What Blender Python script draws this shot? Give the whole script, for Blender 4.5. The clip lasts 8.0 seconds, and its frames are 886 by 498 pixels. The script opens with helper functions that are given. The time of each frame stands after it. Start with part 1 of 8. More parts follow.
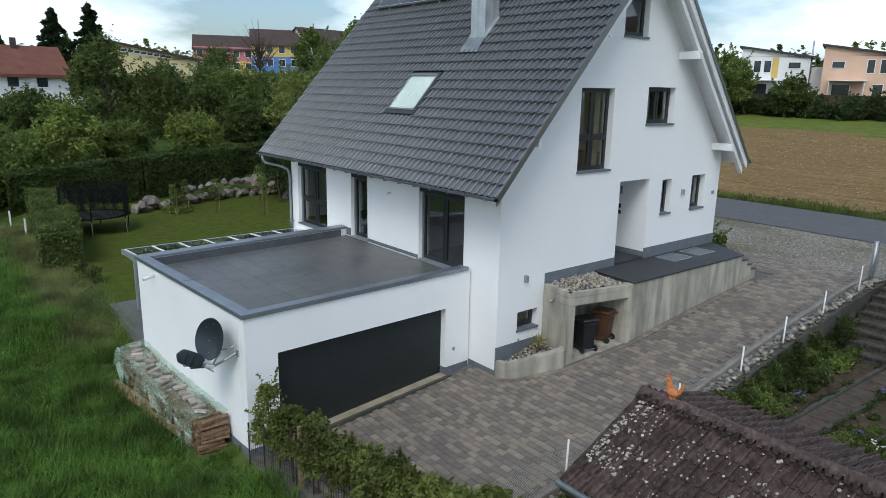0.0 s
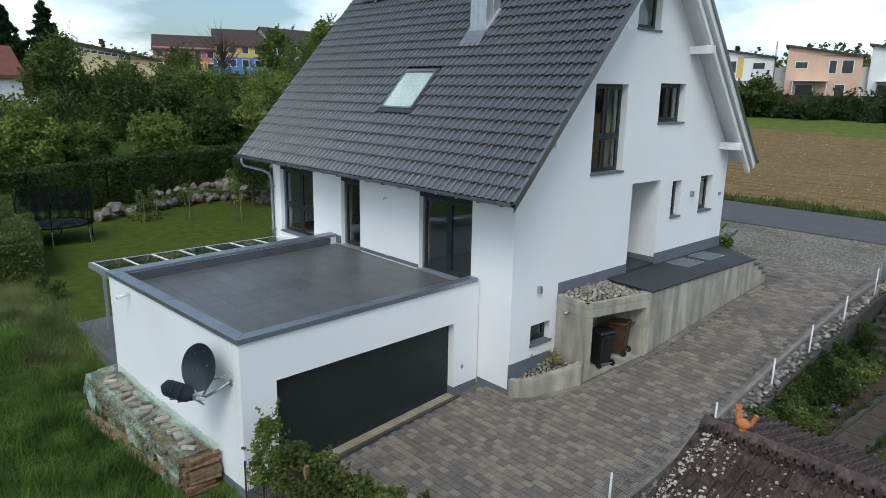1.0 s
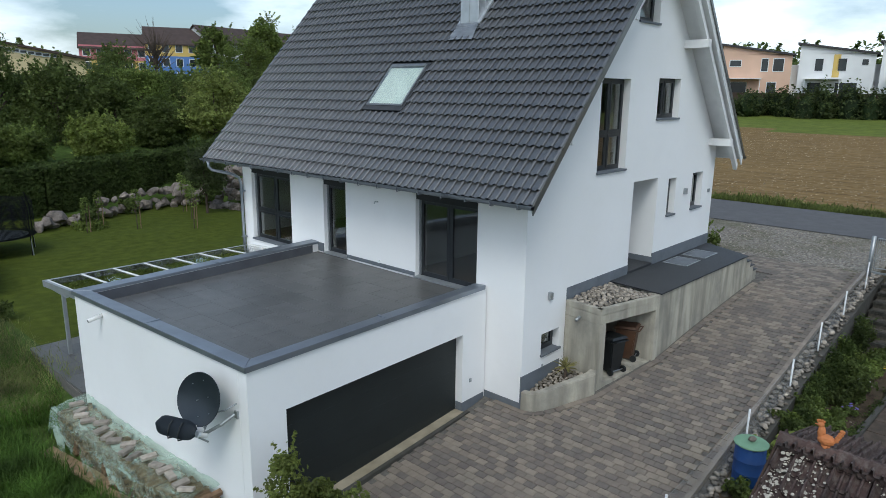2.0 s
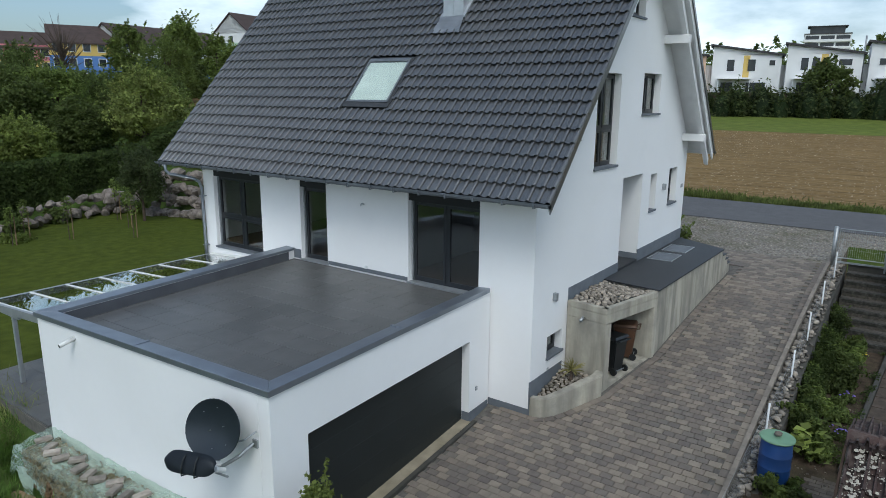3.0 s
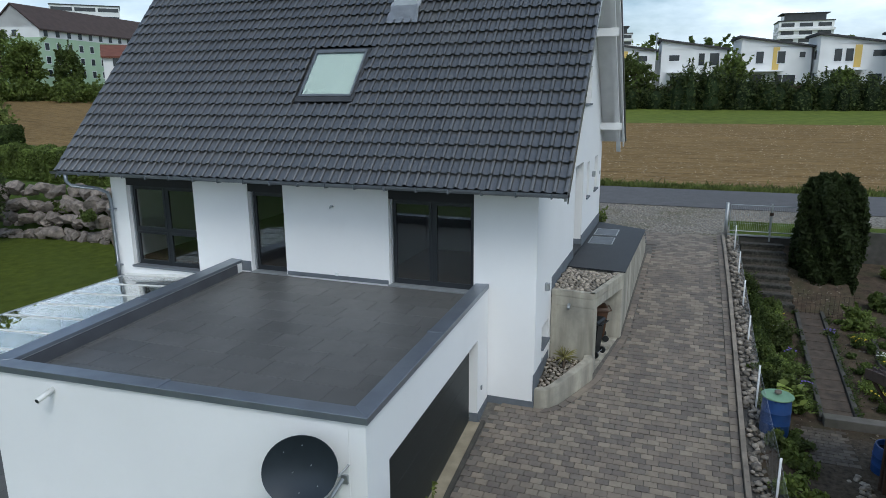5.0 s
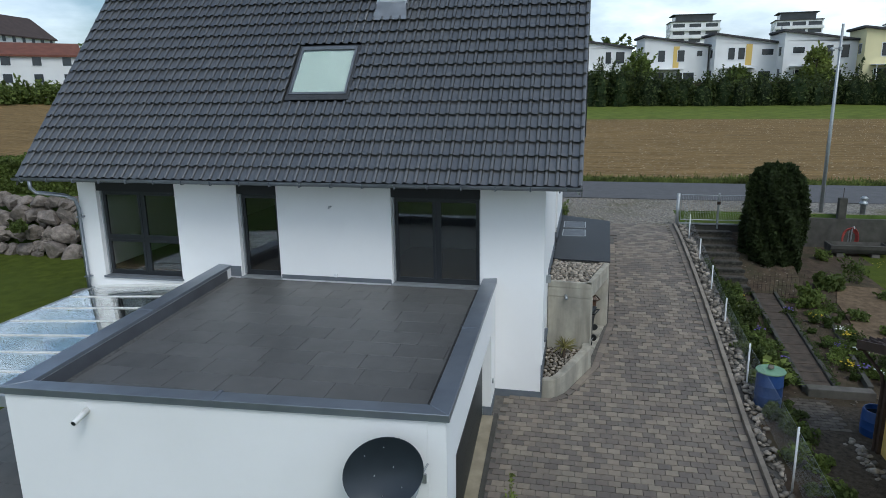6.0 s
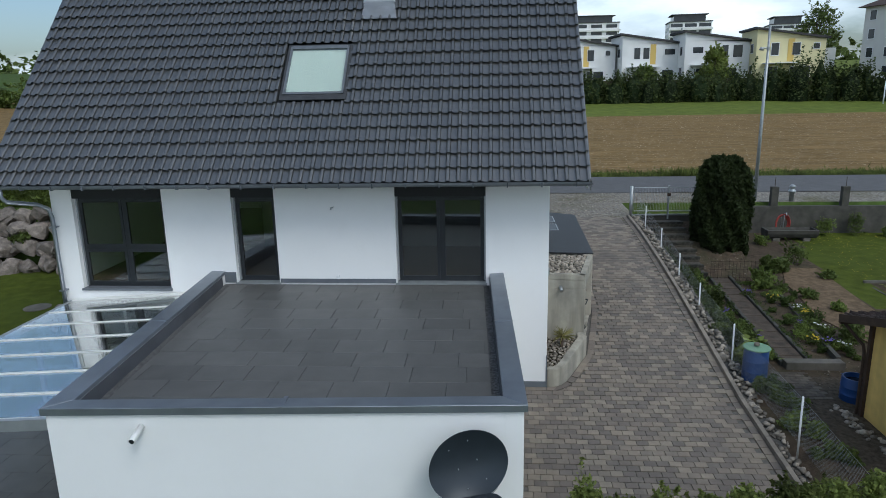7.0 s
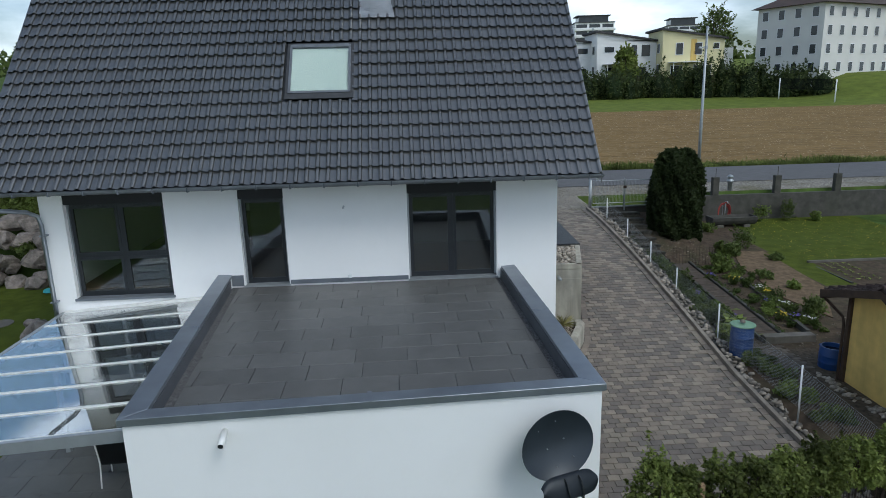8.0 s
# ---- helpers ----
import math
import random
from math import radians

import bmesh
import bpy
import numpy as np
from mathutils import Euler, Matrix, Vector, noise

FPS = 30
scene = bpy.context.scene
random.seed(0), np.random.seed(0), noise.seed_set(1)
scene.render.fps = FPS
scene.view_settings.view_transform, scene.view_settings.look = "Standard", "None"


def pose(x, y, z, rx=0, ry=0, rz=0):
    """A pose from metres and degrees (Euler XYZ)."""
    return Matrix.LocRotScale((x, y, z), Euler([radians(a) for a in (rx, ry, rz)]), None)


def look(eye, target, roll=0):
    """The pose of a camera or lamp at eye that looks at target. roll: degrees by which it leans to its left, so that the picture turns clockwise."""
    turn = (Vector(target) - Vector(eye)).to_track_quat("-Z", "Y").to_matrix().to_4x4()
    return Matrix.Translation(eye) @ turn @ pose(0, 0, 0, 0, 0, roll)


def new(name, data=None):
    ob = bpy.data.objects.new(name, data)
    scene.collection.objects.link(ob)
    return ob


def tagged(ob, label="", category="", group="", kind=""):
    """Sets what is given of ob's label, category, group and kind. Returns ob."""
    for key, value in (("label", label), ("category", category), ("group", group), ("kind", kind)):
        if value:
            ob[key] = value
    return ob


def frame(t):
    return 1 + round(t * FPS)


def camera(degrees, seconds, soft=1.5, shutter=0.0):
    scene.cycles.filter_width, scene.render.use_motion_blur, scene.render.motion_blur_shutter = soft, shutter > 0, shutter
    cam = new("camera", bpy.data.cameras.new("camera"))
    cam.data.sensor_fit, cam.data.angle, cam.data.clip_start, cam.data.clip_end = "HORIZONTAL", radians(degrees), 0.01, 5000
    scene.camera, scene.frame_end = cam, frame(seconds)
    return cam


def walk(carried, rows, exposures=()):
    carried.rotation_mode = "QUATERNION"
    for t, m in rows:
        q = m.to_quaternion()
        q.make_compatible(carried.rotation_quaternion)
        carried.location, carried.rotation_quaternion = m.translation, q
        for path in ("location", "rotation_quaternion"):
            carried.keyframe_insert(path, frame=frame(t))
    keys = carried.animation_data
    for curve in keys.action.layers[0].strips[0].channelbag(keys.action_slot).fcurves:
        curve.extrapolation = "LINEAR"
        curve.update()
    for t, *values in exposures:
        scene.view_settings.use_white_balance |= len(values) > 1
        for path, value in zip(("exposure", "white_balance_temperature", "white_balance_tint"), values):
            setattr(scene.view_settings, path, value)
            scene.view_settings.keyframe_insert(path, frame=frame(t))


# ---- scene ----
cam = camera(67.2, 8.0, soft=0.8)
PATH = [
    (0, (0.331, 0.413, 8.917), (1.564, 1.916, 8.45), 1.1),
    (0.5, (0.481, 1.288, 8.801), (1.742, 2.771, 8.34), 1.0),
    (1, (0.482, 2.26, 8.759), (1.794, 3.697, 8.298), 1.0),
    (1.5, (0.377, 3.209, 8.72), (1.748, 4.59, 8.258), 0.8),
    (3, (-0.382, 6.113, 8.479), (1.201, 7.248, 8.025), 0.5),
    (3.5, (-0.66, 6.998, 8.444), (0.992, 8.029, 7.988), 0.2),
    (4, (-0.984, 7.9, 8.401), (0.732, 8.82, 7.944), 0.1),
    (4.5, (-1.329, 8.839, 8.355), (0.447, 9.637, 7.9), -0.2),
    (5, (-1.676, 9.871, 8.335), (0.153, 10.538, 7.876), -0.3),
    (6.5, (-2.581, 13.011, 8.31), (-0.657, 13.295, 7.844), -0.9),
    (7, (-2.784, 14.076, 8.317), (-0.846, 14.23, 7.849), -1.1),
    (7.5, (-2.97, 15.185, 8.323), (-1.026, 15.209, 7.852), -1.3),
    (8, (-3.11, 16.379, 8.32), (-1.17, 16.279, 7.846), -1.5),
]
walk(cam, [(t, look(eye, target, roll)) for t, eye, target, roll in PATH],
     [(0, 0.54, 6000, 4), (1.5, 0.47, 5960, 3), (3.5, 0.36, 5890, 3), (5, 0.31, 5860, 3), (8, 0.29, 5850, 3)])

# ---- world and light ----
world = bpy.data.worlds.new("world")
scene.world = world
world.use_nodes = True
wn, wl = world.node_tree.nodes, world.node_tree.links
wn.clear()
SUN_ELEV, SUN_AZ = radians(50), radians(235)   # azimuth: from +y, clockwise
sky = wn.new("ShaderNodeTexSky")
sky.sky_type, sky.sun_disc, sky.sun_elevation, sky.sun_rotation = "NISHITA", False, SUN_ELEV, SUN_AZ
sky.air_density, sky.dust_density, sky.ozone_density = 1.0, 2.4, 1.5
coord = wn.new("ShaderNodeTexCoord")
flat = wn.new("ShaderNodeMapping")
flat.inputs["Scale"].default_value = (1.6, 1.6, 5.0)
flat.inputs["Location"].default_value = (2.3, 4.1, 0.0)
clouds = wn.new("ShaderNodeTexNoise")
clouds.inputs["Scale"].default_value, clouds.inputs["Detail"].default_value = 1.7, 7.0
clouds.inputs["Roughness"].default_value = 0.55
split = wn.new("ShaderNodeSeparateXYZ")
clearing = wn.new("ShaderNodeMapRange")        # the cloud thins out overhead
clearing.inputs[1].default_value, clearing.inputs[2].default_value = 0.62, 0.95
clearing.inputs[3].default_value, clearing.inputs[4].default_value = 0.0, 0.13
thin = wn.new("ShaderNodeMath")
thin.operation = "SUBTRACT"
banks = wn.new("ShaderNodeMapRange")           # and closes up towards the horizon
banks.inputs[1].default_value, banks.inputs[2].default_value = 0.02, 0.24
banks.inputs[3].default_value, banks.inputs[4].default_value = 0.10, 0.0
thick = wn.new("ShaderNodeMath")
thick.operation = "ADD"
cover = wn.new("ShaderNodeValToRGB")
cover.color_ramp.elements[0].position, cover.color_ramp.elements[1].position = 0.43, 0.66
grey = wn.new("ShaderNodeTexNoise")
grey.inputs["Scale"].default_value, grey.inputs["Detail"].default_value = 4.0, 5.0
tone = wn.new("ShaderNodeValToRGB")
tone.color_ramp.elements[0].position, tone.color_ramp.elements[1].position = 0.3, 0.7
tone.color_ramp.elements[0].color, tone.color_ramp.elements[1].color = (6.6, 7.3, 8.3, 1), (10.8, 11.2, 11.6, 1)
blend = wn.new("ShaderNodeMixRGB")
back = wn.new("ShaderNodeBackground")
back.inputs["Strength"].default_value = 0.1
wout = wn.new("ShaderNodeOutputWorld")
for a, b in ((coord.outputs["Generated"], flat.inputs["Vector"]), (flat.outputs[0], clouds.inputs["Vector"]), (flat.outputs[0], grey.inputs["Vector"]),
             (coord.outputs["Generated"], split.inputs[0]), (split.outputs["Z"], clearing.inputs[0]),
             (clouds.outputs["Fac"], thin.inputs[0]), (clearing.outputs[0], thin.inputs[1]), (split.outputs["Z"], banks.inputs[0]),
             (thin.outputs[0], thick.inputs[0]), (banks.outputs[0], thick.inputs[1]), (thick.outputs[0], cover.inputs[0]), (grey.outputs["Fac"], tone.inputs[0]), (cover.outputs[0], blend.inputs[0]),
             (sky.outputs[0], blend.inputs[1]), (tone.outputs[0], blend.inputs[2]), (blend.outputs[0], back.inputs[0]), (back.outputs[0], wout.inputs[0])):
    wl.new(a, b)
sun_data = bpy.data.lights.new("sun", "SUN")
sun_data.energy, sun_data.angle, sun_data.color = 0.9, radians(25), (1.0, 0.96, 0.9)
sun = new("sun", sun_data)
sun.matrix_basis = look((0, 0, 60), (-math.sin(SUN_AZ) * math.cos(SUN_ELEV), -math.cos(SUN_AZ) * math.cos(SUN_ELEV), 60 - math.sin(SUN_ELEV)))

# ---- materials ----
MATS = {}


def mat(name, color, rough=0.7, metal=0.0, vary=0.15, scale=6.0, bump=0.2, bump_scale=60.0, dirt=None, dirt_scale=0.7, dirt_amount=0.0,
        island=0.0, per_object=0.0, spec=0.5, coat=0.0, dist=0.01, tint=None, palette=None, stretch=None):
    """A painted, stony or leafy surface: colour varied at two scales, stains of the colour dirt, fine relief, and a shade of its own
    for each object or each island of the mesh."""
    m = bpy.data.materials.new(name)
    m.use_nodes = True
    n, l = m.node_tree.nodes, m.node_tree.links
    p = n["Principled BSDF"]
    p.inputs["Roughness"].default_value, p.inputs["Metallic"].default_value = rough, metal
    p.inputs["Specular IOR Level"].default_value = spec
    p.inputs["Coat Weight"].default_value = coat
    geo = n.new("ShaderNodeNewGeometry")
    src = geo.outputs["Position"]
    if stretch:
        mp = n.new("ShaderNodeMapping")
        mp.inputs["Scale"].default_value = stretch
        l.new(src, mp.inputs["Vector"])
        src = mp.outputs[0]
    no = n.new("ShaderNodeTexNoise")
    no.inputs["Scale"].default_value, no.inputs["Detail"].default_value = scale, 6.0
    l.new(src, no.inputs["Vector"])
    ramp = n.new("ShaderNodeValToRGB")
    lo = [max(0.0, c * (1 - vary)) for c in color]
    hi = [min(1.0, c * (1 + vary)) for c in (tint or color)]
    ramp.color_ramp.elements[0].position, ramp.color_ramp.elements[1].position = 0.3, 0.7
    ramp.color_ramp.elements[0].color, ramp.color_ramp.elements[1].color = (*lo, 1), (*hi, 1)
    l.new(no.outputs["Fac"], ramp.inputs[0])
    out = ramp.outputs[0]
    src = geo.outputs["Position"]
    if dirt:
        dn = n.new("ShaderNodeTexNoise")
        dn.inputs["Scale"].default_value, dn.inputs["Detail"].default_value, dn.inputs["Roughness"].default_value = dirt_scale, 8.0, 0.65
        l.new(src, dn.inputs["Vector"])
        dr = n.new("ShaderNodeValToRGB")
        dr.color_ramp.elements[0].position, dr.color_ramp.elements[1].position = 0.45, 0.72
        dr.color_ramp.elements[1].color = (dirt_amount, dirt_amount, dirt_amount, 1)
        l.new(dn.outputs["Fac"], dr.inputs[0])
        mx = n.new("ShaderNodeMixRGB")
        mx.inputs[2].default_value = (*dirt, 1)
        l.new(dr.outputs[0], mx.inputs[0]), l.new(out, mx.inputs[1])
        out = mx.outputs[0]
    for amount, socket in ((island, geo.outputs["Random Per Island"]), (per_object, None)):
        if amount:
            if socket is None:
                socket = n.new("ShaderNodeObjectInfo").outputs["Random"]
            mr = n.new("ShaderNodeMapRange")
            mr.inputs[3].default_value, mr.inputs[4].default_value = 1 - amount, 1 + amount
            l.new(socket, mr.inputs[0])
            hs = n.new("ShaderNodeHueSaturation")
            l.new(mr.outputs[0], hs.inputs["Value"]), l.new(out, hs.inputs["Color"])
            out = hs.outputs[0]
    if palette:
        add, fr = n.new("ShaderNodeMath"), n.new("ShaderNodeMath")
        add.operation, fr.operation = "ADD", "FRACT"
        l.new(geo.outputs["Random Per Island"], add.inputs[0]), l.new(n.new("ShaderNodeObjectInfo").outputs["Random"], add.inputs[1])
        l.new(add.outputs[0], fr.inputs[0])
        pr = n.new("ShaderNodeValToRGB")
        pr.color_ramp.interpolation = "CONSTANT"
        while len(pr.color_ramp.elements) < len(palette):
            pr.color_ramp.elements.new(0.5)
        for i, c in enumerate(palette):
            pr.color_ramp.elements[i].position, pr.color_ramp.elements[i].color = i / len(palette), (*c, 1)
        l.new(fr.outputs[0], pr.inputs[0])
        mul = n.new("ShaderNodeMixRGB")
        mul.blend_type = "MULTIPLY"
        mul.inputs[0].default_value = 1.0
        l.new(out, mul.inputs[1]), l.new(pr.outputs[0], mul.inputs[2])
        out = mul.outputs[0]
    l.new(out, p.inputs["Base Color"])
    if bump:
        bn = n.new("ShaderNodeTexNoise")
        bn.inputs["Scale"].default_value, bn.inputs["Detail"].default_value = bump_scale, 5.0
        l.new(src, bn.inputs["Vector"])
        b = n.new("ShaderNodeBump")
        b.inputs["Strength"].default_value, b.inputs["Distance"].default_value = bump, dist
        l.new(bn.outputs["Fac"], b.inputs["Height"]), l.new(b.outputs[0], p.inputs["Normal"])
    MATS[name] = m
    return m


def glass(name, color=(0.9, 0.95, 0.93), rough=0.0):
    m = bpy.data.materials.new(name)
    m.use_nodes = True
    p = m.node_tree.nodes["Principled BSDF"]
    p.inputs["Base Color"].default_value = (*color, 1)
    p.inputs["Transmission Weight"].default_value, p.inputs["Roughness"].default_value, p.inputs["IOR"].default_value = 1.0, rough, 1.5
    MATS[name] = m
    return m


def leafy(name, color, vary=0.35, rough=0.6):
    """Leaves: a shade for each leaf, drifts of tone through the crown, some light through the blade."""
    m = mat(name, color, rough=rough, vary=vary, scale=0.9, bump=0, island=0.35, per_object=0.12, spec=0.25)
    n, l = m.node_tree.nodes, m.node_tree.links
    p = n["Principled BSDF"]
    tr = n.new("ShaderNodeBsdfTranslucent")
    mix = n.new("ShaderNodeMixShader")
    mix.inputs[0].default_value = 0.5
    l.new(p.inputs["Base Color"].links[0].from_socket, tr.inputs[0])
    l.new(p.outputs[0], mix.inputs[1]), l.new(tr.outputs[0], mix.inputs[2])
    l.new(mix.outputs[0], n["Material Output"].inputs[0])
    return m


STUCCO = mat("white_stucco", (0.83, 0.83, 0.83), 0.85, vary=0.025, scale=1.2, bump=0.25, bump_scale=180, dirt=(0.62, 0.62, 0.60), dirt_scale=0.6, dirt_amount=0.25, spec=0.2, dist=0.004)
PLINTH = mat("grey_plinth", (0.13, 0.145, 0.165), 0.8, vary=0.12, scale=3, bump=0.25, bump_scale=150)
FRAME = mat("anthracite_frame", (0.020, 0.023, 0.027), 0.35, vary=0.15, scale=8, bump=0.03, bump_scale=300)
SHUTTER = mat("shutter_box", (0.008, 0.009, 0.011), 0.6, vary=0.15, bump=0.05)
ZINC = mat("zinc_sheet", (0.27, 0.295, 0.335), 0.42, 0.75, vary=0.16, scale=1.6, bump=0.06, bump_scale=25, dirt=(0.3, 0.32, 0.34), dirt_scale=1.3, dirt_amount=0.45)
# sheet metal darkened to carry the shade inside the parapet
LINING_SHADE = mat("shade_toned_lining", (0.12, 0.125, 0.14), 0.5, 0.4, vary=0.15, scale=2, bump=0.05, bump_scale=25)
ZINC_BRIGHT = mat("bright_sheet_metal", (0.50, 0.52, 0.54), 0.45, 0.7, vary=0.12, scale=3, bump=0.06, bump_scale=20)
ALU = mat("grey_aluminium", (0.36, 0.38, 0.40), 0.45, 0.5, vary=0.08, scale=4, bump=0.03)
WHITE_ALU = mat("white_aluminium", (0.72, 0.72, 0.70), 0.45, 0.1, vary=0.06, scale=4, bump=0.03)
WOOD_WHITE = mat("white_painted_wood", (0.76, 0.76, 0.76), 0.6, vary=0.05, scale=3, bump=0.12, bump_scale=40)
TILE = mat("dark_roof_tile", (0.060, 0.0600, 0.0580), 0.30, vary=0.12, scale=2.2, bump=0.12, bump_scale=90, per_object=0.10, island=0.12, spec=1.0, dirt=(0.042, 0.043, 0.043), dirt_scale=1.8, dirt_amount=0.4)
TILE.node_tree.nodes["Principled BSDF"].inputs["IOR"].default_value = 1.8      # glossy engobe
SLAB = mat("terrace_slab", (0.098, 0.096, 0.092), 0.42, vary=0.16, scale=3.0, bump=0.15, bump_scale=160, per_object=0.13, dirt=(0.125, 0.123, 0.118), dirt_scale=0.9, dirt_amount=0.4)
CHIPS = mat("dark_grit", (0.10, 0.10, 0.10), 0.9, vary=0.8, scale=32, bump=0.8, bump_scale=70, dist=0.02)
GATE_DARK = mat("garage_door_sheet", (0.016, 0.021, 0.021), 0.5, 0.1, vary=0.12, scale=1.5, bump=0.08, bump_scale=250)
PAVER = mat("concrete_paver", (0.222, 0.206, 0.184), 0.85, vary=0.12, scale=5, bump=0.35, bump_scale=110, dirt=(0.140, 0.137, 0.130), dirt_scale=0.45, dirt_amount=0.5,
            palette=((1.05, 0.96, 0.84), (0.70, 0.64, 0.61), (0.87, 0.79, 0.72), (0.64, 0.59, 0.57), (1.12, 1.04, 0.91), (0.79, 0.71, 0.66), (0.73, 0.68, 0.65), (0.94, 0.85, 0.76)))
JOINT = mat("joint_sand", (0.112, 0.104, 0.092), 0.95, vary=0.3, scale=9, bump=0.4)
CONCRETE = mat("cast_concrete", (0.36, 0.335, 0.275), 0.85, vary=0.34, scale=1.8, stretch=(2.2, 2.2, 0.3), bump=0.3, bump_scale=70, dirt=(0.19, 0.185, 0.165), dirt_scale=1.1, dirt_amount=0.75)
SLATE = mat("anthracite_walkway", (0.030, 0.032, 0.036), 0.6, vary=0.12, scale=2, bump=0.15, bump_scale=140)
COBBLE = mat("river_cobble", (0.192, 0.168, 0.138), 0.8, vary=0.35, scale=12, bump=0.25, bump_scale=60, per_object=0.5, island=0.5)
ROCK = mat("granite_boulder", (0.222, 0.188, 0.163), 0.9, vary=0.45, scale=4.5, bump=0.9, bump_scale=13, per_object=0.22, dirt=(0.09, 0.082, 0.07), dirt_scale=2.2, dirt_amount=0.75, dist=0.08)
STRIP = mat("far_grass", (0.122, 0.150, 0.028), 0.9, vary=0.25, scale=0.8, bump=0.6, bump_scale=8, dirt=(0.085, 0.12, 0.022), dirt_scale=0.25, dirt_amount=0.5, spec=0.1, dist=0.05)
GRASS = mat("meadow_grass", (0.056, 0.090, 0.020), 0.9, vary=0.45, scale=1.4, bump=0.8, bump_scale=22, dirt=(0.10, 0.115, 0.035), dirt_scale=0.5, dirt_amount=0.6, spec=0.1, dist=0.05)
LAWN = mat("mown_lawn", (0.068, 0.086, 0.012), 0.95, vary=0.25, scale=2.5, bump=0.7, bump_scale=50, dirt=(0.066, 0.088, 0.016), dirt_scale=0.35, dirt_amount=0.65, spec=0.1, dist=0.02)
SOIL = mat("garden_soil", (0.078, 0.058, 0.041), 0.95, vary=0.35, scale=4, bump=0.8, bump_scale=25, dirt=(0.055, 0.06, 0.03), dirt_scale=0.8, dirt_amount=0.7, spec=0.1, dist=0.03)
FIELD = mat("ploughed_field", (0.185, 0.121, 0.049), 0.95, vary=0.40, scale=3.5, bump=0.9, bump_scale=9, dirt=(0.33, 0.25, 0.145), dirt_scale=2.2, dirt_amount=0.45, spec=0.1, dist=0.08, stretch=(1, 0.07, 1))
GRAVEL = mat("road_gravel", (0.225, 0.208, 0.180), 0.95, vary=0.6, scale=11, bump=0.9, bump_scale=18, dirt=(0.095, 0.090, 0.038), dirt_scale=0.40, dirt_amount=0.9, spec=0.1, dist=0.04)
ASPHALT = mat("grey_asphalt", (0.098, 0.096, 0.098), 0.9, vary=0.12, scale=2, bump=0.4, bump_scale=60, dirt=(0.085, 0.083, 0.083), dirt_scale=0.4, dirt_amount=0.5)
OLDCONC = mat("weathered_concrete", (0.125, 0.114, 0.100), 0.95, vary=0.28, scale=3, bump=0.5, bump_scale=40, dirt=(0.075, 0.075, 0.05), dirt_scale=0.9, dirt_amount=0.75)
DARKWALL = mat("sooty_concrete", (0.066, 0.062, 0.054), 0.95, vary=0.3, scale=3, bump=0.5, bump_scale=40, dirt=(0.045, 0.048, 0.032), dirt_scale=0.9, dirt_amount=0.7)
MOSSY = mat("mossy_steps", (0.020, 0.020, 0.014), 0.95, vary=0.4, scale=6, bump=0.6, bump_scale=30, dirt=(0.10, 0.092, 0.08), dirt_scale=7, dirt_amount=0.8)
STEPTOP = mat("pebbly_step", (0.072, 0.062, 0.050), 0.95, vary=0.5, scale=14, bump=0.7, bump_scale=40, dirt=(0.035, 0.035, 0.022), dirt_scale=2.5, dirt_amount=0.7)
TRODDEN = mat("trodden_earth", (0.082, 0.066, 0.048), 0.95, vary=0.45, scale=9, bump=0.8, bump_scale=30, dirt=(0.15, 0.13, 0.10), dirt_scale=12, dirt_amount=0.5, spec=0.1, dist=0.02)
KERB = mat("kerb_concrete", (0.26, 0.225, 0.185), 0.9, vary=0.2, scale=4, bump=0.4, bump_scale=50, per_object=0.1, dirt=(0.12, 0.108, 0.09), dirt_scale=1.2, dirt_amount=0.6)
BLACKP = mat("black_plastic", (0.012, 0.014, 0.015), 0.45, vary=0.2, scale=5, bump=0.05)
BROWNP = mat("brown_plastic", (0.085, 0.042, 0.022), 0.5, vary=0.2, scale=5, bump=0.05)
BLUEP = mat("blue_plastic", (0.014, 0.058, 0.21), 0.42, vary=0.12, scale=4, bump=0.04, dirt=(0.05, 0.06, 0.09), dirt_scale=2, dirt_amount=0.4)
LIDGREEN = mat("pale_green_lid", (0.17, 0.30, 0.19), 0.6, vary=0.12, scale=4, bump=0.05)
DISHM = mat("dark_dish_metal", (0.028, 0.036, 0.046), 0.38, 0.3, vary=0.1, scale=3, bump=0.03)
WOODM = mat("weathered_wood", (0.22, 0.15, 0.085), 0.85, vary=0.35, scale=7, bump=0.4, bump_scale=50, per_object=0.25, island=0.25)
LOGEND = mat("split_logs", (0.17, 0.105, 0.06), 0.9, vary=0.45, scale=9, bump=0.5, bump_scale=40, island=0.45)
YELLOW = mat("yellow_timber", (0.66, 0.47, 0.15), 0.75, vary=0.14, scale=2.5, bump=0.3, bump_scale=35, per_object=0.06)
BROWNWOOD = mat("brown_timber", (0.045, 0.026, 0.016), 0.8, vary=0.3, scale=5, bump=0.3)
OLDTILE = mat("old_clay_tile", (0.060, 0.036, 0.031), 0.9, vary=0.35, scale=5, bump=0.5, bump_scale=40, island=0.3, per_object=0.25, dirt=(0.17, 0.15, 0.13), dirt_scale=9, dirt_amount=0.6)
TERRA = mat("orange_terracotta", (0.48, 0.17, 0.055), 0.75, vary=0.2, scale=9, bump=0.4, bump_scale=50)
RUST = mat("rusty_iron", (0.05, 0.034, 0.025), 0.8, 0.4, vary=0.35, scale=15, bump=0.2)
GALV = mat("galvanised_steel", (0.36, 0.38, 0.39), 0.45, 0.7, vary=0.15, scale=9, bump=0.05)
WIRE = mat("galvanised_wire", (0.42, 0.45, 0.48), 0.5, 0.3, vary=0.1, bump=0)
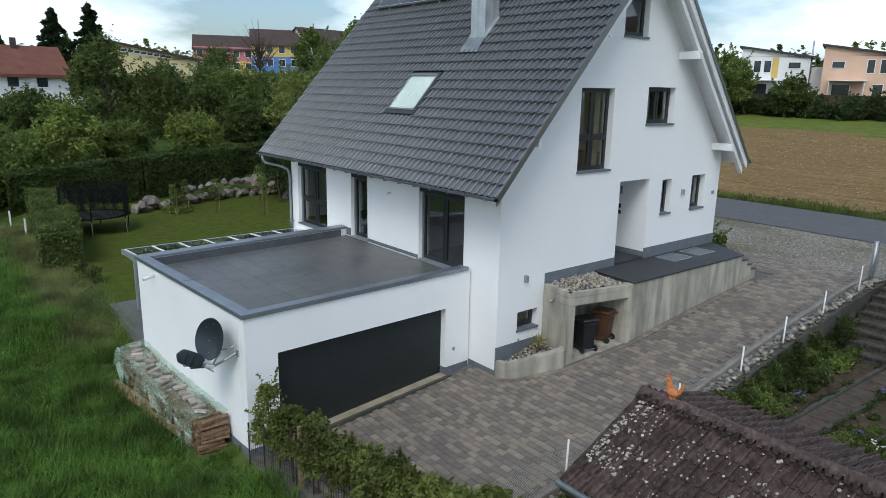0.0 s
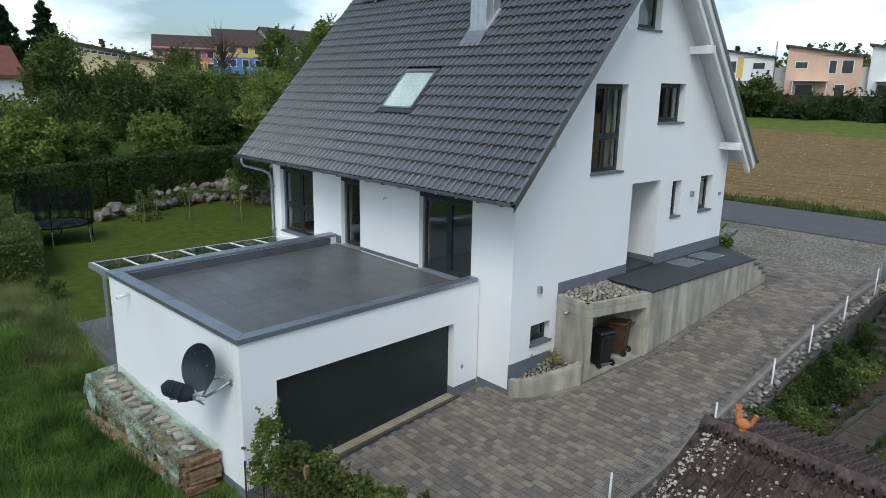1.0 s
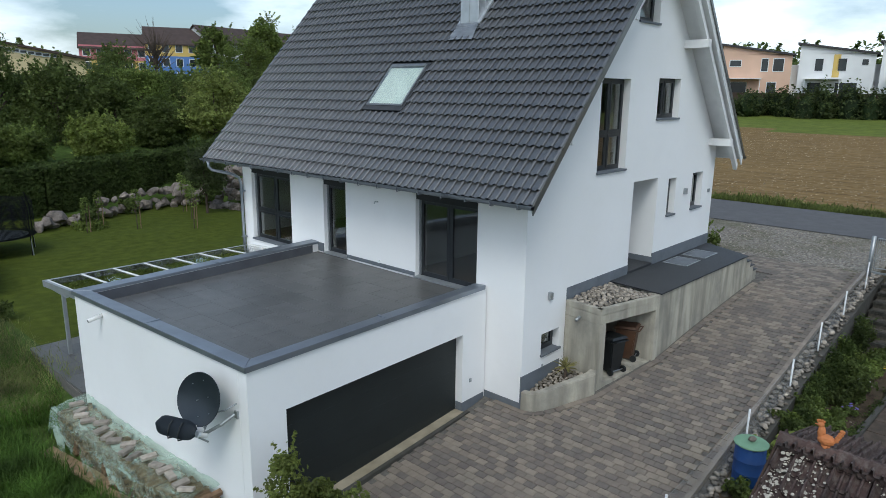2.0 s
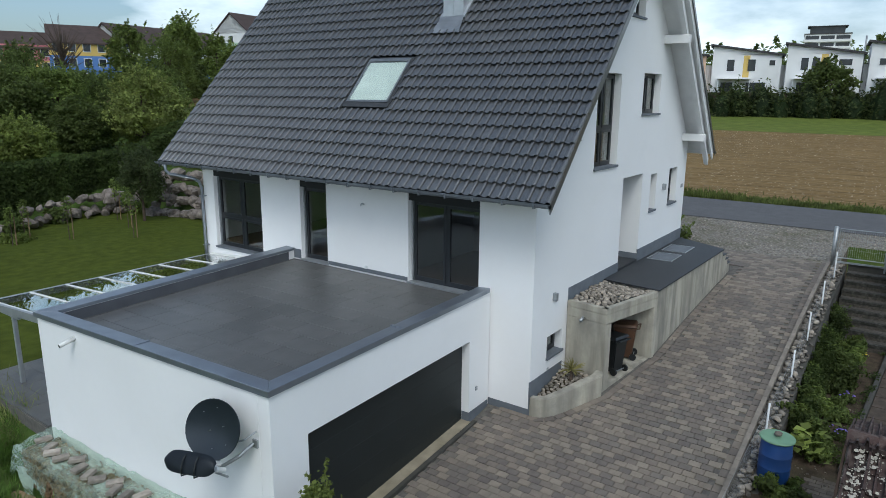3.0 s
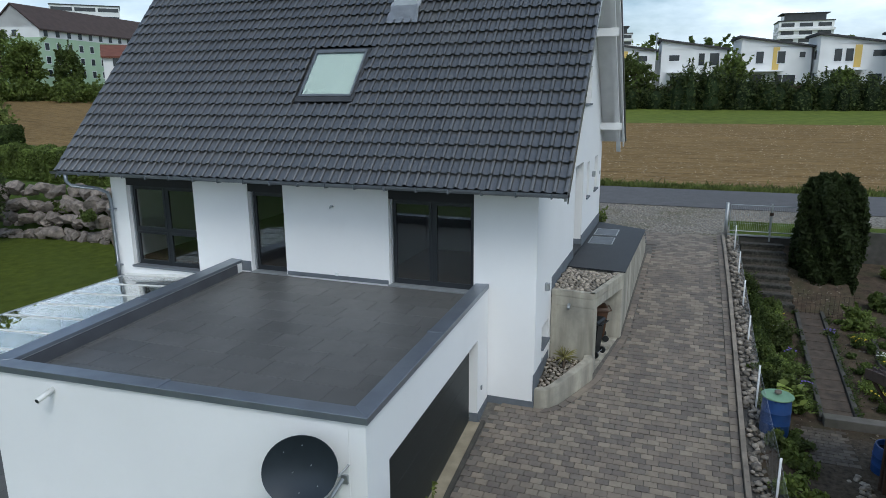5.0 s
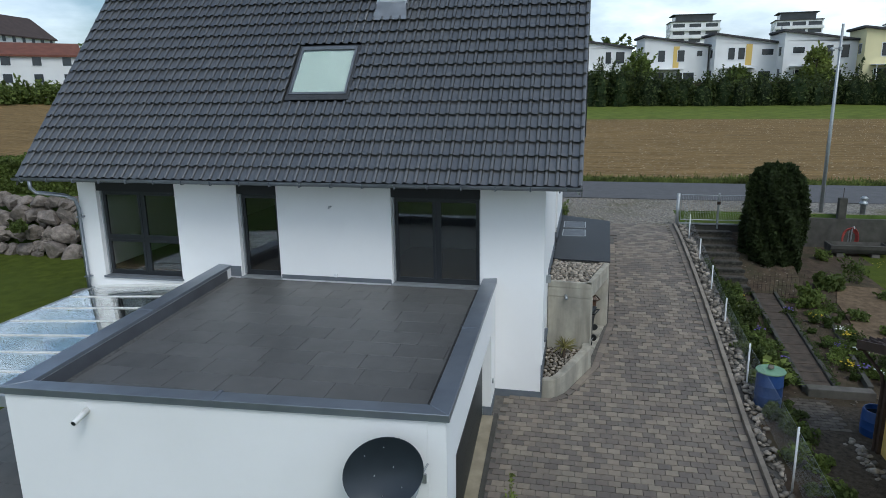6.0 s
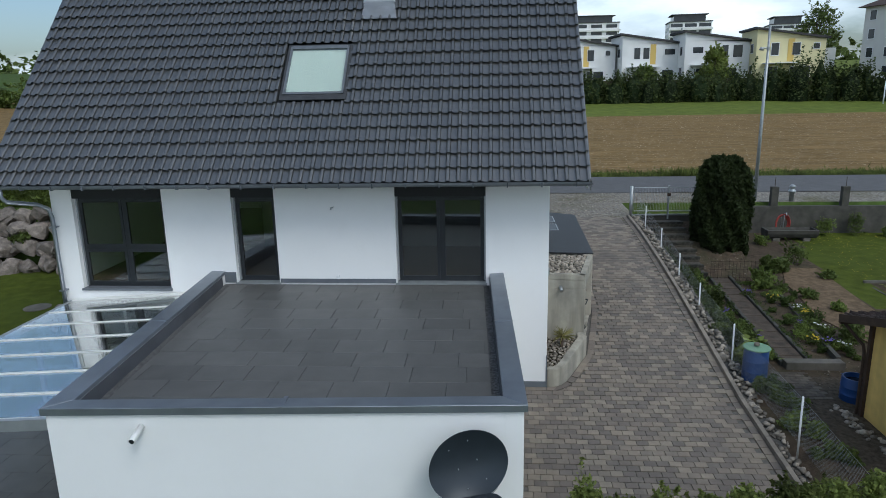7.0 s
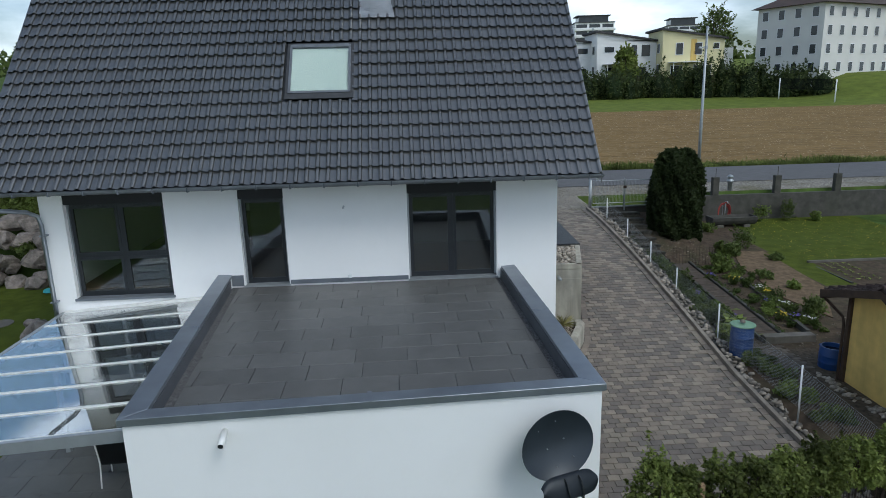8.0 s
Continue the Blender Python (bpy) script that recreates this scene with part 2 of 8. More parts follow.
WHITEP = mat("white_post", (0.72, 0.73, 0.74), 0.5, vary=0.06, scale=6, bump=0.03)
NETBLACK = mat("black_netting", (0.008, 0.009, 0.010), 0.95, vary=0.2, bump=0, spec=0.1)
BARK = mat("bark", (0.075, 0.055, 0.04), 0.95, vary=0.35, scale=6, bump=0.7, bump_scale=25)
CURTAIN = mat("pale_curtain", (0.55, 0.52, 0.46), 0.9, vary=0.08, bump=0.1)
INNER = mat("room_wall", (0.34, 0.33, 0.31), 0.9, vary=0.04, bump=0)
INFLOOR = mat("room_floor", (0.12, 0.08, 0.055), 0.6, vary=0.2, bump=0)
BRICKR = mat("brown_paver", (0.115, 0.095, 0.073), 0.9, vary=0.3, bump=0.3, per_object=0.25)
PAVEPATH = mat("path_slab", (0.062, 0.046, 0.033), 0.95, vary=0.4, scale=4, bump=0.6, bump_scale=30, dirt=(0.110, 0.088, 0.066), dirt_scale=3.2, dirt_amount=0.6)
REDHOSE = mat("red_hose", (0.30, 0.045, 0.035), 0.5, vary=0.15, bump=0.05)
TAG = mat("white_tag", (0.75, 0.75, 0.75), 0.6, vary=0.05, bump=0)
BLIND = mat("skylight_blind", (0.60, 0.66, 0.62), 0.8, vary=0.03, scale=3, bump=0.05)
PVM = mat("solar_glass", (0.02, 0.023, 0.032), 0.12, vary=0.15, scale=4, bump=0)
TURQ = mat("turquoise_plastic", (0.05, 0.35, 0.38), 0.5, vary=0.1, bump=0)
PANE = glass("window_glass", (0.70, 0.76, 0.75))
PANE.node_tree.nodes["Principled BSDF"].inputs["IOR"].default_value = 1.75     # double glazing mirrors more than one sheet
ROOFGLASS = glass("canopy_glass", (0.27, 0.33, 0.34))
ROOFGLASS.node_tree.nodes["Principled BSDF"].inputs["IOR"].default_value = 1.85      # sun-control coating

FILM = bpy.data.materials.new("clear_film")
FILM.use_nodes = True
_n, _l = FILM.node_tree.nodes, FILM.node_tree.links
_p = _n["Principled BSDF"]
_p.inputs["Base Color"].default_value, _p.inputs["Roughness"].default_value = (0.62, 0.78, 0.66, 1), 0.12
_t, _m = _n.new("ShaderNodeBsdfTransparent"), _n.new("ShaderNodeMixShader")
_t.inputs[0].default_value = (0.86, 0.95, 0.88, 1)
_no = _n.new("ShaderNodeTexNoise")
_no.inputs["Scale"].default_value, _no.inputs["Detail"].default_value = 5.0, 6.0
_mr = _n.new("ShaderNodeMapRange")
_mr.inputs[1].default_value, _mr.inputs[2].default_value = 0.40, 0.68
_mr.inputs[3].default_value, _mr.inputs[4].default_value = 0.05, 0.50
_l.new(_no.outputs["Fac"], _mr.inputs[0]), _l.new(_mr.outputs[0], _m.inputs[0])
_l.new(_t.outputs[0], _m.inputs[1]), _l.new(_p.outputs[0], _m.inputs[2]), _l.new(_m.outputs[0], _n["Material Output"].inputs[0])

LEAF_MID = leafy("leaf_green", (0.158, 0.205, 0.050), vary=0.45)
LEAF_DARK = leafy("leaf_dark_green", (0.112, 0.146, 0.040), vary=0.45)
LEAF_LIGHT = leafy("leaf_light_green", (0.205, 0.250, 0.060), vary=0.45)
LEAF_YEL = leafy("leaf_yellow_green", (0.250, 0.290, 0.080), vary=0.45)
NEEDLE = leafy("conifer_green", (0.034, 0.056, 0.021), rough=0.7)
PINE = leafy("young_pine_green", (0.085, 0.108, 0.042), rough=0.7, vary=0.4)
THUJA = leafy("thuja_green", (0.038, 0.054, 0.017), rough=0.7)
SHRUB = leafy("shrub_green", (0.150, 0.180, 0.046), vary=0.55)
HEDGE = leafy("clipped_hedge_green", (0.062, 0.088, 0.023), rough=0.7)
BLADE = leafy("grass_blade", (0.118, 0.208, 0.037), vary=0.55, rough=0.7)
DRYBLADE = leafy("seeding_grass", (0.235, 0.250, 0.095), vary=0.5, rough=0.8)
FARHEDGE = leafy("far_hedge_green", (0.080, 0.105, 0.034), vary=0.5)
FLOWER_Y = mat("yellow_petals", (0.62, 0.46, 0.03), 0.7, vary=0.15, bump=0)
FLOWER_W = mat("white_petals", (0.72, 0.72, 0.66), 0.7, vary=0.1, bump=0)
FLOWER_V = mat("violet_petals", (0.16, 0.12, 0.36), 0.7, vary=0.2, bump=0)

# ---- building blocks ----


def part(name, bm, material, parent=None, label=""):
    me = bpy.data.meshes.new(name)
    bm.to_mesh(me)
    bm.free()
    return part_mesh(name, me, material, parent, label)


def part_mesh(name, me, material, parent=None, label=""):
    if material and not me.materials:
        me.materials.append(material)
    ob = new(name, me)
    if parent:
        ob.parent = parent
        ob.matrix_parent_inverse = world_of(parent).inverted()
    if label:
        ob["label"] = label
    return ob


def world_of(ob):
    if ob.parent is None:
        return ob.matrix_basis.copy()
    return world_of(ob.parent) @ ob.matrix_parent_inverse @ ob.matrix_basis


def thing(name, x, y, z, label, category, group="", kind="", rz=0):
    e = new(name)
    e.matrix_basis = pose(x, y, z, 0, 0, rz)
    e.empty_display_size = 0.2
    return tagged(e, label, category, group, kind)


def piece(name, me, parent, m):
    """One of many alike pieces: an object of its own on a shared mesh, at the pose m in the world."""
    ob = new(name, me)
    ob.parent = parent
    ob.matrix_parent_inverse = world_of(parent).inverted()
    ob.matrix_basis = m
    return ob


def mesh_of(name, bm, material):
    me = bpy.data.meshes.new(name)
    bm.to_mesh(me)
    bm.free()
    me.materials.append(material)
    return me


def box(bm, x0, x1, y0, y1, z0, z1, m=None):
    v = [bm.verts.new((m @ Vector(c)) if m else c) for c in
         ((x0, y0, z0), (x1, y0, z0), (x1, y1, z0), (x0, y1, z0), (x0, y0, z1), (x1, y0, z1), (x1, y1, z1), (x0, y1, z1))]
    for f in ((3, 2, 1, 0), (4, 5, 6, 7), (0, 1, 5, 4), (1, 2, 6, 5), (2, 3, 7, 6), (3, 0, 4, 7)):
        bm.faces.new([v[i] for i in f])
    return bm


def boxes(*specs, m=None, bevel=0.0):
    bm = bmesh.new()
    for s in specs:
        box(bm, *s, m=m)
    if bevel:
        bmesh.ops.bevel(bm, geom=bm.edges[:], offset=bevel, segments=1, affect="EDGES", clamp_overlap=True)
    return bm


def prism(pts, z0, z1, bevel=0.0, bm=None):
    """A plan polygon, counter-clockwise, raised from z0 to z1 (numbers, or one for each corner)."""
    bm = bm or bmesh.new()
    n = len(pts)
    lo = z0 if hasattr(z0, "__len__") else [z0] * n
    hi = z1 if hasattr(z1, "__len__") else [z1] * n
    a = [bm.verts.new((p[0], p[1], lo[i])) for i, p in enumerate(pts)]
    b = [bm.verts.new((p[0], p[1], hi[i])) for i, p in enumerate(pts)]
    bm.faces.new(a[::-1]), bm.faces.new(b)
    for i in range(n):
        j = (i + 1) % n
        bm.faces.new((a[i], a[j], b[j], b[i]))
    if bevel:
        bmesh.ops.bevel(bm, geom=bm.edges[:], offset=bevel, segments=2, affect="EDGES", clamp_overlap=True)
    return bm


def tube(points, radius, segs=8, bm=None, cap=True):
    """A round bar along points; radius: one number or one for each point."""
    bm = bm or bmesh.new()
    pts = [Vector(p) for p in points]
    radii = radius if hasattr(radius, "__len__") else [radius] * len(pts)
    rings = []
    for i, p in enumerate(pts):
        d = (pts[min(i + 1, len(pts) - 1)] - pts[max(i - 1, 0)]).normalized()
        u = d.orthogonal().normalized() if not rings else (uprev - d * uprev.dot(d)).normalized()
        uprev = u
        w = d.cross(u)
        rings.append([bm.verts.new(p + radii[i] * (math.cos(a) * u + math.sin(a) * w)) for a in (2 * math.pi * k / segs for k in range(segs))])
    for r, s in zip(rings, rings[1:]):
        for k in range(segs):
            bm.faces.new((r[k], r[(k + 1) % segs], s[(k + 1) % segs], s[k]))
    if cap:
        bm.faces.new(rings[0][::-1]), bm.faces.new(rings[-1])
    return bm


def lathe(profile, segs=24, x=0.0, y=0.0, bm=None):
    """(radius, height) pairs turned round the upright through x, y."""
    bm = bm or bmesh.new()
    rings = [[bm.verts.new((x + r * math.cos(2 * math.pi * k / segs), y + r * math.sin(2 * math.pi * k / segs), z)) for k in range(segs)] for r, z in profile]
    for a, b in zip(rings, rings[1:]):
        for k in range(segs):
            bm.faces.new((a[k], a[(k + 1) % segs], b[(k + 1) % segs], b[k]))
    bm.faces.new(rings[0][::-1]), bm.faces.new(rings[-1])
    return bm


def smooth(ob):
    ob.data.polygons.foreach_set("use_smooth", [True] * len(ob.data.polygons))
    return ob


def quads(name, corners, material):
    """A mesh of loose quads from an array n x 4 x 3."""
    n = len(corners)
    me = bpy.data.meshes.new(name)
    me.vertices.add(4 * n), me.loops.add(4 * n), me.polygons.add(n)
    me.vertices.foreach_set("co", np.asarray(corners, dtype=np.float32).reshape(-1))
    me.loops.foreach_set("vertex_index", np.arange(4 * n, dtype=np.int32))
    me.polygons.foreach_set("loop_start", np.arange(0, 4 * n, 4, dtype=np.int32))
    me.update()
    me.materials.append(material)
    return me


def leaf_quads(rng, centres, size, up=0.35, long=1.5, outward=None):
    """Leaf-shaped quads at centres, turned at random, with a lean towards lying flat."""
    n = len(centres)
    a = rng.normal(size=(n, 3))
    a /= np.linalg.norm(a, axis=1)[:, None]
    nrm = rng.normal(size=(n, 3)) + np.array((0, 0, up * 3))
    if outward is not None:
        nrm += outward * 0.7
    nrm /= np.linalg.norm(nrm, axis=1)[:, None]
    u = np.cross(a, nrm)
    u /= np.linalg.norm(u, axis=1)[:, None] + 1e-9
    v = np.cross(nrm, u)
    s = size * rng.uniform(0.6, 1.35, size=(n, 1))
    c = np.asarray(centres)
    return np.stack([c - u * s * long * 0.5, c - v * s * 0.42 + nrm * s * 0.1, c + u * s * long * 0.5, c + v * s * 0.42 + nrm * s * 0.1], axis=1)


def blob_points(rng, lobes, n, shell=0.55, sprays=0.35):
    """Points in the outer shells of ellipsoids (x, y, z, rx, ry, rz), by their surface, uneven and with gaps; a share of them
    strung along short twigs that stand out of the crown."""
    w = np.array([l[3] * l[4] + l[3] * l[5] + l[4] * l[5] for l in lobes])
    pick = rng.choice(len(lobes), size=n, p=w / w.sum())
    L = np.array(lobes)[pick]
    d = rng.normal(size=(n, 3))
    d /= np.linalg.norm(d, axis=1)[:, None]
    r = shell + (1 - shell) * rng.uniform(size=(n, 1)) ** 0.5
    r *= 1 + 0.20 * np.sin(d[:, :1] * 7 + L[:, :1] * 3) * np.sin(d[:, 1:2] * 6 + L[:, 1:2] * 5) + rng.normal(scale=0.06, size=(n, 1))
    pts = L[:, :3] + d * r * L[:, 3:]
    per = 26
    m = int(n * sprays / per)
    if m > 3:
        a = rng.integers(n, size=m)
        way = d[a] + np.array((0, 0, 0.45)) + rng.normal(scale=0.35, size=(m, 3))
        way /= np.linalg.norm(way, axis=1)[:, None]
        length = L[a, 3:].mean(axis=1) * rng.uniform(0.35, 0.95, m)
        t = rng.uniform(0, 1, size=(m, per))
        k = m * per
        pts[:k] = (pts[a][:, None] + way[:, None] * (t * length[:, None])[..., None]
                   + rng.normal(size=(m, per, 3)) * (0.10 * length * 1.0)[:, None, None] * (1.1 - t)[..., None]).reshape(k, 3)
        d[:k] = np.repeat(way, per, axis=0)
    return pts, d


def lobes_for(rng, r, h, count, squash=0.8, base=0.0):
    """Lobes that fill a crown of radius r and height h, with its lowest point at base."""
    out = [(0, 0, base + h * 0.5, r * 0.72, r * 0.72, h * 0.46)]
    for _ in range(count):
        a, t = rng.uniform(0, 2 * math.pi), rng.uniform(0.12, 0.95)
        reach = r * (0.85 * math.sin(math.pi * min(0.97, t * 0.85 + 0.12)) ** 0.7)
        s = r * rng.uniform(0.14, 0.38)
        d = reach - s * 0.6
        out.append((d * math.cos(a), d * math.sin(a), base + h * t, s * rng.uniform(0.7, 1.4), s * rng.uniform(0.7, 1.4), s * squash * rng.uniform(0.6, 1.5)))
    return out


def tree(name, x, y, z, r, h, material, label, category="tree", trunk_h=0.25, leaves=7000, size=0.3, seed=1, squash=0.8, lobes=16, group="", trunk_r=None):
    """A tapered trunk with limbs and a crown of separate leaves."""
    rng = np.random.default_rng(seed)
    e = thing(name, x, y, z, label, category, group)
    base = h * trunk_h
    bm = bmesh.new()
    tr = trunk_r or 0.035 * h
    lean = rng.normal(scale=0.03, size=2)
    top = (lean[0] * h, lean[1] * h, h * 0.8)
    tube([(0, 0, -0.3), (lean[0] * h * 0.3, lean[1] * h * 0.3, h * 0.3), (lean[0] * h * .6, lean[1] * h * .6, h * .55), top], [tr, tr * 0.75, tr * 0.5, tr * 0.15], 7, bm)
    L = lobes_for(rng, r, h - base, lobes, squash, base)
    for lb in L[1:9]:
        z0 = max(base * 0.8, min(h * 0.6, lb[2] * 0.6))
        mid = (lb[0] * 0.45, lb[1] * 0.45, (z0 + lb[2]) * 0.5 + 0.05 * h)
        tube([(lean[0] * z0, lean[1] * z0, z0), mid, lb[:3]], [tr * 0.4, tr * 0.25, tr * 0.08], 5, bm)
    bm.transform(e.matrix_basis)
    part("trunk", bm, BARK, e)
    c, d = blob_points(rng, L, leaves)
    me = quads("crown", leaf_quads(rng, c, size, outward=d) + np.array((x, y, z)), material)
    part_mesh("crown", me, material, e)
    return e


def conifer(name, x, y, z, r, h, label, seed=1, leaves=6000, size=0.5, material=None, category="conifer tree"):
    rng = np.random.default_rng(seed)
    e = thing(name, x, y, z, label, category)
    bm = tube([(0, 0, -0.3), (0, 0, h * 0.5), (0, 0, h)], [0.02 * h, 0.013 * h, 0.002 * h], 7)
    pts, out = [], []
    n_b = 46
    per = leaves // n_b
    for i in range(n_b):
        t = 0.08 + 0.9 * i / n_b
        a = i * 2.4 + rng.uniform(-0.3, 0.3)
        ln = r * (1 - t) ** 0.75 * rng.uniform(0.55, 1.25)
        tip = (ln * math.cos(a), ln * math.sin(a), h * t - ln * 0.28)
        tube([(0, 0, h * t), (tip[0] * .5, tip[1] * .5, h * t - ln * .08), tip], [0.004 * h, 0.003 * h, 0.001 * h], 4, bm)
        s = rng.uniform(0.1, 1, size=(per, 1))
        p = np.array((0, 0, h * t)) + s * (np.array(tip) - np.array((0, 0, h * t)))
        p += rng.normal(size=(per, 3)) * np.array((0.065, 0.065, 0.05)) * (ln * 0.9 + 0.3)
        p[:, 2] -= np.abs(rng.normal(size=per)) * 0.12 * ln
        pts.append(p)
    bm.transform(e.matrix_basis)
    part("trunk", bm, BARK, e)
    c = np.concatenate(pts)
    part_mesh("crown", quads("crown", leaf_quads(rng, c, size, up=0.1, long=1.8) + np.array((x, y, z)), material or NEEDLE), None, e)
    return e

# ---- the lie of the land ----
DRIVE_X = (-5.0, 5.0, 8.0, 10.0, 12.0, 14.0, 16.0, 18.0, 20.0, 22.0, 24.0, 27.0, 30.0, 60.0)
DRIVE_Z = (0.50, 0.66, 0.74, 0.88, 1.05, 1.38, 1.70, 2.00, 2.26, 2.48, 2.66, 2.80, 2.85, 2.90)
WEST, SOUTH, EAST, NORTH = 12.46, 12.815, 23.42, 24.82     # the house's walls
KERB_Y = 8.38
EAVE_W, RIDGE_X = 11.55, 17.86
PITCH = 1.118
EAVE_Z = 6.36
ROOF_S, ROOF_N = 12.03, 25.72
G_FR, G_FL, G_BR, G_BL = (5.66, 13.67), (5.29, 20.34), (12.42, 13.92), (12.44, 20.9)   # the garage's corners
CAP_Z = 4.10


def drive_z(x):
    return float(np.interp(x, DRIVE_X, DRIVE_Z))


def step(a, b, v):
    t = min(1.0, max(0.0, (v - a) / (b - a)))
    return t * t * (3 - 2 * t)


def far_rise(x, y):
    """The land climbs to the north and the east, away from the road."""
    e = 0.037 * max(0.0, x - 41.0)
    n = 0.072 * max(0.0, y - 46.0)
    return min(max(e, n) + 0.25 * min(e, n), 16.0)


def ground_z(x, y):
    d = drive_z(x)
    garden = 1.08 + 0.022 * max(0.0, x - 12)
    meadow = 0.55 + 0.75 * step(18.0, 26.0, y) - 0.25 * step(5.0, -6.0, x) + 0.10 * noise.noise((x * 0.5, y * 0.5, 0))
    lawn = 1.48 + 0.10 * step(25, 42, y)
    z = d
    if y < 7.95:
        z = garden if x > 6.5 else garden + (meadow - garden) * step(6.5, 4.5, x)
        if x > 26.5:
            z = garden + (2.85 - garden) * step(29.0, 29.3, x)
    elif x < 5.6:
        z = meadow + (d - meadow) * step(13.5, 12.0, y) * step(3.0, 5.5, x)
    if y > 21.0 and x < 29:
        z = meadow + (lawn - meadow) * step(5.0, 5.4, x) if x < 5.6 else lawn
        bank = step(21.9, 23.6, x) * step(26, 28, y) + step(43.5, 46.5, y)
        z += 2.2 * min(1.0, bank) * step(6, 9, x)
    if y > 12.9 and 23.4 < x < 29 and y < 28:
        z = 2.75
    if x >= 29:
        z = 2.85
        z += 0.9 * step(36, 42, y) * step(32, 29, x)
    z += far_rise(x, y) if (x > 41 or y > 46) else 0.0
    z += 3.4 * step(-46, -60, y) * step(88, 106, x)      # a grassy rise before the apartment block
    return z


def spaced(marks):
    """Grid lines: (start, stop, step) stretches joined."""
    out = []
    for a, b, s in marks:
        n = max(1, round((b - a) / s))
        out += [a + (b - a) * i / n for i in range(n)]
    return out + [marks[-1][1]]


gx = spaced(((-2000, -300, 425), (-300, -30, 45), (-30, -6, 4), (-6, 30, 0.4), (30, 45, 0.9), (45, 150, 5), (150, 400, 25), (400, 2500, 350)))
gy = spaced(((-2000, -300, 425), (-300, -80, 44), (-80, -30, 4), (-30, -8, 2), (-8, 7.9, 0.4), (7.9, 8.02, 0.12), (8.02, 13.2, 0.4), (13.2, 50, 0.46), (50, 150, 5), (150, 400, 25), (400, 2500, 350)))
verts = [(x, y, ground_z(x, y)) for y in gy for x in gx]
nx = len(gx)
faces, kinds = [], []


def ground_kind(x, y):
    if x > 86 + 0.05 * y and y < 60:
        return 6
    if 40.6 < x and y < 118 - 0.1 * x and x < 300:
        return 3
    if 5.6 < x < 21.9 and 21 < y < 44 and x > 4.6 + 0.04 * (y - 22):
        return 1
    if 24.9 < x < 32.3 and y < 26 and (y > 8.1 or x > 29.3):
        return 4
    if 8.02 <= y < 14 and 5.6 < x < 26:
        return 5
    if 6.0 < x < 29 and -6 < y < 8.1:
        return 1 if (x > 21.2 and y < 0.9) or (18.4 < x < 26.0 and 0.9 <= y < 2.1 - .08 * (x - 18.4)) else 2
    return 0


for j in range(len(gy) - 1):
    for i in range(nx - 1):
        a = j * nx + i
        faces.append((a, a + 1, a + nx + 1, a + nx))
        kinds.append(ground_kind((gx[i] + gx[i + 1]) / 2, (gy[j] + gy[j + 1]) / 2))
me = bpy.data.meshes.new("ground")
me.from_pydata(verts, [], faces)
for m in (GRASS, LAWN, SOIL, FIELD, GRAVEL, JOINT, STRIP):
    me.materials.append(m)
me.polygons.foreach_set("material_index", kinds)
me.polygons.foreach_set("use_smooth", [True] * len(kinds))
tagged(new("ground", me), "meadow, mown lawn, garden soil and ploughed field", "ground", kind="structure")

# the road past the field
bm = bmesh.new()
for y0, y1 in zip(range(-400, 400, 20), range(-380, 420, 20)):
    f = [bm.verts.new((x, y, z)) for x, y, z in ((32.2, y0, 2.87), (38.0, y0, 2.93), (38.0, y1, 2.93), (32.2, y1, 2.87))]
    bm.faces.new(f)
bmesh.ops.remove_doubles(bm, verts=bm.verts[:], dist=0.001)
bmesh.ops.solidify(bm, geom=bm.faces[:], thickness=-0.012)
tagged(part("road", bm, ASPHALT), "grey asphalt lane beside the ploughed field", "road", kind="structure")

# ---- the house ----
house = thing("house", RIDGE_X, 18.8, 1.4, "white rendered gabled house with dark tiled roof", "house")


def roof_z(x):
    return EAVE_Z + PITCH * (min(x, 2 * RIDGE_X - x) - EAVE_W)


def wall_sheet(u0, u1, z0, z1, holes, put, depth, gable=False):
    """A wall of real thickness with openings through it. put(u, d, z) lays it in the world, d running inwards; holes: (u0, u1, z0, z1)."""
    us = sorted({u0, u1, *(h[0] for h in holes), *(h[1] for h in holes)} | ({RIDGE_X} if gable else set()))
    zs = sorted({z0, z1, *(h[2] for h in holes), *(h[3] for h in holes)})
    bm = bmesh.new()
    grid = {}

    def vert(u, z, d):
        key = (round(u, 4), round(z, 4), d)
        if key not in grid:
            grid[key] = bm.verts.new(put(u, d, z))
        return grid[key]

    def solid(i, j):
        if not (0 <= i < len(us) - 1 and 0 <= j < len(zs) - 1):
            return False
        cu, cz = (us[i] + us[i + 1]) / 2, (zs[j] + zs[j + 1]) / 2
        return not any(h[0] < cu < h[1] and h[2] < cz < h[3] for h in holes)

    for i in range(len(us) - 1):
        for j in range(len(zs) - 1):
            if not solid(i, j):
                continue
            a, b, c, d = (us[i], zs[j]), (us[i + 1], zs[j]), (us[i + 1], zs[j + 1]), (us[i], zs[j + 1])
            bm.faces.new([vert(*p, 0.0) for p in (a, b, c, d)])
            bm.faces.new([vert(*p, depth) for p in (d, c, b, a)])
            for (p, q), (di, dj) in (((a, b), (0, -1)), ((b, c), (1, 0)), ((c, d), (0, 1)), ((d, a), (-1, 0))):
                if not solid(i + di, j + dj):
                    bm.faces.new((vert(*q, 0.0), vert(*p, 0.0), vert(*p, depth), vert(*q, depth)))
    bmesh.ops.recalc_face_normals(bm, faces=bm.faces[:])
    return bm


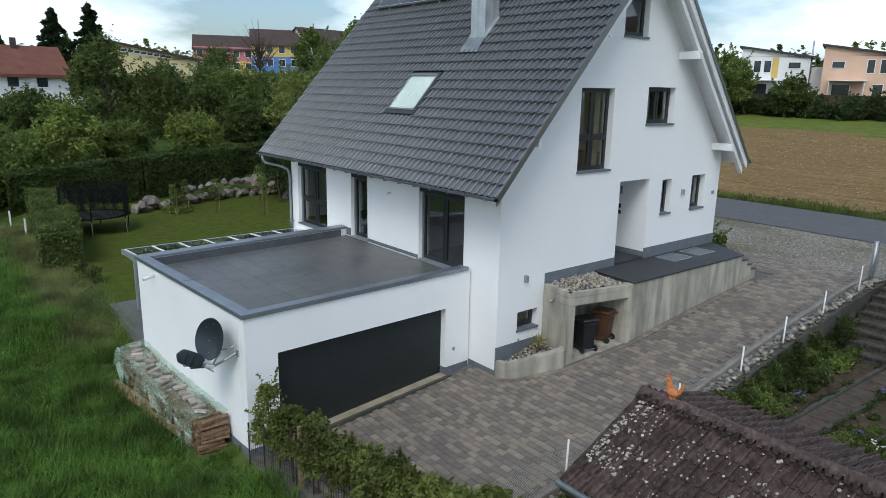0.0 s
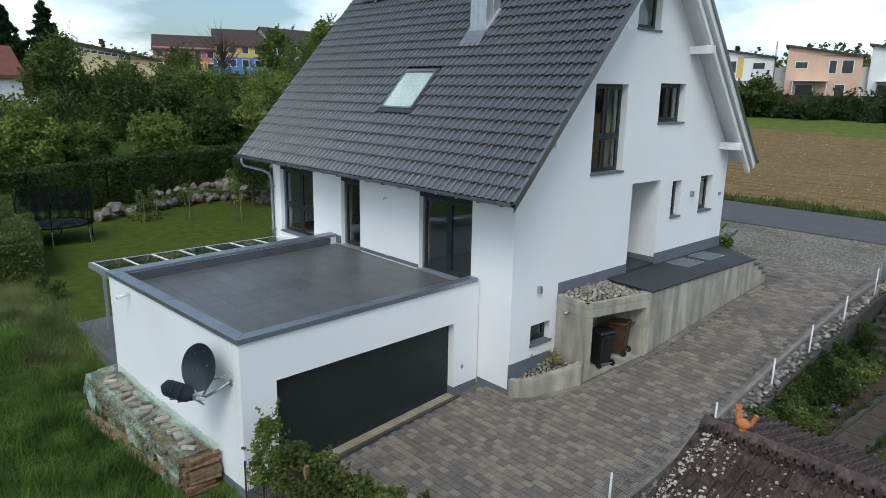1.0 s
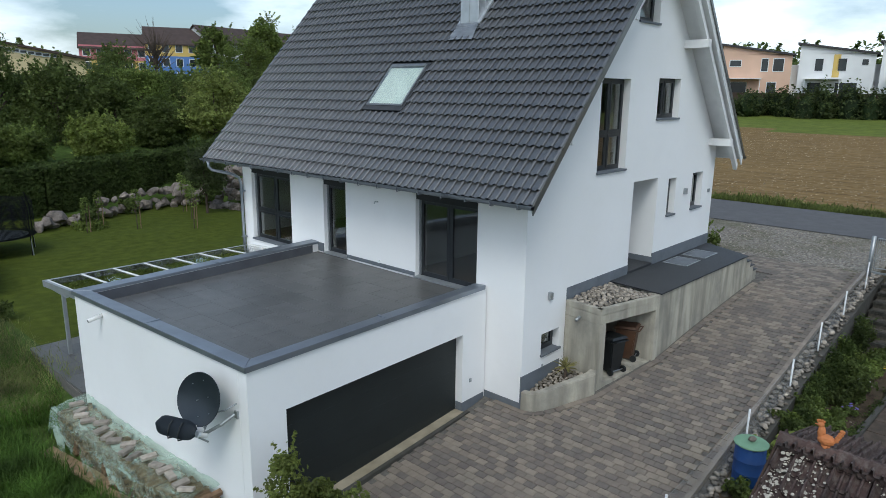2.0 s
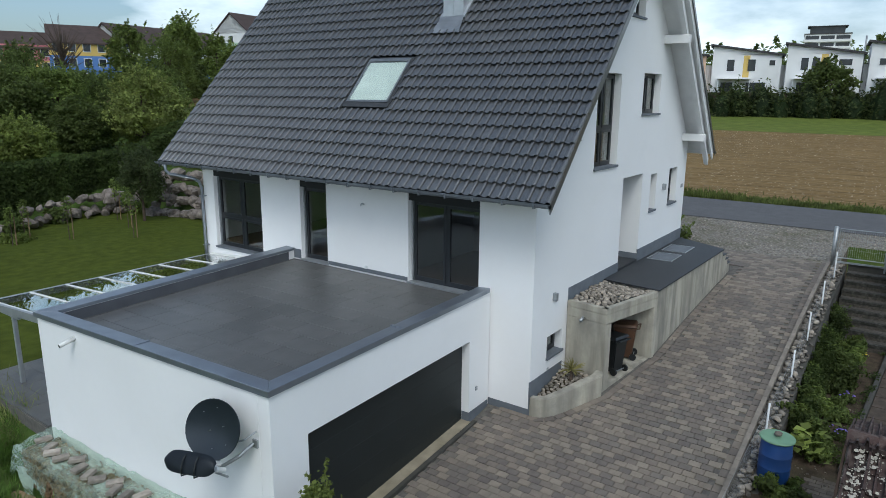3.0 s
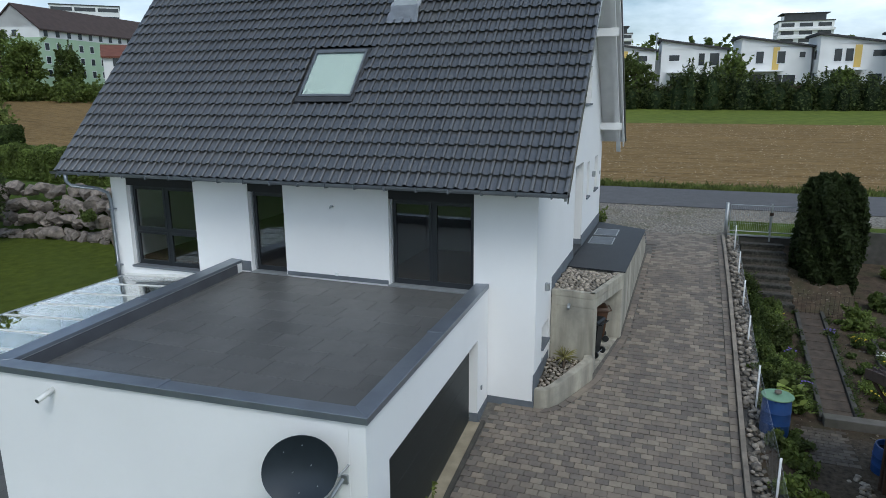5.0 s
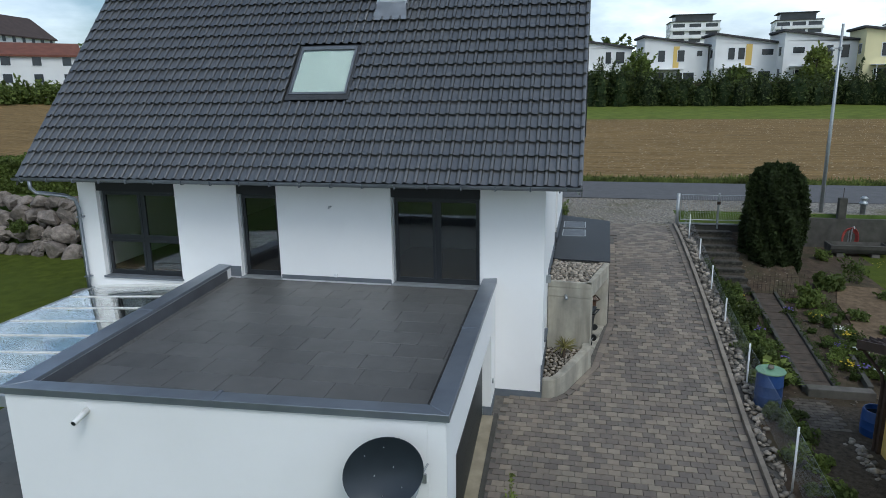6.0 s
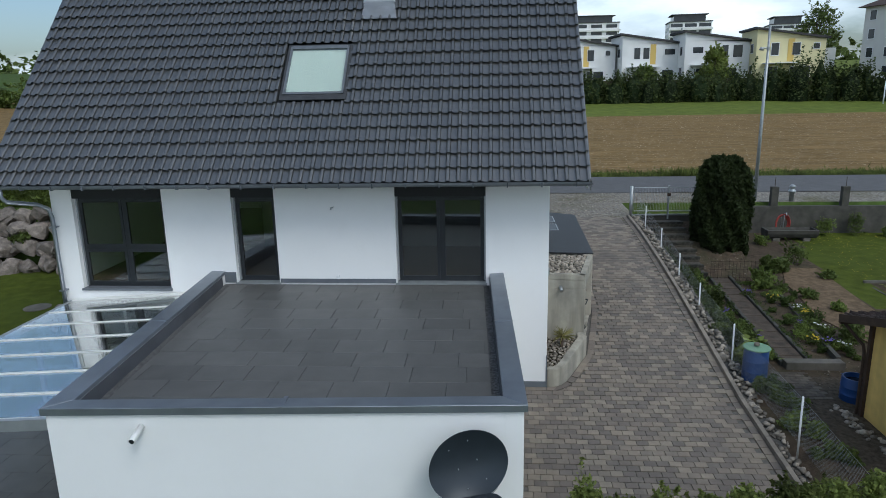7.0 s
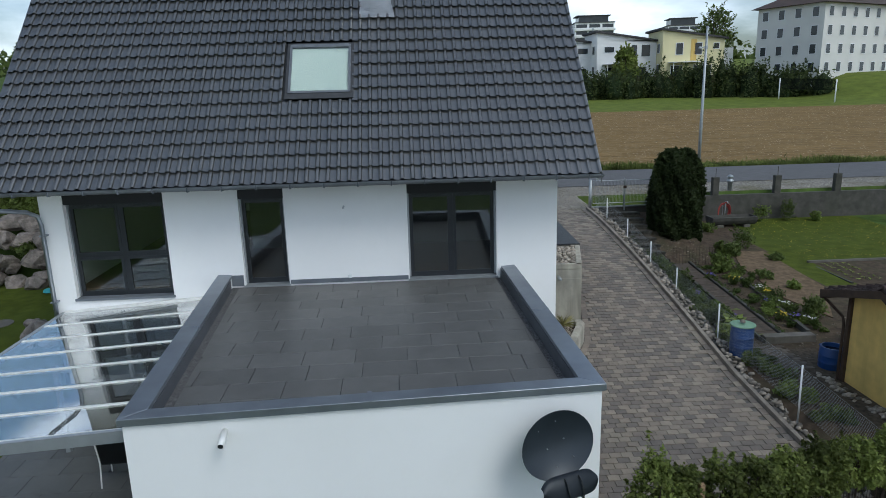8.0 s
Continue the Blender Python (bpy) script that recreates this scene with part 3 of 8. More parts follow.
WALL_D = 0.38
W_HOLES = [(22.03, 24.29, 3.64, 6.11), (19.28, 20.33, 3.80, 6.11), (14.28, 16.40, 3.80, 6.11), (21.40, 24.20, 1.58, 3.08)]          # on the terrace side: y0, y1, z0, z1
S_HOLES = [(15.42, 16.92, 6.66, 9.02), (17.15, 18.32, 10.53, 11.7), (18.60, 20.07, 7.96, 9.09), (17.53, 19.08, 3.62, 6.23),
           (19.82, 20.38, 5.00, 6.13), (21.62, 22.47, 5.00, 6.16), (13.25, 14.06, 2.32, 2.85)]            # on the gable: x0, x1, z0, z1
TOP = roof_z(WEST) - 0.32
part("wall", wall_sheet(SOUTH + WALL_D, NORTH - WALL_D, 0.4, TOP, W_HOLES, lambda u, d, z: (WEST + d, u, z), WALL_D), STUCCO, house)
part("wall", boxes((EAST - WALL_D, EAST, SOUTH + WALL_D, NORTH - WALL_D, 0.4, TOP)), STUCCO, house)
for put, holes in ((lambda u, d, z: (u, SOUTH + d, z), S_HOLES), (lambda u, d, z: (u, NORTH - d, z), [])):
    bm = wall_sheet(WEST, EAST, 0.4, 13.6, holes, put, WALL_D, True)
    for s in (-1, 1):
        co = (RIDGE_X + s * (RIDGE_X - WEST), 0, TOP)
        no = Vector((s * PITCH, 0, 1)).normalized()
        geom = bm.verts[:] + bm.edges[:] + bm.faces[:]
        cut = bmesh.ops.bisect_plane(bm, geom=geom, plane_co=co, plane_no=no, clear_outer=True)
        bmesh.ops.holes_fill(bm, edges=[e for e in cut["geom_cut"] if isinstance(e, bmesh.types.BMEdge) and e.is_valid and e.is_boundary])
    part("wall", bm, STUCCO, house)

# rooms behind the windows: floors, ceilings and a partition
part("room_floor", boxes((WEST + .38, 17.42, SOUTH + .38, 14.36, 3.55, 3.78), (19.2, EAST - .38, SOUTH + .38, 14.36, 3.55, 3.78), (WEST + .38, EAST - .38, 14.36, NORTH - .38, 3.55, 3.78)), INFLOOR, house)
part("room_ceiling", boxes((WEST + .38, EAST - .38, SOUTH + .38, NORTH - .38, 6.18, 6.5)), INNER, house)
part("partition", boxes((16.4, 16.55, SOUTH + .38, 21.0, 3.78, 6.18), (17.35, 17.5, SOUTH + .38, SOUTH + 2.6, 3.78, 6.18), (12.85, 16.4, 17.0, 17.12, 3.78, 6.18)), INNER, house)


def casement(name, axis, at, u0, u1, z0, z1, mull=(), trans=(), label="", inset=0.20, shutter=0.0, sill=True, door=False, curtain=False, sashes=True):
    """A dark-framed window set into its opening. axis 'x': in a wall that faces -x; axis 'y': one that faces -y."""
    P = (lambda u, d, z: (at + d, u, z)) if axis == "x" else (lambda u, d, z: (u, at + d, z))

    def bar(a, b, c, d, d0, d1, bm):
        p, q = P(a, d0, c), P(b, d1, d)
        box(bm, min(p[0], q[0]), max(p[0], q[0]), min(p[1], q[1]), max(p[1], q[1]), c, d)

    w = part(name, _frame_mesh(bar, u0, u1, z0, z1 - shutter, inset), FRAME, house, label)
    top = z1 - shutter
    if shutter:
        bm = bmesh.new()
        bar(u0 + .002, u1 - .002, top, z1, 0.02, 0.32, bm)
        part("shutter_box", bm, SHUTTER, w)
        for u in (u0 + 0.003, u1 - 0.043):
            bm = bmesh.new()
            bar(u, u + 0.04, z0 + 0.03, top, inset - 0.07, inset - 0.004, bm)
            part("guide_rail", bm, ALU, w)
    cells_u = [u0 + 0.06, *mull, u1 - 0.06]
    cells_z = [z0 + 0.06, *trans, top - 0.06]
    for i in range(len(cells_u) - 1):
        for j in range(len(cells_z) - 1):
            a, b = cells_u[i] + (0.035 if i else 0), cells_u[i + 1] - (0.035 if i < len(mull) else 0)
            c, d = cells_z[j] + (0.03 if j else 0), cells_z[j + 1] - (0.03 if j < len(trans) else 0)
            e = 0.065 if sashes else 0.01
            bm = bmesh.new()
            for s in ((a, a + e, c, d), (b - e, b, c, d), (a + e, b - e, c, c + e), (a + e, b - e, d - e, d)):
                bar(*s, inset - 0.015, inset + 0.055, bm)
            sash = part("sash", bm, FRAME, w)
            bm = bmesh.new()
            bar(a + e - 0.006, b - e + 0.006, c + e - 0.006, d - e + 0.006, inset + 0.012, inset + 0.034, bm)
            pane = part("pane", bm, PANE, w)
            pane.visible_shadow = False
    bm = bmesh.new()
    for m_ in mull:
        bar(m_ - 0.035, m_ + 0.035, z0 + .06, top - .06, inset, inset + .06, bm)
    for t_ in trans:
        bar(u0 + .06, u1 - .06, t_ - 0.03, t_ + 0.03, inset + .002, inset + .058, bm)
    if mull or trans:
        part("mullion", bm, FRAME, w)
    else:
        bm.free()
    if sill:
        bm = bmesh.new()
        bar(u0 - 0.03, u1 + 0.03, z0 - 0.05, z0 + 0.003, -0.05, inset + 0.01, bm)
        part("sill", bm, PLINTH if not door else ALU, w)
    if curtain:
        bm = bmesh.new()
        for side in (0, 1):
            n = 9
            ua = u0 + 0.1 if side == 0 else u1 - 0.1 - 0.34
            row = []
            for k in range(n + 1):
                u, d = ua + 0.34 * k / n, inset + 0.2 + 0.03 * (k % 2)
                row.append((bm.verts.new(P(u, d, z0 + .08)), bm.verts.new(P(u, d, top - .08))))
            for p, q in zip(row, row[1:]):
                bm.faces.new((p[0], q[0], q[1], p[1]))
        bmesh.ops.solidify(bm, geom=bm.faces[:], thickness=0.004)
        part("curtain", bm, CURTAIN, w)
    return w


def _frame_mesh(bar, u0, u1, z0, z1, inset):
    bm = bmesh.new()
    for s in ((u0, u0 + .06, z0, z1), (u1 - .06, u1, z0, z1), (u0 + .06, u1 - .06, z0, z0 + .06), (u0 + .06, u1 - .06, z1 - .06, z1)):
        bar(*s, inset - 0.004, inset + 0.075, bm)
    return bm


casement("window", "x", WEST, *W_HOLES[0], mull=(23.13,), trans=(4.62,), shutter=0.22, label="large anthracite window with four panes")
casement("terrace_door", "x", WEST, *W_HOLES[1], shutter=0.22, door=True, label="narrow anthracite glazed terrace door")
casement("terrace_door", "x", WEST, *W_HOLES[2], mull=(15.34,), shutter=0.22, door=True, label="double anthracite glazed terrace door")
casement("terrace_door", "x", WEST, *W_HOLES[3], mull=(22.8,), door=True, label="wide glazed door under the glass canopy")
casement("window", "y", SOUTH, *S_HOLES[0], mull=(16.17,), trans=(7.62,), curtain=True, label="tall anthracite window with pale curtains")
casement("window", "y", SOUTH, *S_HOLES[1], label="small anthracite attic window")
casement("window", "y", SOUTH, *S_HOLES[2], mull=(19.33,), label="anthracite gable window")
casement("window", "y", SOUTH, *S_HOLES[4], label="narrow anthracite window with lowered blind")
casement("window", "y", SOUTH, *S_HOLES[5], label="anthracite window beside the entrance")
casement("cellar_window", "y", SOUTH, *S_HOLES[6], label="low anthracite cellar window")

# the recessed entrance
ENT_D = 1.45
part("porch_lining", boxes((17.53 - .12, 17.53, SOUTH + WALL_D, SOUTH + ENT_D, 3.62, 6.23), (19.08, 19.20, SOUTH + WALL_D, SOUTH + ENT_D, 3.62, 6.23),
                           (17.41, 19.20, SOUTH + WALL_D, SOUTH + ENT_D, 6.23, 6.35), (17.41, 19.20, SOUTH + ENT_D, SOUTH + ENT_D + .12, 3.62, 6.35)), STUCCO, house)
part("entrance_door", boxes((17.75, 18.85, SOUTH + ENT_D - .05, SOUTH + ENT_D - .003, 3.64, 5.8), bevel=0.01), FRAME, house, "anthracite entrance door")
for spec in ((19.05, 19.077, SOUTH + 1.02, SOUTH + 1.12, 5.12, 5.26), (19.05, 19.077, SOUTH + 1.0, SOUTH + 1.14, 4.92, 5.04)):
    part("intercom", boxes(spec), FRAME, house)
part("intercom", boxes((19.045, 19.078, SOUTH + 1.0, SOUTH + 1.14, 5.60, 5.86)), GALV, house)

# plinth bands, stepping up with the drive
bm = boxes((WEST - .012, 14.10, SOUTH - .012, SOUTH + .02, 0.3, 1.98))
part("plinth", bm, PLINTH, house)
for spec in ((14.30, 17.53, SOUTH - .014, SOUTH + .02, 3.3, 3.83), (19.08, EAST + .012, SOUTH - .014, SOUTH + .02, 2.5, 3.92)):
    part("plinth", boxes(spec), PLINTH, house)
for spec in ((17.53, 17.544, SOUTH + .0, SOUTH + ENT_D, 3.60, 3.80), (19.066, 19.08, SOUTH + .0, SOUTH + ENT_D, 3.60, 3.80)):
    part("plinth", boxes(spec), PLINTH, house)
part("plinth", boxes((WEST - .014, WEST + .02, SOUTH - .012, 13.93, 0.3, 1.30)), PLINTH, house)
for spec in ((WEST - .02, WEST + .01, 20.36, 20.66, 3.8, 4.06), (WEST - .02, WEST + .01, 16.43, 19.25, 3.8, 3.90)):
    part("plinth", boxes(spec), PLINTH, house)


def wall_lamp(x, z):
    part("wall_lamp", boxes((x - .05, x + .05, SOUTH - .11, SOUTH, z - .09, z + .10), bevel=0.008), GALV, house)


wall_lamp(13.49, 3.80), wall_lamp(21.03, 5.63)
part("number_plate", boxes(*[(22.98 + .11 * i, 23.06 + .11 * i, SOUTH - .02, SOUTH, 5.40, 5.52) for i in range(2)]), GALV, house)
part("wall_hook", tube([(WEST, 17.88, 5.64), (WEST - .1, 17.88, 5.66), (WEST - .12, 17.9, 5.6)], 0.02, 6), GALV, house)
part("outdoor_socket", boxes((WEST - .05, WEST, 17.79, 17.87, 3.9, 3.98), bevel=.006), WHITEP, house)
part("outdoor_socket", boxes((13.3, 13.36, SOUTH - .02, SOUTH + .001, 1.99, 2.05)), GALV, house)

# ---- the roof ----
roof = part("roof", bmesh.new(), TILE, house, "dark grey interlocking tile roof")
T_ROOF = 0.26
TRIM = 0.253        # the slope towards the field is one course shorter
SLOPE = math.hypot(1, PITCH)
bm = bmesh.new()
NX, NZ = PITCH / SLOPE, 1 / SLOPE
outer = [(EAVE_W + .04, roof_z(EAVE_W + .04) - 0.07), (RIDGE_X, roof_z(RIDGE_X) - 0.07), (2 * RIDGE_X - EAVE_W - .04 - TRIM, roof_z(EAVE_W + .04 + TRIM) - 0.07)]
inner = [(outer[0][0], outer[0][1] - .10), (outer[1][0], outer[1][1] - T_ROOF * SLOPE), (outer[2][0], outer[2][1] - .10)]
ring = outer + inner[::-1]
A = [bm.verts.new((x, ROOF_S + .03, z)) for x, z in ring]
B = [bm.verts.new((x, ROOF_N - .03, z)) for x, z in ring]
bm.faces.new(A), bm.faces.new(B[::-1])
for i in range(6):
    j = (i + 1) % 6
    bm.faces.new((A[i], B[i], B[j], A[j]))
bmesh.ops.recalc_face_normals(bm, faces=bm.faces[:])
bm.to_mesh(roof.data)
bm.free()
roof.data.materials.clear()
roof.data.materials.append(WOOD_WHITE)
roof.data.materials.append(FRAME)       # dark underlay on top of the boarding
for f in roof.data.polygons:
    if f.normal.z > 0.3 or (abs(f.normal.z) < 0.3 and abs(f.normal.x) > 0.7):
        f.material_index = 1

# white barge boards under the verges, with the purlin ends that carry them
for y in (ROOF_S + .04, ROOF_N - .09):
    for s in (0, 1):
        bm = bmesh.new()
        X = (lambda x: x) if s == 0 else (lambda x: 2 * RIDGE_X - x)
        pts = [(EAVE_W + .05 + TRIM, -.12), (RIDGE_X, -.12), (RIDGE_X, -.36), (EAVE_W + .05 + TRIM, -.36)] if s else [(EAVE_W + .05, -.12), (RIDGE_X, -.12), (RIDGE_X, -.24), (EAVE_W + .05, -.24)]
        a = [bm.verts.new((X(x), y, roof_z(x) + dz)) for x, dz in pts]
        b = [bm.verts.new((X(x), y + .05, roof_z(x) + dz)) for x, dz in pts]
        bm.faces.new(a), bm.faces.new(b[::-1])
        for i in range(4):
            bm.faces.new((a[i], b[i], b[(i + 1) % 4], a[(i + 1) % 4]))
        bmesh.ops.recalc_face_normals(bm, faces=bm.faces[:])
        part("barge_board", bm, WOOD_WHITE, roof, "white painted barge board")
for x, drop in ((13.05, .40), (15.6, .40), (RIDGE_X, .62), (20.16, .66), (22.77, .70)):
    z = roof_z(x) - drop
    hw_, dp_ = (.05, .12) if x < RIDGE_X else (.09, .22)
    part("purlin_end", boxes((x - hw_, x + hw_, ROOF_S + .06, SOUTH + .05, z - dp_, z + .02), bevel=0.01), WOOD_WHITE, roof)
# the outer rafter that the purlins carry, under the boarding
bm = bmesh.new()
a, b = ([bm.verts.new((2 * RIDGE_X - x, y, roof_z(x) + dz)) for x, dz in ((EAVE_W + TRIM + .10, -.40), (RIDGE_X, -.46), (RIDGE_X, -.68), (EAVE_W + TRIM + .10, -.60))] for y in (ROOF_S + .16, ROOF_S + .30))
bm.faces.new(a), bm.faces.new(b[::-1])
for i in range(4):
    bm.faces.new((a[i], b[i], b[(i + 1) % 4], a[(i + 1) % 4]))
bmesh.ops.recalc_face_normals(bm, faces=bm.faces[:])
part("verge_rafter", bm, WOOD_WHITE, roof, "white painted verge rafter")


def tile_mesh(name, width, length):
    """One interlocking tile: a wide shallow pan and a round roll, with a thick scalloped front edge. It lies along +y, pan on x."""
    prof = ((0.0, -0.006), (0.03, 0.0), (0.30, -0.003), (0.54, 0.0), (0.60, 0.006), (0.655, 0.026), (0.71, 0.039), (0.82, 0.041), (0.92, 0.036), (0.975, 0.020), (0.985, -0.014))
    bm = bmesh.new()
    front, back, under = [], [], []
    for u, h in prof:
        lip = 0.010 * math.cos(u * 6.28)
        front.append(bm.verts.new((u * width, lip, h + 0.054)))
        back.append(bm.verts.new((u * width, length + 0.05, h)))
        under.append(bm.verts.new((u * width, lip + .055, h + 0.002)))
    for i in range(len(prof) - 1):
        bm.faces.new((front[i], front[i + 1], back[i + 1], back[i]))
        bm.faces.new((under[i], under[i + 1], front[i + 1], front[i]))
    bm.faces.new((front[-1], under[-1], back[-1]))
    bm.faces.new((under[0], front[0], back[0]))
    me = mesh_of(name, bm, TILE)
    me.polygons.foreach_set("use_smooth", [True] * len(me.polygons))
    me.set_sharp_from_angle(angle=radians(40))
    return me


COURSES = 25
COLS = 59
COURSE = (RIDGE_X - EAVE_W + 0.03) * SLOPE / COURSES
TW = (ROOF_N - ROOF_S) / COLS
TILE_ME = tile_mesh("roof_tile", TW, COURSE)
SKY_BOX = (17.50, 19.20, 8.15, 9.50)      # the roof window's flashing: y0, y1, z0, z1
CHIM = (14.95, 15.82, 16.66, 17.38)       # the chimney: x0, x1, y0, y1


def west_tile_pose(c, k):
    """Pose of the tile in course c, column k, on the slope towards the terrace."""
    s = c * COURSE
    x, z = EAVE_W - 0.03 + s / SLOPE, EAVE_Z - 0.034 + s * PITCH / SLOPE
    y = ROOF_N - k * TW
    right, up = Vector((0, -1, 0)), Vector((1, 0, PITCH)).normalized()
    m = Matrix((right, up, right.cross(up))).transposed().to_4x4()
    m.translation = (x, y, z)
    return m


def covered(m):
    p = m @ Vector((TW / 2, COURSE / 2, 0))
    if SKY_BOX[0] < p.y < SKY_BOX[1] and SKY_BOX[2] < p.z < SKY_BOX[3]:
        return True
    return CHIM[0] < p.x < CHIM[1] and CHIM[2] < p.y < CHIM[3]


near_tiles, far_tiles = [], []
for c in range(COURSES):
    for k in range(COLS):
        m = west_tile_pose(c, k)
        if covered(m):
            continue
        (near_tiles if c < 5 else far_tiles).append(m)


def joined(name, me, poses, parent, label=""):
    """Many copies of a small mesh as one mesh."""
    n = len(me.vertices)
    co = np.empty(n * 3, dtype=np.float32)
    me.vertices.foreach_get("co", co)
    co = np.c_[co.reshape(-1, 3), np.ones(n)]
    polys = [tuple(p.vertices) for p in me.polygons]
    vs = np.concatenate([(co @ np.array(m).T)[:, :3] for m in poses])
    fs = [tuple(v + i * n for v in p) for i in range(len(poses)) for p in polys]
    out = bpy.data.meshes.new(name)
    out.from_pydata(vs.tolist(), [], fs)
    out.materials.append(me.materials[0])
    out.polygons.foreach_set("use_smooth", [True] * len(fs))
    out.set_sharp_from_angle(angle=radians(40))
    ob = part_mesh(name, out, None, parent, label)
    ob["kind"] = "stuff"
    return ob


east = []
for c in range(1, COURSES):
    for k in list(range(4)) + list(range(COLS - 4, COLS)):
        m = west_tile_pose(c, k)
        east.append(Matrix.Translation((2 * RIDGE_X, ROOF_S + ROOF_N, 0)) @ Matrix.Rotation(math.pi, 4, "Z") @ m)
joined("tile_field", TILE_ME, far_tiles + east, roof, "dark grey roof tiles")
bm = bmesh.new()
x0, x1 = RIDGE_X, 2 * RIDGE_X - EAVE_W - TRIM
for y0, y1 in ((ROOF_S + 1, ROOF_N - 1),):
    f = [bm.verts.new(p) for p in ((x0, y0, roof_z(x0) + .01), (x1, y0, roof_z(x1) + .01), (x1, y1, roof_z(x1) + .01), (x0, y1, roof_z(x0) + .01))]
    bm.faces.new(f)
bmesh.ops.solidify(bm, geom=bm.faces[:], thickness=0.03)
part("east_slope", bm, TILE, roof)
for i in range(40):
    y = ROOF_S + (ROOF_N - ROOF_S) * i / 40
    bm = bmesh.new()
    L = (ROOF_N - ROOF_S) / 40
    tube([(RIDGE_X, y, roof_z(RIDGE_X) + .01), (RIDGE_X, y + L + .03, roof_z(RIDGE_X) + .025)], [.135, .12], 10, bm)
    part("ridge_tile", bm, TILE, roof)
# dark verge edges
for s in (0, 1):
    for y in (ROOF_S - .012, ROOF_N - .01):
        X = (lambda x: x) if s == 0 else (lambda x: 2 * RIDGE_X - x)
        bm = bmesh.new()
        low_, xe = (-.13, EAVE_W - .03 + TRIM) if s else (-.19, EAVE_W - .03)
        pts = [(xe, .035), (RIDGE_X, .035), (RIDGE_X, low_), (xe, low_)]
        a = [bm.verts.new((X(x), y, roof_z(x) + dz)) for x, dz in pts]
        b = [bm.verts.new((X(x), y + .022, roof_z(x) + dz)) for x, dz in pts]
        bm.faces.new(a), bm.faces.new(b[::-1])
        for i in range(4):
            bm.faces.new((a[i], b[i], b[(i + 1) % 4], a[(i + 1) % 4]))
        bmesh.ops.recalc_face_normals(bm, faces=bm.faces[:])
        part("verge_trim", bm, TILE, roof)

# gutters, brackets, downpipe
for x, d, gz in ((EAVE_W - 0.075, 1, EAVE_Z), (2 * RIDGE_X - EAVE_W - TRIM + 0.075, -1, EAVE_Z + TRIM * PITCH)):
    bm = bmesh.new()
    R, n = 0.075, 8
    rows = []
    for y in (ROOF_S - .02, ROOF_N + .05):
        rows.append([bm.verts.new((x + R * math.cos(math.pi + math.pi * k / n) * d, y, gz - .03 + R * math.sin(math.pi + math.pi * k / n))) for k in range(n + 1)])
    for k in range(n):
        bm.faces.new((rows[0][k], rows[0][k + 1], rows[1][k + 1], rows[1][k]))
    bm.faces.new(rows[0]), bm.faces.new(rows[1][::-1])
    bmesh.ops.solidify(bm, geom=bm.faces[:], thickness=0.006)
    part("gutter", bm, ALU, roof, "dull zinc eaves gutter")
for i in range(19):
    y = ROOF_S + .3 + i * 0.73
    part("gutter_bracket", boxes((EAVE_W - .165, EAVE_W + .01, y, y + .025, EAVE_Z - .12, EAVE_Z - .104), (EAVE_W - .168, EAVE_W - .152, y, y + .025, EAVE_Z - .12, EAVE_Z - .02)), PLINTH, roof)
bm = tube([(EAVE_W - .075, 25.3, EAVE_Z - .1), (EAVE_W - .075, 25.3, EAVE_Z - .28), (EAVE_W + .0, 25.24, EAVE_Z - .40), (12.10, 24.9, EAVE_Z - .55), (12.28, 24.78, EAVE_Z - .68), (12.34, 24.76, EAVE_Z - .9), (12.34, 24.76, 1.4)], 0.05, 10)
smooth(part("downpipe", bm, ZINC, roof, "dull zinc downpipe"))
for z in (5.2, 3.6):
    part("pipe_clip", boxes((12.28, 12.46, 24.69, 24.83, z, z + .03)), ZINC, roof)


# ---- roof window ----
def on_roof(y, s, h):
    """A place on the slope towards the terrace: along y, s metres up the slope from the eaves, h above it."""
    return Vector((EAVE_W + s / SLOPE - h * NX, y, EAVE_Z + s * PITCH / SLOPE + h * NZ))


def roof_box(bm, y0, y1, s0, s1, h0, h1):
    v = [bm.verts.new(on_roof(y, s, h)) for h in (h0, h1) for y, s in ((y0, s0), (y1, s0), (y1, s1), (y0, s1))]
    for f in ((3, 2, 1, 0), (4, 5, 6, 7), (0, 1, 5, 4), (1, 2, 6, 5), (2, 3, 7, 6), (3, 0, 4, 7)):
        bm.faces.new([v[i] for i in f])
    bmesh.ops.recalc_face_normals(bm, faces=bm.faces[:])


def s_of(z):
    return (z - EAVE_Z) * SLOPE / PITCH


sk = (17.63, 19.10, s_of(8.20), s_of(9.34))
bm = bmesh.new()
for a in ((sk[0] - .07, sk[1] + .07, sk[2] - .16, sk[2], .04, .062), (sk[0] - .07, sk[0], sk[2], sk[3] + .08, .0, .045), (sk[1], sk[1] + .07, sk[2], sk[3] + .08, .0, .045), (sk[0], sk[1], sk[3], sk[3] + .08, .0, .05)):
    roof_box(bm, *a)
skylight = part("skylight", bm, ZINC, roof, "roof window with pale blind and dark frame")
skylight.data.materials[0] = mat("dark_flashing", (0.036, 0.038, 0.042), 0.6, bump=0.05)
bm = bmesh.new()
for a in ((sk[0], sk[0] + .055, sk[2], sk[3], -.05, .085), (sk[1] - .055, sk[1], sk[2], sk[3], -.05, .085), (sk[0] + .055, sk[1] - .055, sk[2], sk[2] + .06, -.05, .08), (sk[0] + .055, sk[1] - .055, sk[3] - .10, sk[3], -.05, .10)):
    roof_box(bm, *a)
part("frame", bm, mat("skylight_frame", (0.19, 0.20, 0.21), 0.35, 0.6, bump=0.02), skylight)
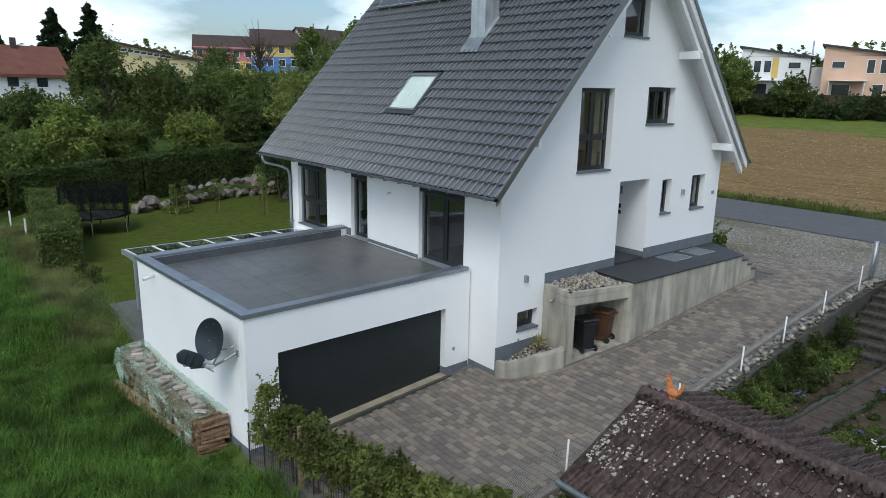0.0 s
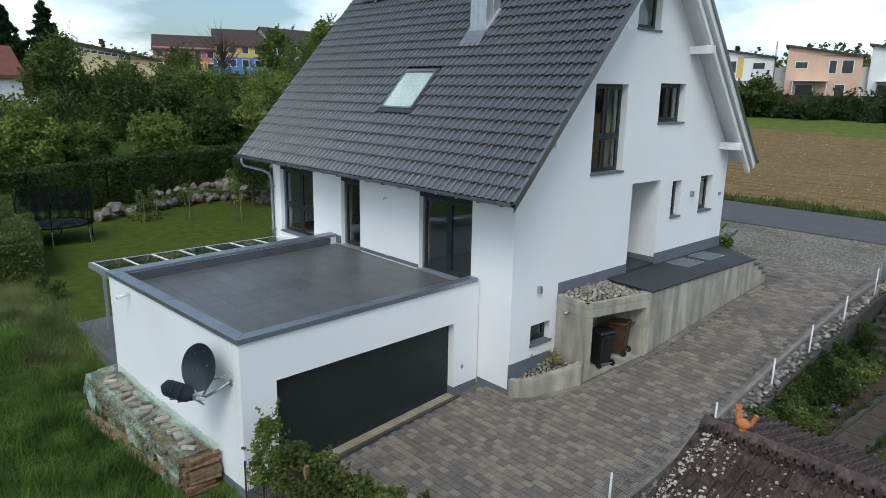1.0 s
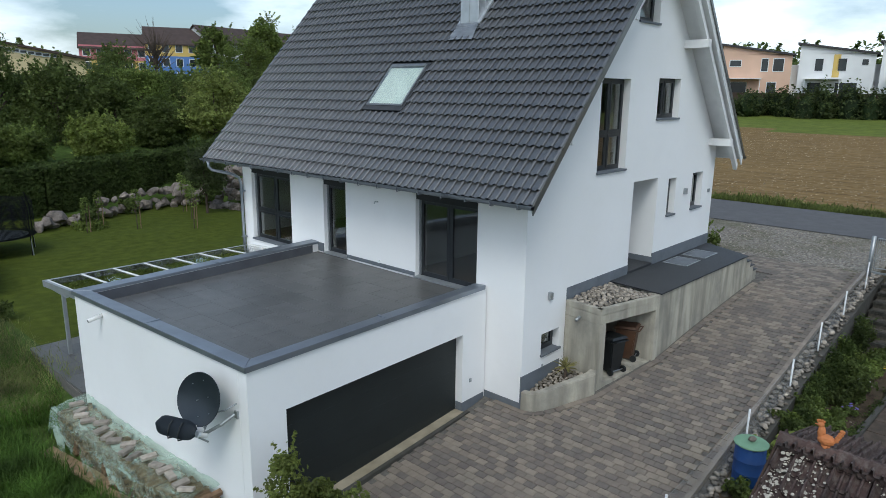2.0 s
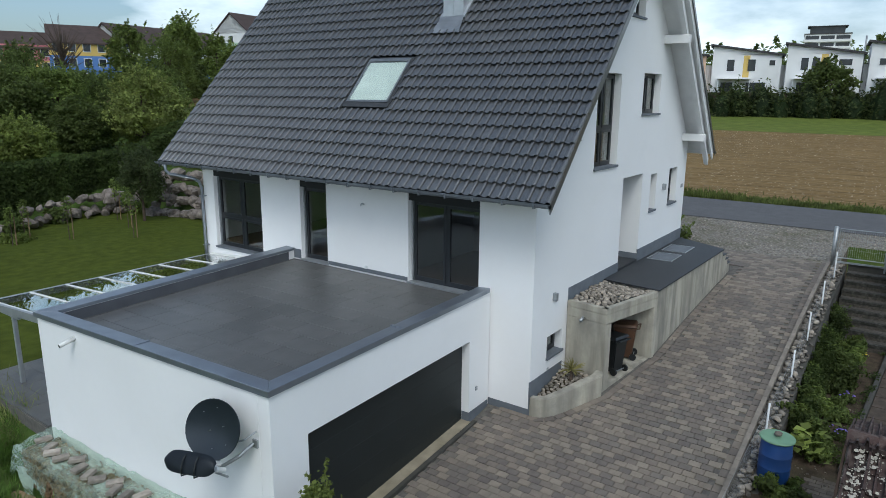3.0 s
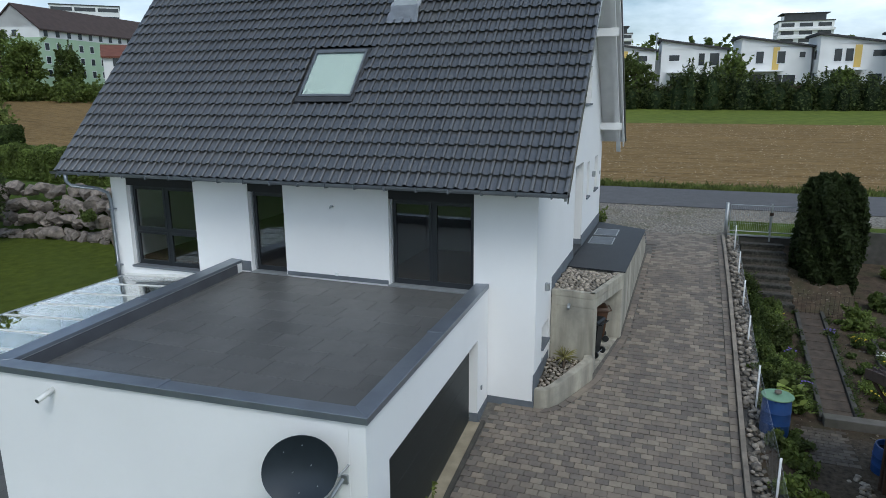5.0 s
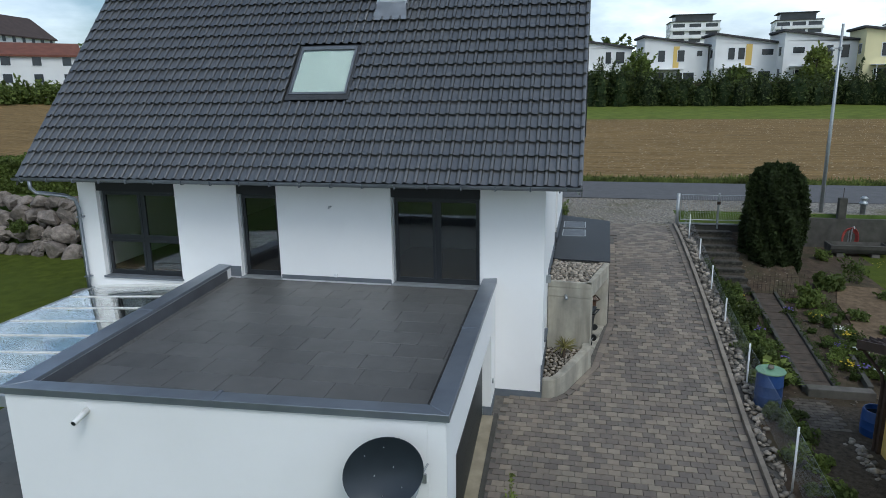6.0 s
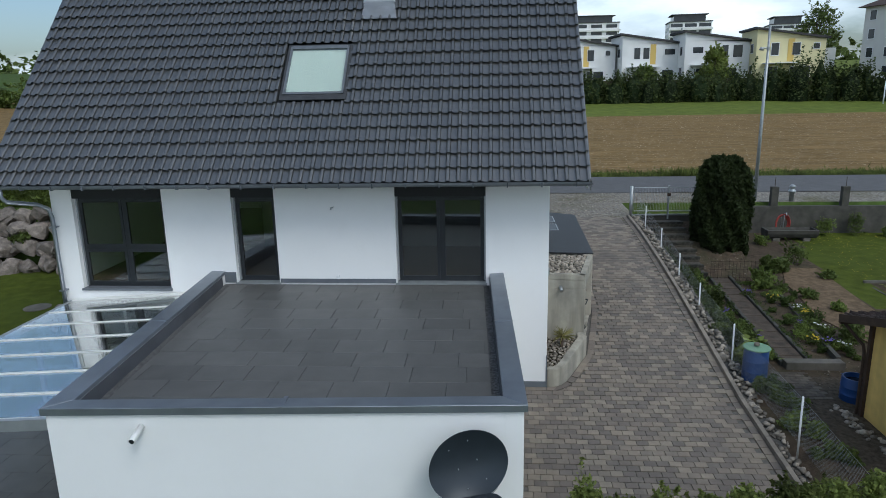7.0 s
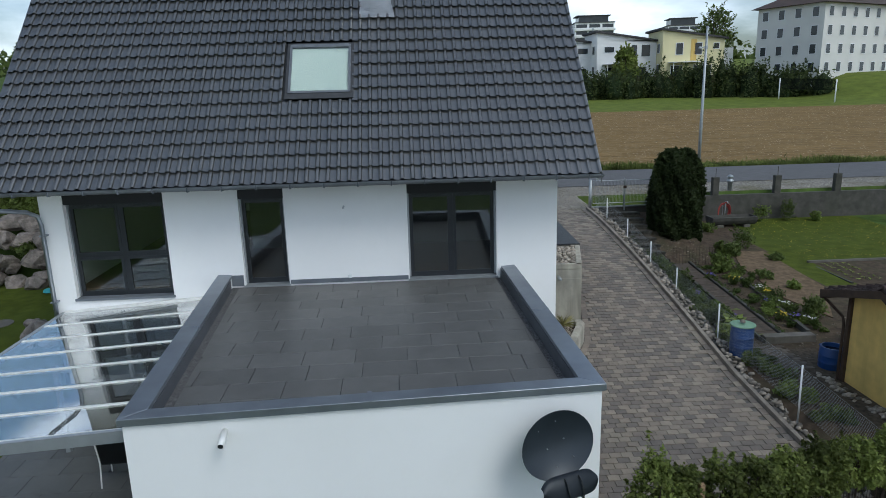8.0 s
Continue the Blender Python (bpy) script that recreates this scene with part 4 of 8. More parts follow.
bm = bmesh.new()
roof_box(bm, sk[0] + .055, sk[1] - .055, sk[2] + .06, sk[3] - .10, .066, .084)
part("pane", bm, PANE, skylight).visible_shadow = False
bm = bmesh.new()
roof_box(bm, sk[0] + .055, sk[1] - .055, sk[2] + .06, sk[3] - .10, -.01, .03)
part("blind", bm, BLIND, skylight)

# ---- chimney clad in sheet metal ----
chim = part("chimney", boxes((CHIM[0] + .25, CHIM[1], CHIM[2] + .03, CHIM[3] - .03, 9.9, 14.2), bevel=0.012), ZINC_BRIGHT, house, "chimney clad in bright standing-seam metal")
part("seam", boxes((CHIM[0] + .235, CHIM[0] + .25, 17.01, 17.03, 10.2, 14.2)), ZINC_BRIGHT, chim)
part("seam", boxes((15.5, 15.52, CHIM[2] + .012, CHIM[2] + .03, 10.4, 14.2)), ZINC_BRIGHT, chim)
bm = bmesh.new()
sb = (CHIM[0] - EAVE_W) * SLOPE
v = [on_roof(y, s, h) for y, s, h in ((CHIM[2] - .13, sb - .20, .075), (CHIM[3] + .06, sb - .20, .075), (CHIM[3] + .01, sb + .42, .085), (CHIM[2] - .03, sb + .42, .085))]
bm.faces.new([bm.verts.new(p) for p in v][::-1])
bmesh.ops.solidify(bm, geom=bm.faces[:], thickness=0.02)
part("flashing", bm, ZINC_BRIGHT, chim)
bm = bmesh.new()
roof_box(bm, CHIM[2] - .05, CHIM[2] + .03, sb + .38, sb + 1.3, .02, .075)
part("flashing", bm, ZINC_BRIGHT, chim)
bm = bmesh.new()
roof_box(bm, CHIM[3] - .03, CHIM[3] + .05, sb + .38, sb + 1.3, .02, .075)
part("flashing", bm, ZINC_BRIGHT, chim)

# ---- solar collector near the ridge ----
pv = thing("solar_panel", 15.5, 20, 10.5, "framed solar collector on the dark roof", "solar panel")
s0 = s_of(12.0)
for i in range(4):
    y0 = 18.70 + i * 1.52
    bm = bmesh.new()
    roof_box(bm, y0, y0 + 1.4, s0, s0 + 1.15, .10, .18)
    pan = part("collector", bm, ALU, pv)
    bm = bmesh.new()
    roof_box(bm, y0 + .04, y0 + 1.36, s0 + .04, s0 + 1.11, .175, .186)
    part("collector_glass", bm, PVM, pv)
bm = bmesh.new()
for y in (18.9, 20.6, 22.2, 23.8):
    roof_box(bm, y, y + .05, s0 - .1, s0 + 1.25, .03, .10)
part("mounting_rail", bm, ALU, pv)
hose = tube([on_roof(18.0, s0 - .35, .04), on_roof(18.2, s0 - .05, .16), on_roof(18.45, s0 - .15, .20), on_roof(18.72, s0 + .1, .15)], .03, 6)
part("cable", hose, BLACKP, pv)

# ---- the garage with its roof terrace ----
garage = thing("garage", 8.9, 17.2, 0.7, "white rendered flat-roofed garage with roof terrace", "garage")


def lerp2(a, b, t):
    return (a[0] + (b[0] - a[0]) * t, a[1] + (b[1] - a[1]) * t)


def along(a, b, d):
    L = math.hypot(b[0] - a[0], b[1] - a[1])
    return lerp2(a, b, d / L)


def inset_line(a, b, d):
    """The line a-b moved d to its left."""
    L = math.hypot(b[0] - a[0], b[1] - a[1])
    n = (-(b[1] - a[1]) / L * d, (b[0] - a[0]) / L * d)
    return (a[0] + n[0], a[1] + n[1]), (b[0] + n[0], b[1] + n[1])


def wall_on(a, b, z0, z1, holes, depth):
    """A wall whose outer face runs from a to b (outside on the right hand), with openings (along, along, z0, z1)."""
    L = math.hypot(b[0] - a[0], b[1] - a[1])
    d = ((b[0] - a[0]) / L, (b[1] - a[1]) / L)
    n = (-d[1], d[0])
    return wall_sheet(0, L, z0, z1, holes, lambda u, k, z: (a[0] + d[0] * u + n[0] * k, a[1] + d[1] * u + n[1] * k, z), depth)


W_TOP = CAP_Z - 0.06
GATE = (0.78, 5.88, 0.2, 3.02)
part("wall", wall_on(G_FR, G_BR, 0.2, W_TOP, [GATE], 0.26), STUCCO, garage)
part("wall", wall_on(G_FL, along(G_FR, G_FL, 0.262), 0.2, W_TOP, [], 0.26), STUCCO, garage)
part("wall", wall_on(G_BL, along(G_FL, G_BL, 0.262), 0.2, W_TOP, [], 0.26), STUCCO, garage)

# sheet-metal parapet caps, in two lengths a side, mitred at the corners
OV, CW = 0.05, 0.275


def cap(a, b, t0, t1, m0, m1, parent):
    """A cap along a-b (garage on the left hand); m0, m1: mitre at its ends."""
    L = math.hypot(b[0] - a[0], b[1] - a[1])
    d = ((b[0] - a[0]) / L, (b[1] - a[1]) / L)
    n = (-d[1], d[0])

    def at(u, k, z):
        return (a[0] + d[0] * u + n[0] * k, a[1] + d[1] * u + n[1] * k, z)

    u0, u1 = t0 * L, t1 * L
    o0, i0 = (u0 - OV, u0 + CW) if m0 else (u0, u0)
    o1, i1 = (u1 + OV, u1 - CW) if m1 else (u1, u1)
    bm = bmesh.new()
    sect = ((-OV, CAP_Z - .11), (-OV, CAP_Z), (CW, CAP_Z - .02), (CW, CAP_Z - .09))
    f = lambda k, o, i: o + (i - o) * (k + OV) / (CW + OV)
    A = [bm.verts.new(at(f(k, o0, i0), k, z)) for k, z in sect]
    B = [bm.verts.new(at(f(k, o1, i1), k, z)) for k, z in sect]
    bm.faces.new(A[::-1]), bm.faces.new(B)
    for i in range(4):
        bm.faces.new((A[i], A[(i + 1) % 4], B[(i + 1) % 4], B[i]))
    bmesh.ops.recalc_face_normals(bm, faces=bm.faces[:])
    bmesh.ops.bevel(bm, geom=bm.edges[:], offset=0.006, segments=1, affect="EDGES")
    part("parapet_cap", bm, ZINC, parent, "grey sheet-metal parapet cap")


for a, b, m0, m1 in ((G_FR, G_BR, True, False), (G_FL, G_FR, True, True), (G_BL, G_FL, False, True)):
    cap(a, b, 0.0, 0.497, m0, False, garage), cap(a, b, 0.5, 0.985 if not m1 else 1.0, False, m1, garage)
    part("cap_joint", boxes((-.03, .03, -OV - .004, CW + .004, CAP_Z - .10, CAP_Z + .003),
         m=Matrix.Translation((*lerp2(a, b, 0.4985), 0)) @ Matrix.Rotation(math.atan2(b[1] - a[1], b[0] - a[0]), 4, "Z")), ZINC, garage)
# inner faces of the parapet, their shade put into a darker colour
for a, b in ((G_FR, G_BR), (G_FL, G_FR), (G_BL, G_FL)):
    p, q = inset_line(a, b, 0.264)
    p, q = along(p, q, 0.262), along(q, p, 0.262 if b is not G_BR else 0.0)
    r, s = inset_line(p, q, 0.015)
    part("parapet_lining", prism([p, q, s, r], 3.7, CAP_Z - .1), LINING_SHADE, garage, "sheet-metal parapet lining, coloured darker for the shade")

# roof deck, grit strip and slabs
deck = [along(*inset_line(G_FR, G_BR, 0.26), 0.26), along(*inset_line(G_BR, G_FR, -0.26), 0.03), along(*inset_line(G_BL, G_FL, 0.26), 0.03), along(*inset_line(G_FL, G_FR, 0.26), 0.26)]
part("roof_deck", prism(deck, 3.45, 3.765), CHIPS, garage, "strip of dark grit round the terrace slabs")

TERR_Z = 3.80
terrace = thing("terrace", 8.9, 17.2, TERR_Z - .04, "dark grey slab paving on the garage roof", "terrace", kind="structure")


def slab_mesh(name, w, l, h, material, bevel=0.004):
    bm = boxes((-w / 2, w / 2, -l / 2, l / 2, -h, 0), bevel=bevel)
    return mesh_of(name, bm, material)


def inside(poly, x, y):
    c = False
    for (x0, y0), (x1, y1) in zip(poly, poly[1:] + poly[:1]):
        if (y0 > y) != (y1 > y) and x < (x1 - x0) * (y - y0) / (y1 - y0) + x0:
            c = not c
    return c


def clip_poly(poly, region):
    """The part of a convex polygon inside a convex region, both counter-clockwise."""
    out = list(poly)
    for a, b in zip(region, region[1:] + region[:1]):
        src, out = out, []
        side = lambda p: (b[0] - a[0]) * (p[1] - a[1]) - (b[1] - a[1]) * (p[0] - a[0])
        for p, q in zip(src, src[1:] + src[:1]):
            sp, sq = side(p), side(q)
            if sp >= 0:
                out.append(p)
            if (sp >= 0) != (sq >= 0):
                t = sp / (sp - sq)
                out.append((p[0] + (q[0] - p[0]) * t, p[1] + (q[1] - p[1]) * t))
        if not out:
            return []
    return out


def area(poly):
    return 0.5 * sum(p[0] * q[1] - q[0] * p[1] for p, q in zip(poly, poly[1:] + poly[:1]))


SLAB_ME = slab_mesh("slab", 0.5925, 0.8925, 0.035, SLAB)
paved = [along(*inset_line(G_FR, G_BR, 0.42), 0.30), along(*inset_line(G_BR, G_FR, -0.42), 0.12), along(*inset_line(G_BL, G_FL, 0.44), 0.12), along(*inset_line(G_FL, G_FR, 0.40), 0.62)]
paved[3] = along(*inset_line(G_BL, G_FL, 0.44), math.hypot(G_BL[0] - G_FL[0], G_BL[1] - G_FL[1]) - 0.30)
SR = Matrix.Rotation(radians(0.8), 4, "Z")
for r in range(13):
    for c in range(10):
        x = 12.30 - 0.3 - r * 0.6
        y = 20.9 - c * 0.9 - (0.45, 0.15, 0.75, 0.3)[r % 4]
        o = SR @ Vector((x - 12.3, y - 17.4, 0)) + Vector((12.3, 17.4, 0))
        quad = [tuple((SR @ Vector((dx, dy, 0)) + o)[:2]) for dx, dy in ((-.2962, -.4462), (.2962, -.4462), (.2962, .4462), (-.2962, .4462))]
        got = clip_poly(quad, paved)
        if not got or area(got) < 0.01:
            continue
        if area(got) > 0.99 * area(quad):
            piece("slab", SLAB_ME, terrace, Matrix.Translation((o.x, o.y, TERR_Z)) @ SR)
        else:
            part("slab", prism(got, TERR_Z - .035, TERR_Z - .001), SLAB, terrace)

# the sectional door, its reveal and threshold
gd = math.hypot(G_BR[0] - G_FR[0], G_BR[1] - G_FR[1])
GM = Matrix.Translation((*G_FR, 0)) @ Matrix.Rotation(math.atan2(G_BR[1] - G_FR[1], G_BR[0] - G_FR[0]), 4, "Z")
door = part("garage_door", boxes((GATE[0] + .01, GATE[1] - .01, .21, .25, .70, 3.01), m=GM), GATE_DARK, garage, "wide anthracite sectional garage door")
for i in range(5):
    part("door_section", boxes((GATE[0] + .012, GATE[1] - .012, .195, .212, .72 + i * .458, .72 + i * .458 + .456), m=GM, bevel=0.002), GATE_DARK, door)
def front_strip(u0, u1, d0, d1, dz):
    """A strip before the garage that climbs with the drive; u along the front, d inwards."""
    pts = [GM @ Vector((u, d, 0)) for u, d in ((u0, d0), (u1, d0), (u1, d1), (u0, d1))]
    return prism([(p.x, p.y) for p in pts], .3, [drive_z(p.x) + dz for p in pts])


part("threshold", front_strip(GATE[0] + .003, GATE[1] - .003, -.06, .40, .05), mat("sandy_concrete", (0.29, 0.25, 0.18), 0.9, vary=0.25, scale=3, bump=0.3, dirt=(0.2, 0.17, 0.1), dirt_amount=0.6), garage, "pale sandy concrete threshold")
part("drain_channel", front_strip(GATE[0] - .3, GATE[1] + .12, -.16, -.065, .040), DARKWALL, garage)
for spec in ((GATE[1], gd - .03, -.014, .10, .3, 1.27), (GATE[1] - .013, GATE[1] + .01, -.012, .19, .3, 1.27)):
    part("plinth", boxes(spec, m=GM), PLINTH, garage)
part("plinth", boxes((-.01, GATE[0], -.014, .10, .2, .86), m=GM), PLINTH, garage)
part("plinth", boxes((-.014, .05, .0, 6.68, .2, .86), m=Matrix.Translation((*G_FR, 0)) @ Matrix.Rotation(math.atan2(G_FL[1] - G_FR[1], G_FL[0] - G_FR[0]) - math.pi / 2, 4, "Z")), PLINTH, garage)
part("outdoor_socket", boxes((6.15, 6.22, -.03, .0, 1.72, 1.82), m=GM, bevel=.005), GALV, garage)
p = lerp2(G_FL, G_FR, 0.20)
smooth(part("spout", tube([(p[0] + .02, p[1], 3.80), (p[0] - .30, p[1] - .01, 3.73)], .045, 14), WHITE_ALU, garage, "pale plastic overflow spout"))
# the pipe is solid: a dark disc paints the shade of its hollow
part("spout_mouth", tube([(p[0] - .302, p[1] - .01, 3.7295), (p[0] - .27, p[1] - .01, 3.736)], .036, 14), FRAME, garage)

# ---- glass canopy over the garden terrace ----
canopy = thing("glass_canopy", 8.8, 21.6, 1.45, "white-ribbed glass canopy on grey aluminium posts", "canopy")
CY0, CY1 = 20.42, 24.58


def can_z(y):
    return 3.58 - 0.25 * (y - CY0) / (CY1 - CY0)


def canopy_y0(x):
    return np.interp(x, (5.29, 12.44), (20.36, 20.92)) + .055


RX = [5.99 + i * (12.36 - 5.99) / 7 for i in range(8)]
for x in RX:
    bm = bmesh.new()
    y0 = canopy_y0(x)
    v = []
    for y in (y0, CY1):
        z = can_z(y)
        v.append([bm.verts.new((x + dx, y, z + dz)) for dx, dz in ((-.026, -.035), (.026, -.035), (.026, .020), (-.026, .020))])
    bm.faces.new(v[0][::-1]), bm.faces.new(v[1])
    for i in range(4):
        bm.faces.new((v[0][i], v[0][(i + 1) % 4], v[1][(i + 1) % 4], v[1][i]))
    part("rib", bm, WHITE_ALU, canopy)
for xa, xb in zip(RX, RX[1:]):
    bm = bmesh.new()
    f = [bm.verts.new((x, y, can_z(y) + .004)) for x, y in ((xa + .025, canopy_y0(xa)), (xb - .025, canopy_y0(xb)), (xb - .025, CY1 - .02), (xa + .025, CY1 - .02))]
    bm.faces.new(f)
    bmesh.ops.solidify(bm, geom=bm.faces[:], thickness=0.012)
    part("pane", bm, ROOFGLASS, canopy).visible_shadow = False
part("edge_beam", boxes((5.95, 12.42, CY1, CY1 + .10, 3.16, 3.335), bevel=.006), ALU, canopy)
part("edge_beam", prism([(5.89, 20.44), (5.966, 20.44), (5.966, CY1 + .10), (5.89, CY1 + .10)], [3.43, 3.43, 3.16, 3.16], [3.615, 3.615, 3.335, 3.335]), ALU, canopy)
part("wall_rail", prism([(12.365, 20.95), (12.455, 20.95), (12.455, 24.58), (12.365, 24.58)], [3.46, 3.46, 3.20, 3.20], [3.61, 3.61, 3.36, 3.36]), WHITE_ALU, canopy)
for x in (5.93, 9.1, 12.3):
    part("post", boxes((x - .045, x + .045, 23.16, 23.25, 1.44, 3.36), bevel=.006), ALU, canopy)
    part("post_bracket", boxes((x - .03, x + .03, 22.9, CY1, 3.20, 3.28)), ALU, canopy)

# garden terrace under it
patio = thing("garden_terrace", 8.5, 22.3, 1.44, "dark grey slab terrace beside the lawn", "terrace", kind="structure")
part("bedding", prism([(5.2, 20.42), (12.40, 20.95), (12.40, 24.42), (5.3, 24.42)], 1.2, 1.50), JOINT, patio)
PAT_ME = slab_mesh("slab", 0.594, 0.894, 0.035, SLAB)
reg = [(5.2, 20.42), (12.40, 20.95), (12.40, 24.45), (5.3, 24.45)]
for r in range(13):
    for c in range(6):
        x, y = 5.55 + r * 0.6, 20.3 + c * 0.9 + (0, .45)[r % 2]
        quad = [(x - .297, y - .447), (x + .297, y - .447), (x + .297, y + .447), (x - .297, y + .447)]
        got = clip_poly(quad, reg)
        if got and area(got) > .01:
            if area(got) > .99 * area(quad):
                piece("slab", PAT_ME, patio, Matrix.Translation((x, y, 1.535)))
            else:
                part("slab", prism(got, 1.50, 1.534), SLAB, patio)

# a metal garden chair with a black sling seat
chair = thing("garden_chair", 8.05, 21.75, 1.535, "white metal garden chair with black sling", "chair", rz=95)
CM = chair.matrix_basis
for sx in (-.27, .27):
    part("leg", tube([CM @ Vector(p) for p in ((sx, -.26, 0), (sx, -.24, .42), (sx, -.22, .64))], .014, 8), WHITE_ALU, chair)
    part("leg", tube([CM @ Vector(p) for p in ((sx, .30, 0), (sx, .22, .42), (sx, .26, .64), (sx, .36, 1.0))], .014, 8), WHITE_ALU, chair)
    part("armrest", tube([CM @ Vector(p) for p in ((sx, -.24, .64), (sx, .0, .66), (sx, .26, .64))], .018, 8), WHITE_ALU, chair)
part("seat", boxes((-.25, .25, -.24, .22, .41, .43), m=CM), BLACKP, chair)
bm = bmesh.new()
v = [bm.verts.new(CM @ Vector(p)) for p in ((-.25, .22, .43), (.25, .22, .43), (.25, .36, 1.0), (-.25, .36, 1.0))]
bm.faces.new(v)
bmesh.ops.solidify(bm, geom=bm.faces[:], thickness=.012)
part("backrest", bm, BLACKP, chair)

# ---- entrance walkway, bin niche and planter along the gable ----
walkway = thing("entrance_walkway", 19, 12, 2.2, "raised anthracite walkway on a cast concrete wall", "walkway")
PZ = 3.57
# the supporting wall, in three castings, with the steps at its far end
SW = [(16.34, 11.24), (18.4, 11.18), (20.4, 11.12), (22.4, 11.07)]
for a, b in zip(SW, SW[1:]):
    part("wall_section", prism([(a[0] + .003, a[1]), (b[0] - .003, b[1]), (b[0] - .003, b[1] + .24), (a[0] + .003, a[1] + .24)], [drive_z(a[0]) - .4, drive_z(b[0]) - .4] * 2, PZ - .035, bevel=0.012), CONCRETE, walkway)
part("fill", prism([(16.6, 11.5), (22.4, 11.32), (23.3, 12.80), (16.6, 12.80)], 1.5, PZ - .04), CONCRETE, walkway)
part("deck", prism([(16.36, 11.20), (22.42, 11.04), (23.40, 12.79), (16.50, 12.79)], PZ - .034, PZ, bevel=0.006), SLATE, walkway, "anthracite walkway covering")
part("deck", prism([(17.545, 12.80), (19.065, 12.80), (19.065, 14.24), (17.545, 14.24)], PZ - .03, PZ + .060, bevel=0.004), SLATE, walkway)
part("fill", prism([(17.545, 13.20), (19.065, 13.20), (19.065, 14.24), (17.545, 14.24)], 3.3, PZ - .035), CONCRETE, walkway)
for i in range(3):
    x = 22.42 + i * 0.33
    z = PZ - (i + 1) * 0.20
    part("step", prism([(x, 11.07), (x + .34, 11.06), (x + .34, 12.75), (x, 12.75)], 2.3, z - .03, bevel=0.008), CONCRETE, walkway)
    part("tread", prism([(x, 11.04), (x + .36, 11.03), (x + .36, 12.77), (x, 12.77)], z - .028, z, bevel=0.004), SLATE, walkway)
for x in (19.6, 21.0):
    g = part("foot_grate", prism([(x, 11.95), (x + 1.0, 11.94), (x + 1.0, 12.62), (x, 12.64)], PZ + .001, PZ + .006), PLINTH, walkway, "flush foot grate in a pale frame")
    part("grate_frame", boxes((x - .03, x + 1.03, 11.90, 11.935, PZ, PZ + .016), (x - .03, x + 1.03, 12.635, 12.67, PZ, PZ + .016), (x - .03, x, 11.935, 12.635, PZ, PZ + .016), (x + 1.0, x + 1.03, 11.935, 12.635, PZ, PZ + .016)), GALV, g)

niche = thing("bin_niche", 15.2, 12.1, 1.5, "cast concrete bin niche with cobbles on top", "bin shelter")
NA, NB, NC, ND = (14.14, 11.72), (16.33, 11.22), (16.33, 12.80), (14.27, 12.80)


def slope_base(pts, d=0.4):
    return [drive_z(p[0]) - d for p in pts]


left = [NA, (14.36, 11.67), (14.41, 12.80), ND]
part("side_wall", prism(left, slope_base(left), 3.14, bevel=0.01), CONCRETE, niche)
right = [(16.20, 11.25), NB, NC, (16.20, 12.80)]
part("side_wall", prism(right, slope_base(right), 3.14, bevel=0.01), CONCRETE, niche)
part("back_wall", boxes((14.41, 16.20, 12.66, 12.80, 1.0, 3.14)), CONCRETE, niche)
bm = prism([NA, NB, NC, ND], 3.142, 3.38, bevel=0.01)
part("lid_slab", bm, CONCRETE, niche)
for a, b in ((NA, NB), (ND, NA)):
    p, q = inset_line(a, b, 0.15)
    part("rim", prism([a, b, q, p], 3.382, 3.53, bevel=0.012), CONCRETE, niche)
part("floor", prism([(14.38, 11.68), (16.19, 11.27), (16.19, 12.65), (14.41, 12.65)], 1.2, [1.56, 1.66, 1.66, 1.58]), CONCRETE, niche)
part("floor_step", prism([(15.44, 11.46), (16.19, 11.29), (16.19, 12.6), (15.44, 12.6)], 1.5, 1.74, bevel=0.015), CONCRETE, niche)
smooth(part("drain_pipe", tube([(14.3, 12.35, 3.2), (14.02, 12.33, 3.15)], .04, 10), GALV, niche))

planter = thing("planter", 13.3, 12.4, 1.1, "curved low concrete planter with cobbles and yucca", "planter")
outer_pts = [(12.44, 12.80), (12.455, 12.66), (12.50, 12.54), (12.58, 12.43), (12.72, 12.31), (12.95, 12.18), (13.95, 11.66), (14.13, 11.72)]
inner_pts = [(12.60, 12.80), (12.62, 12.71), (12.66, 12.63), (12.73, 12.55), (12.85, 12.47), (13.05, 12.36), (13.90, 11.90), (14.11, 11.90)]
bm = bmesh.new()
rows = []
for i, (o, n_) in enumerate(zip(outer_pts, inner_pts)):
    top = 1.62 + 0.34 * max(0, (o[0] - 12.5)) / 1.6
    rows.append([bm.verts.new(p) for p in ((*o, drive_z(o[0]) - .4), (*o, top), (*n_, top), (*n_, drive_z(o[0]) - .3))])
for a, b in zip(rows, rows[1:]):
    for i in range(4):
        bm.faces.new((a[i], a[(i + 1) % 4], b[(i + 1) % 4], b[i]))
bm.faces.new(rows[0]), bm.faces.new(rows[-1][::-1])
bmesh.ops.recalc_face_normals(bm, faces=bm.faces[:])
bmesh.ops.bevel(bm, geom=[e for e in bm.edges if len(e.link_faces) == 2 and e.calc_face_angle(0) > 1.0], offset=0.018, segments=2, affect="EDGES")
smooth(part("wall", bm, CONCRETE, planter)).data.set_sharp_from_angle(angle=radians(35))
part("soil", prism(inner_pts[::1] + [(14.1, 12.78)], 1.0, [1.46, 1.46, 1.46, 1.48, 1.5, 1.55, 1.75, 1.78, 1.78]), SOIL, planter)


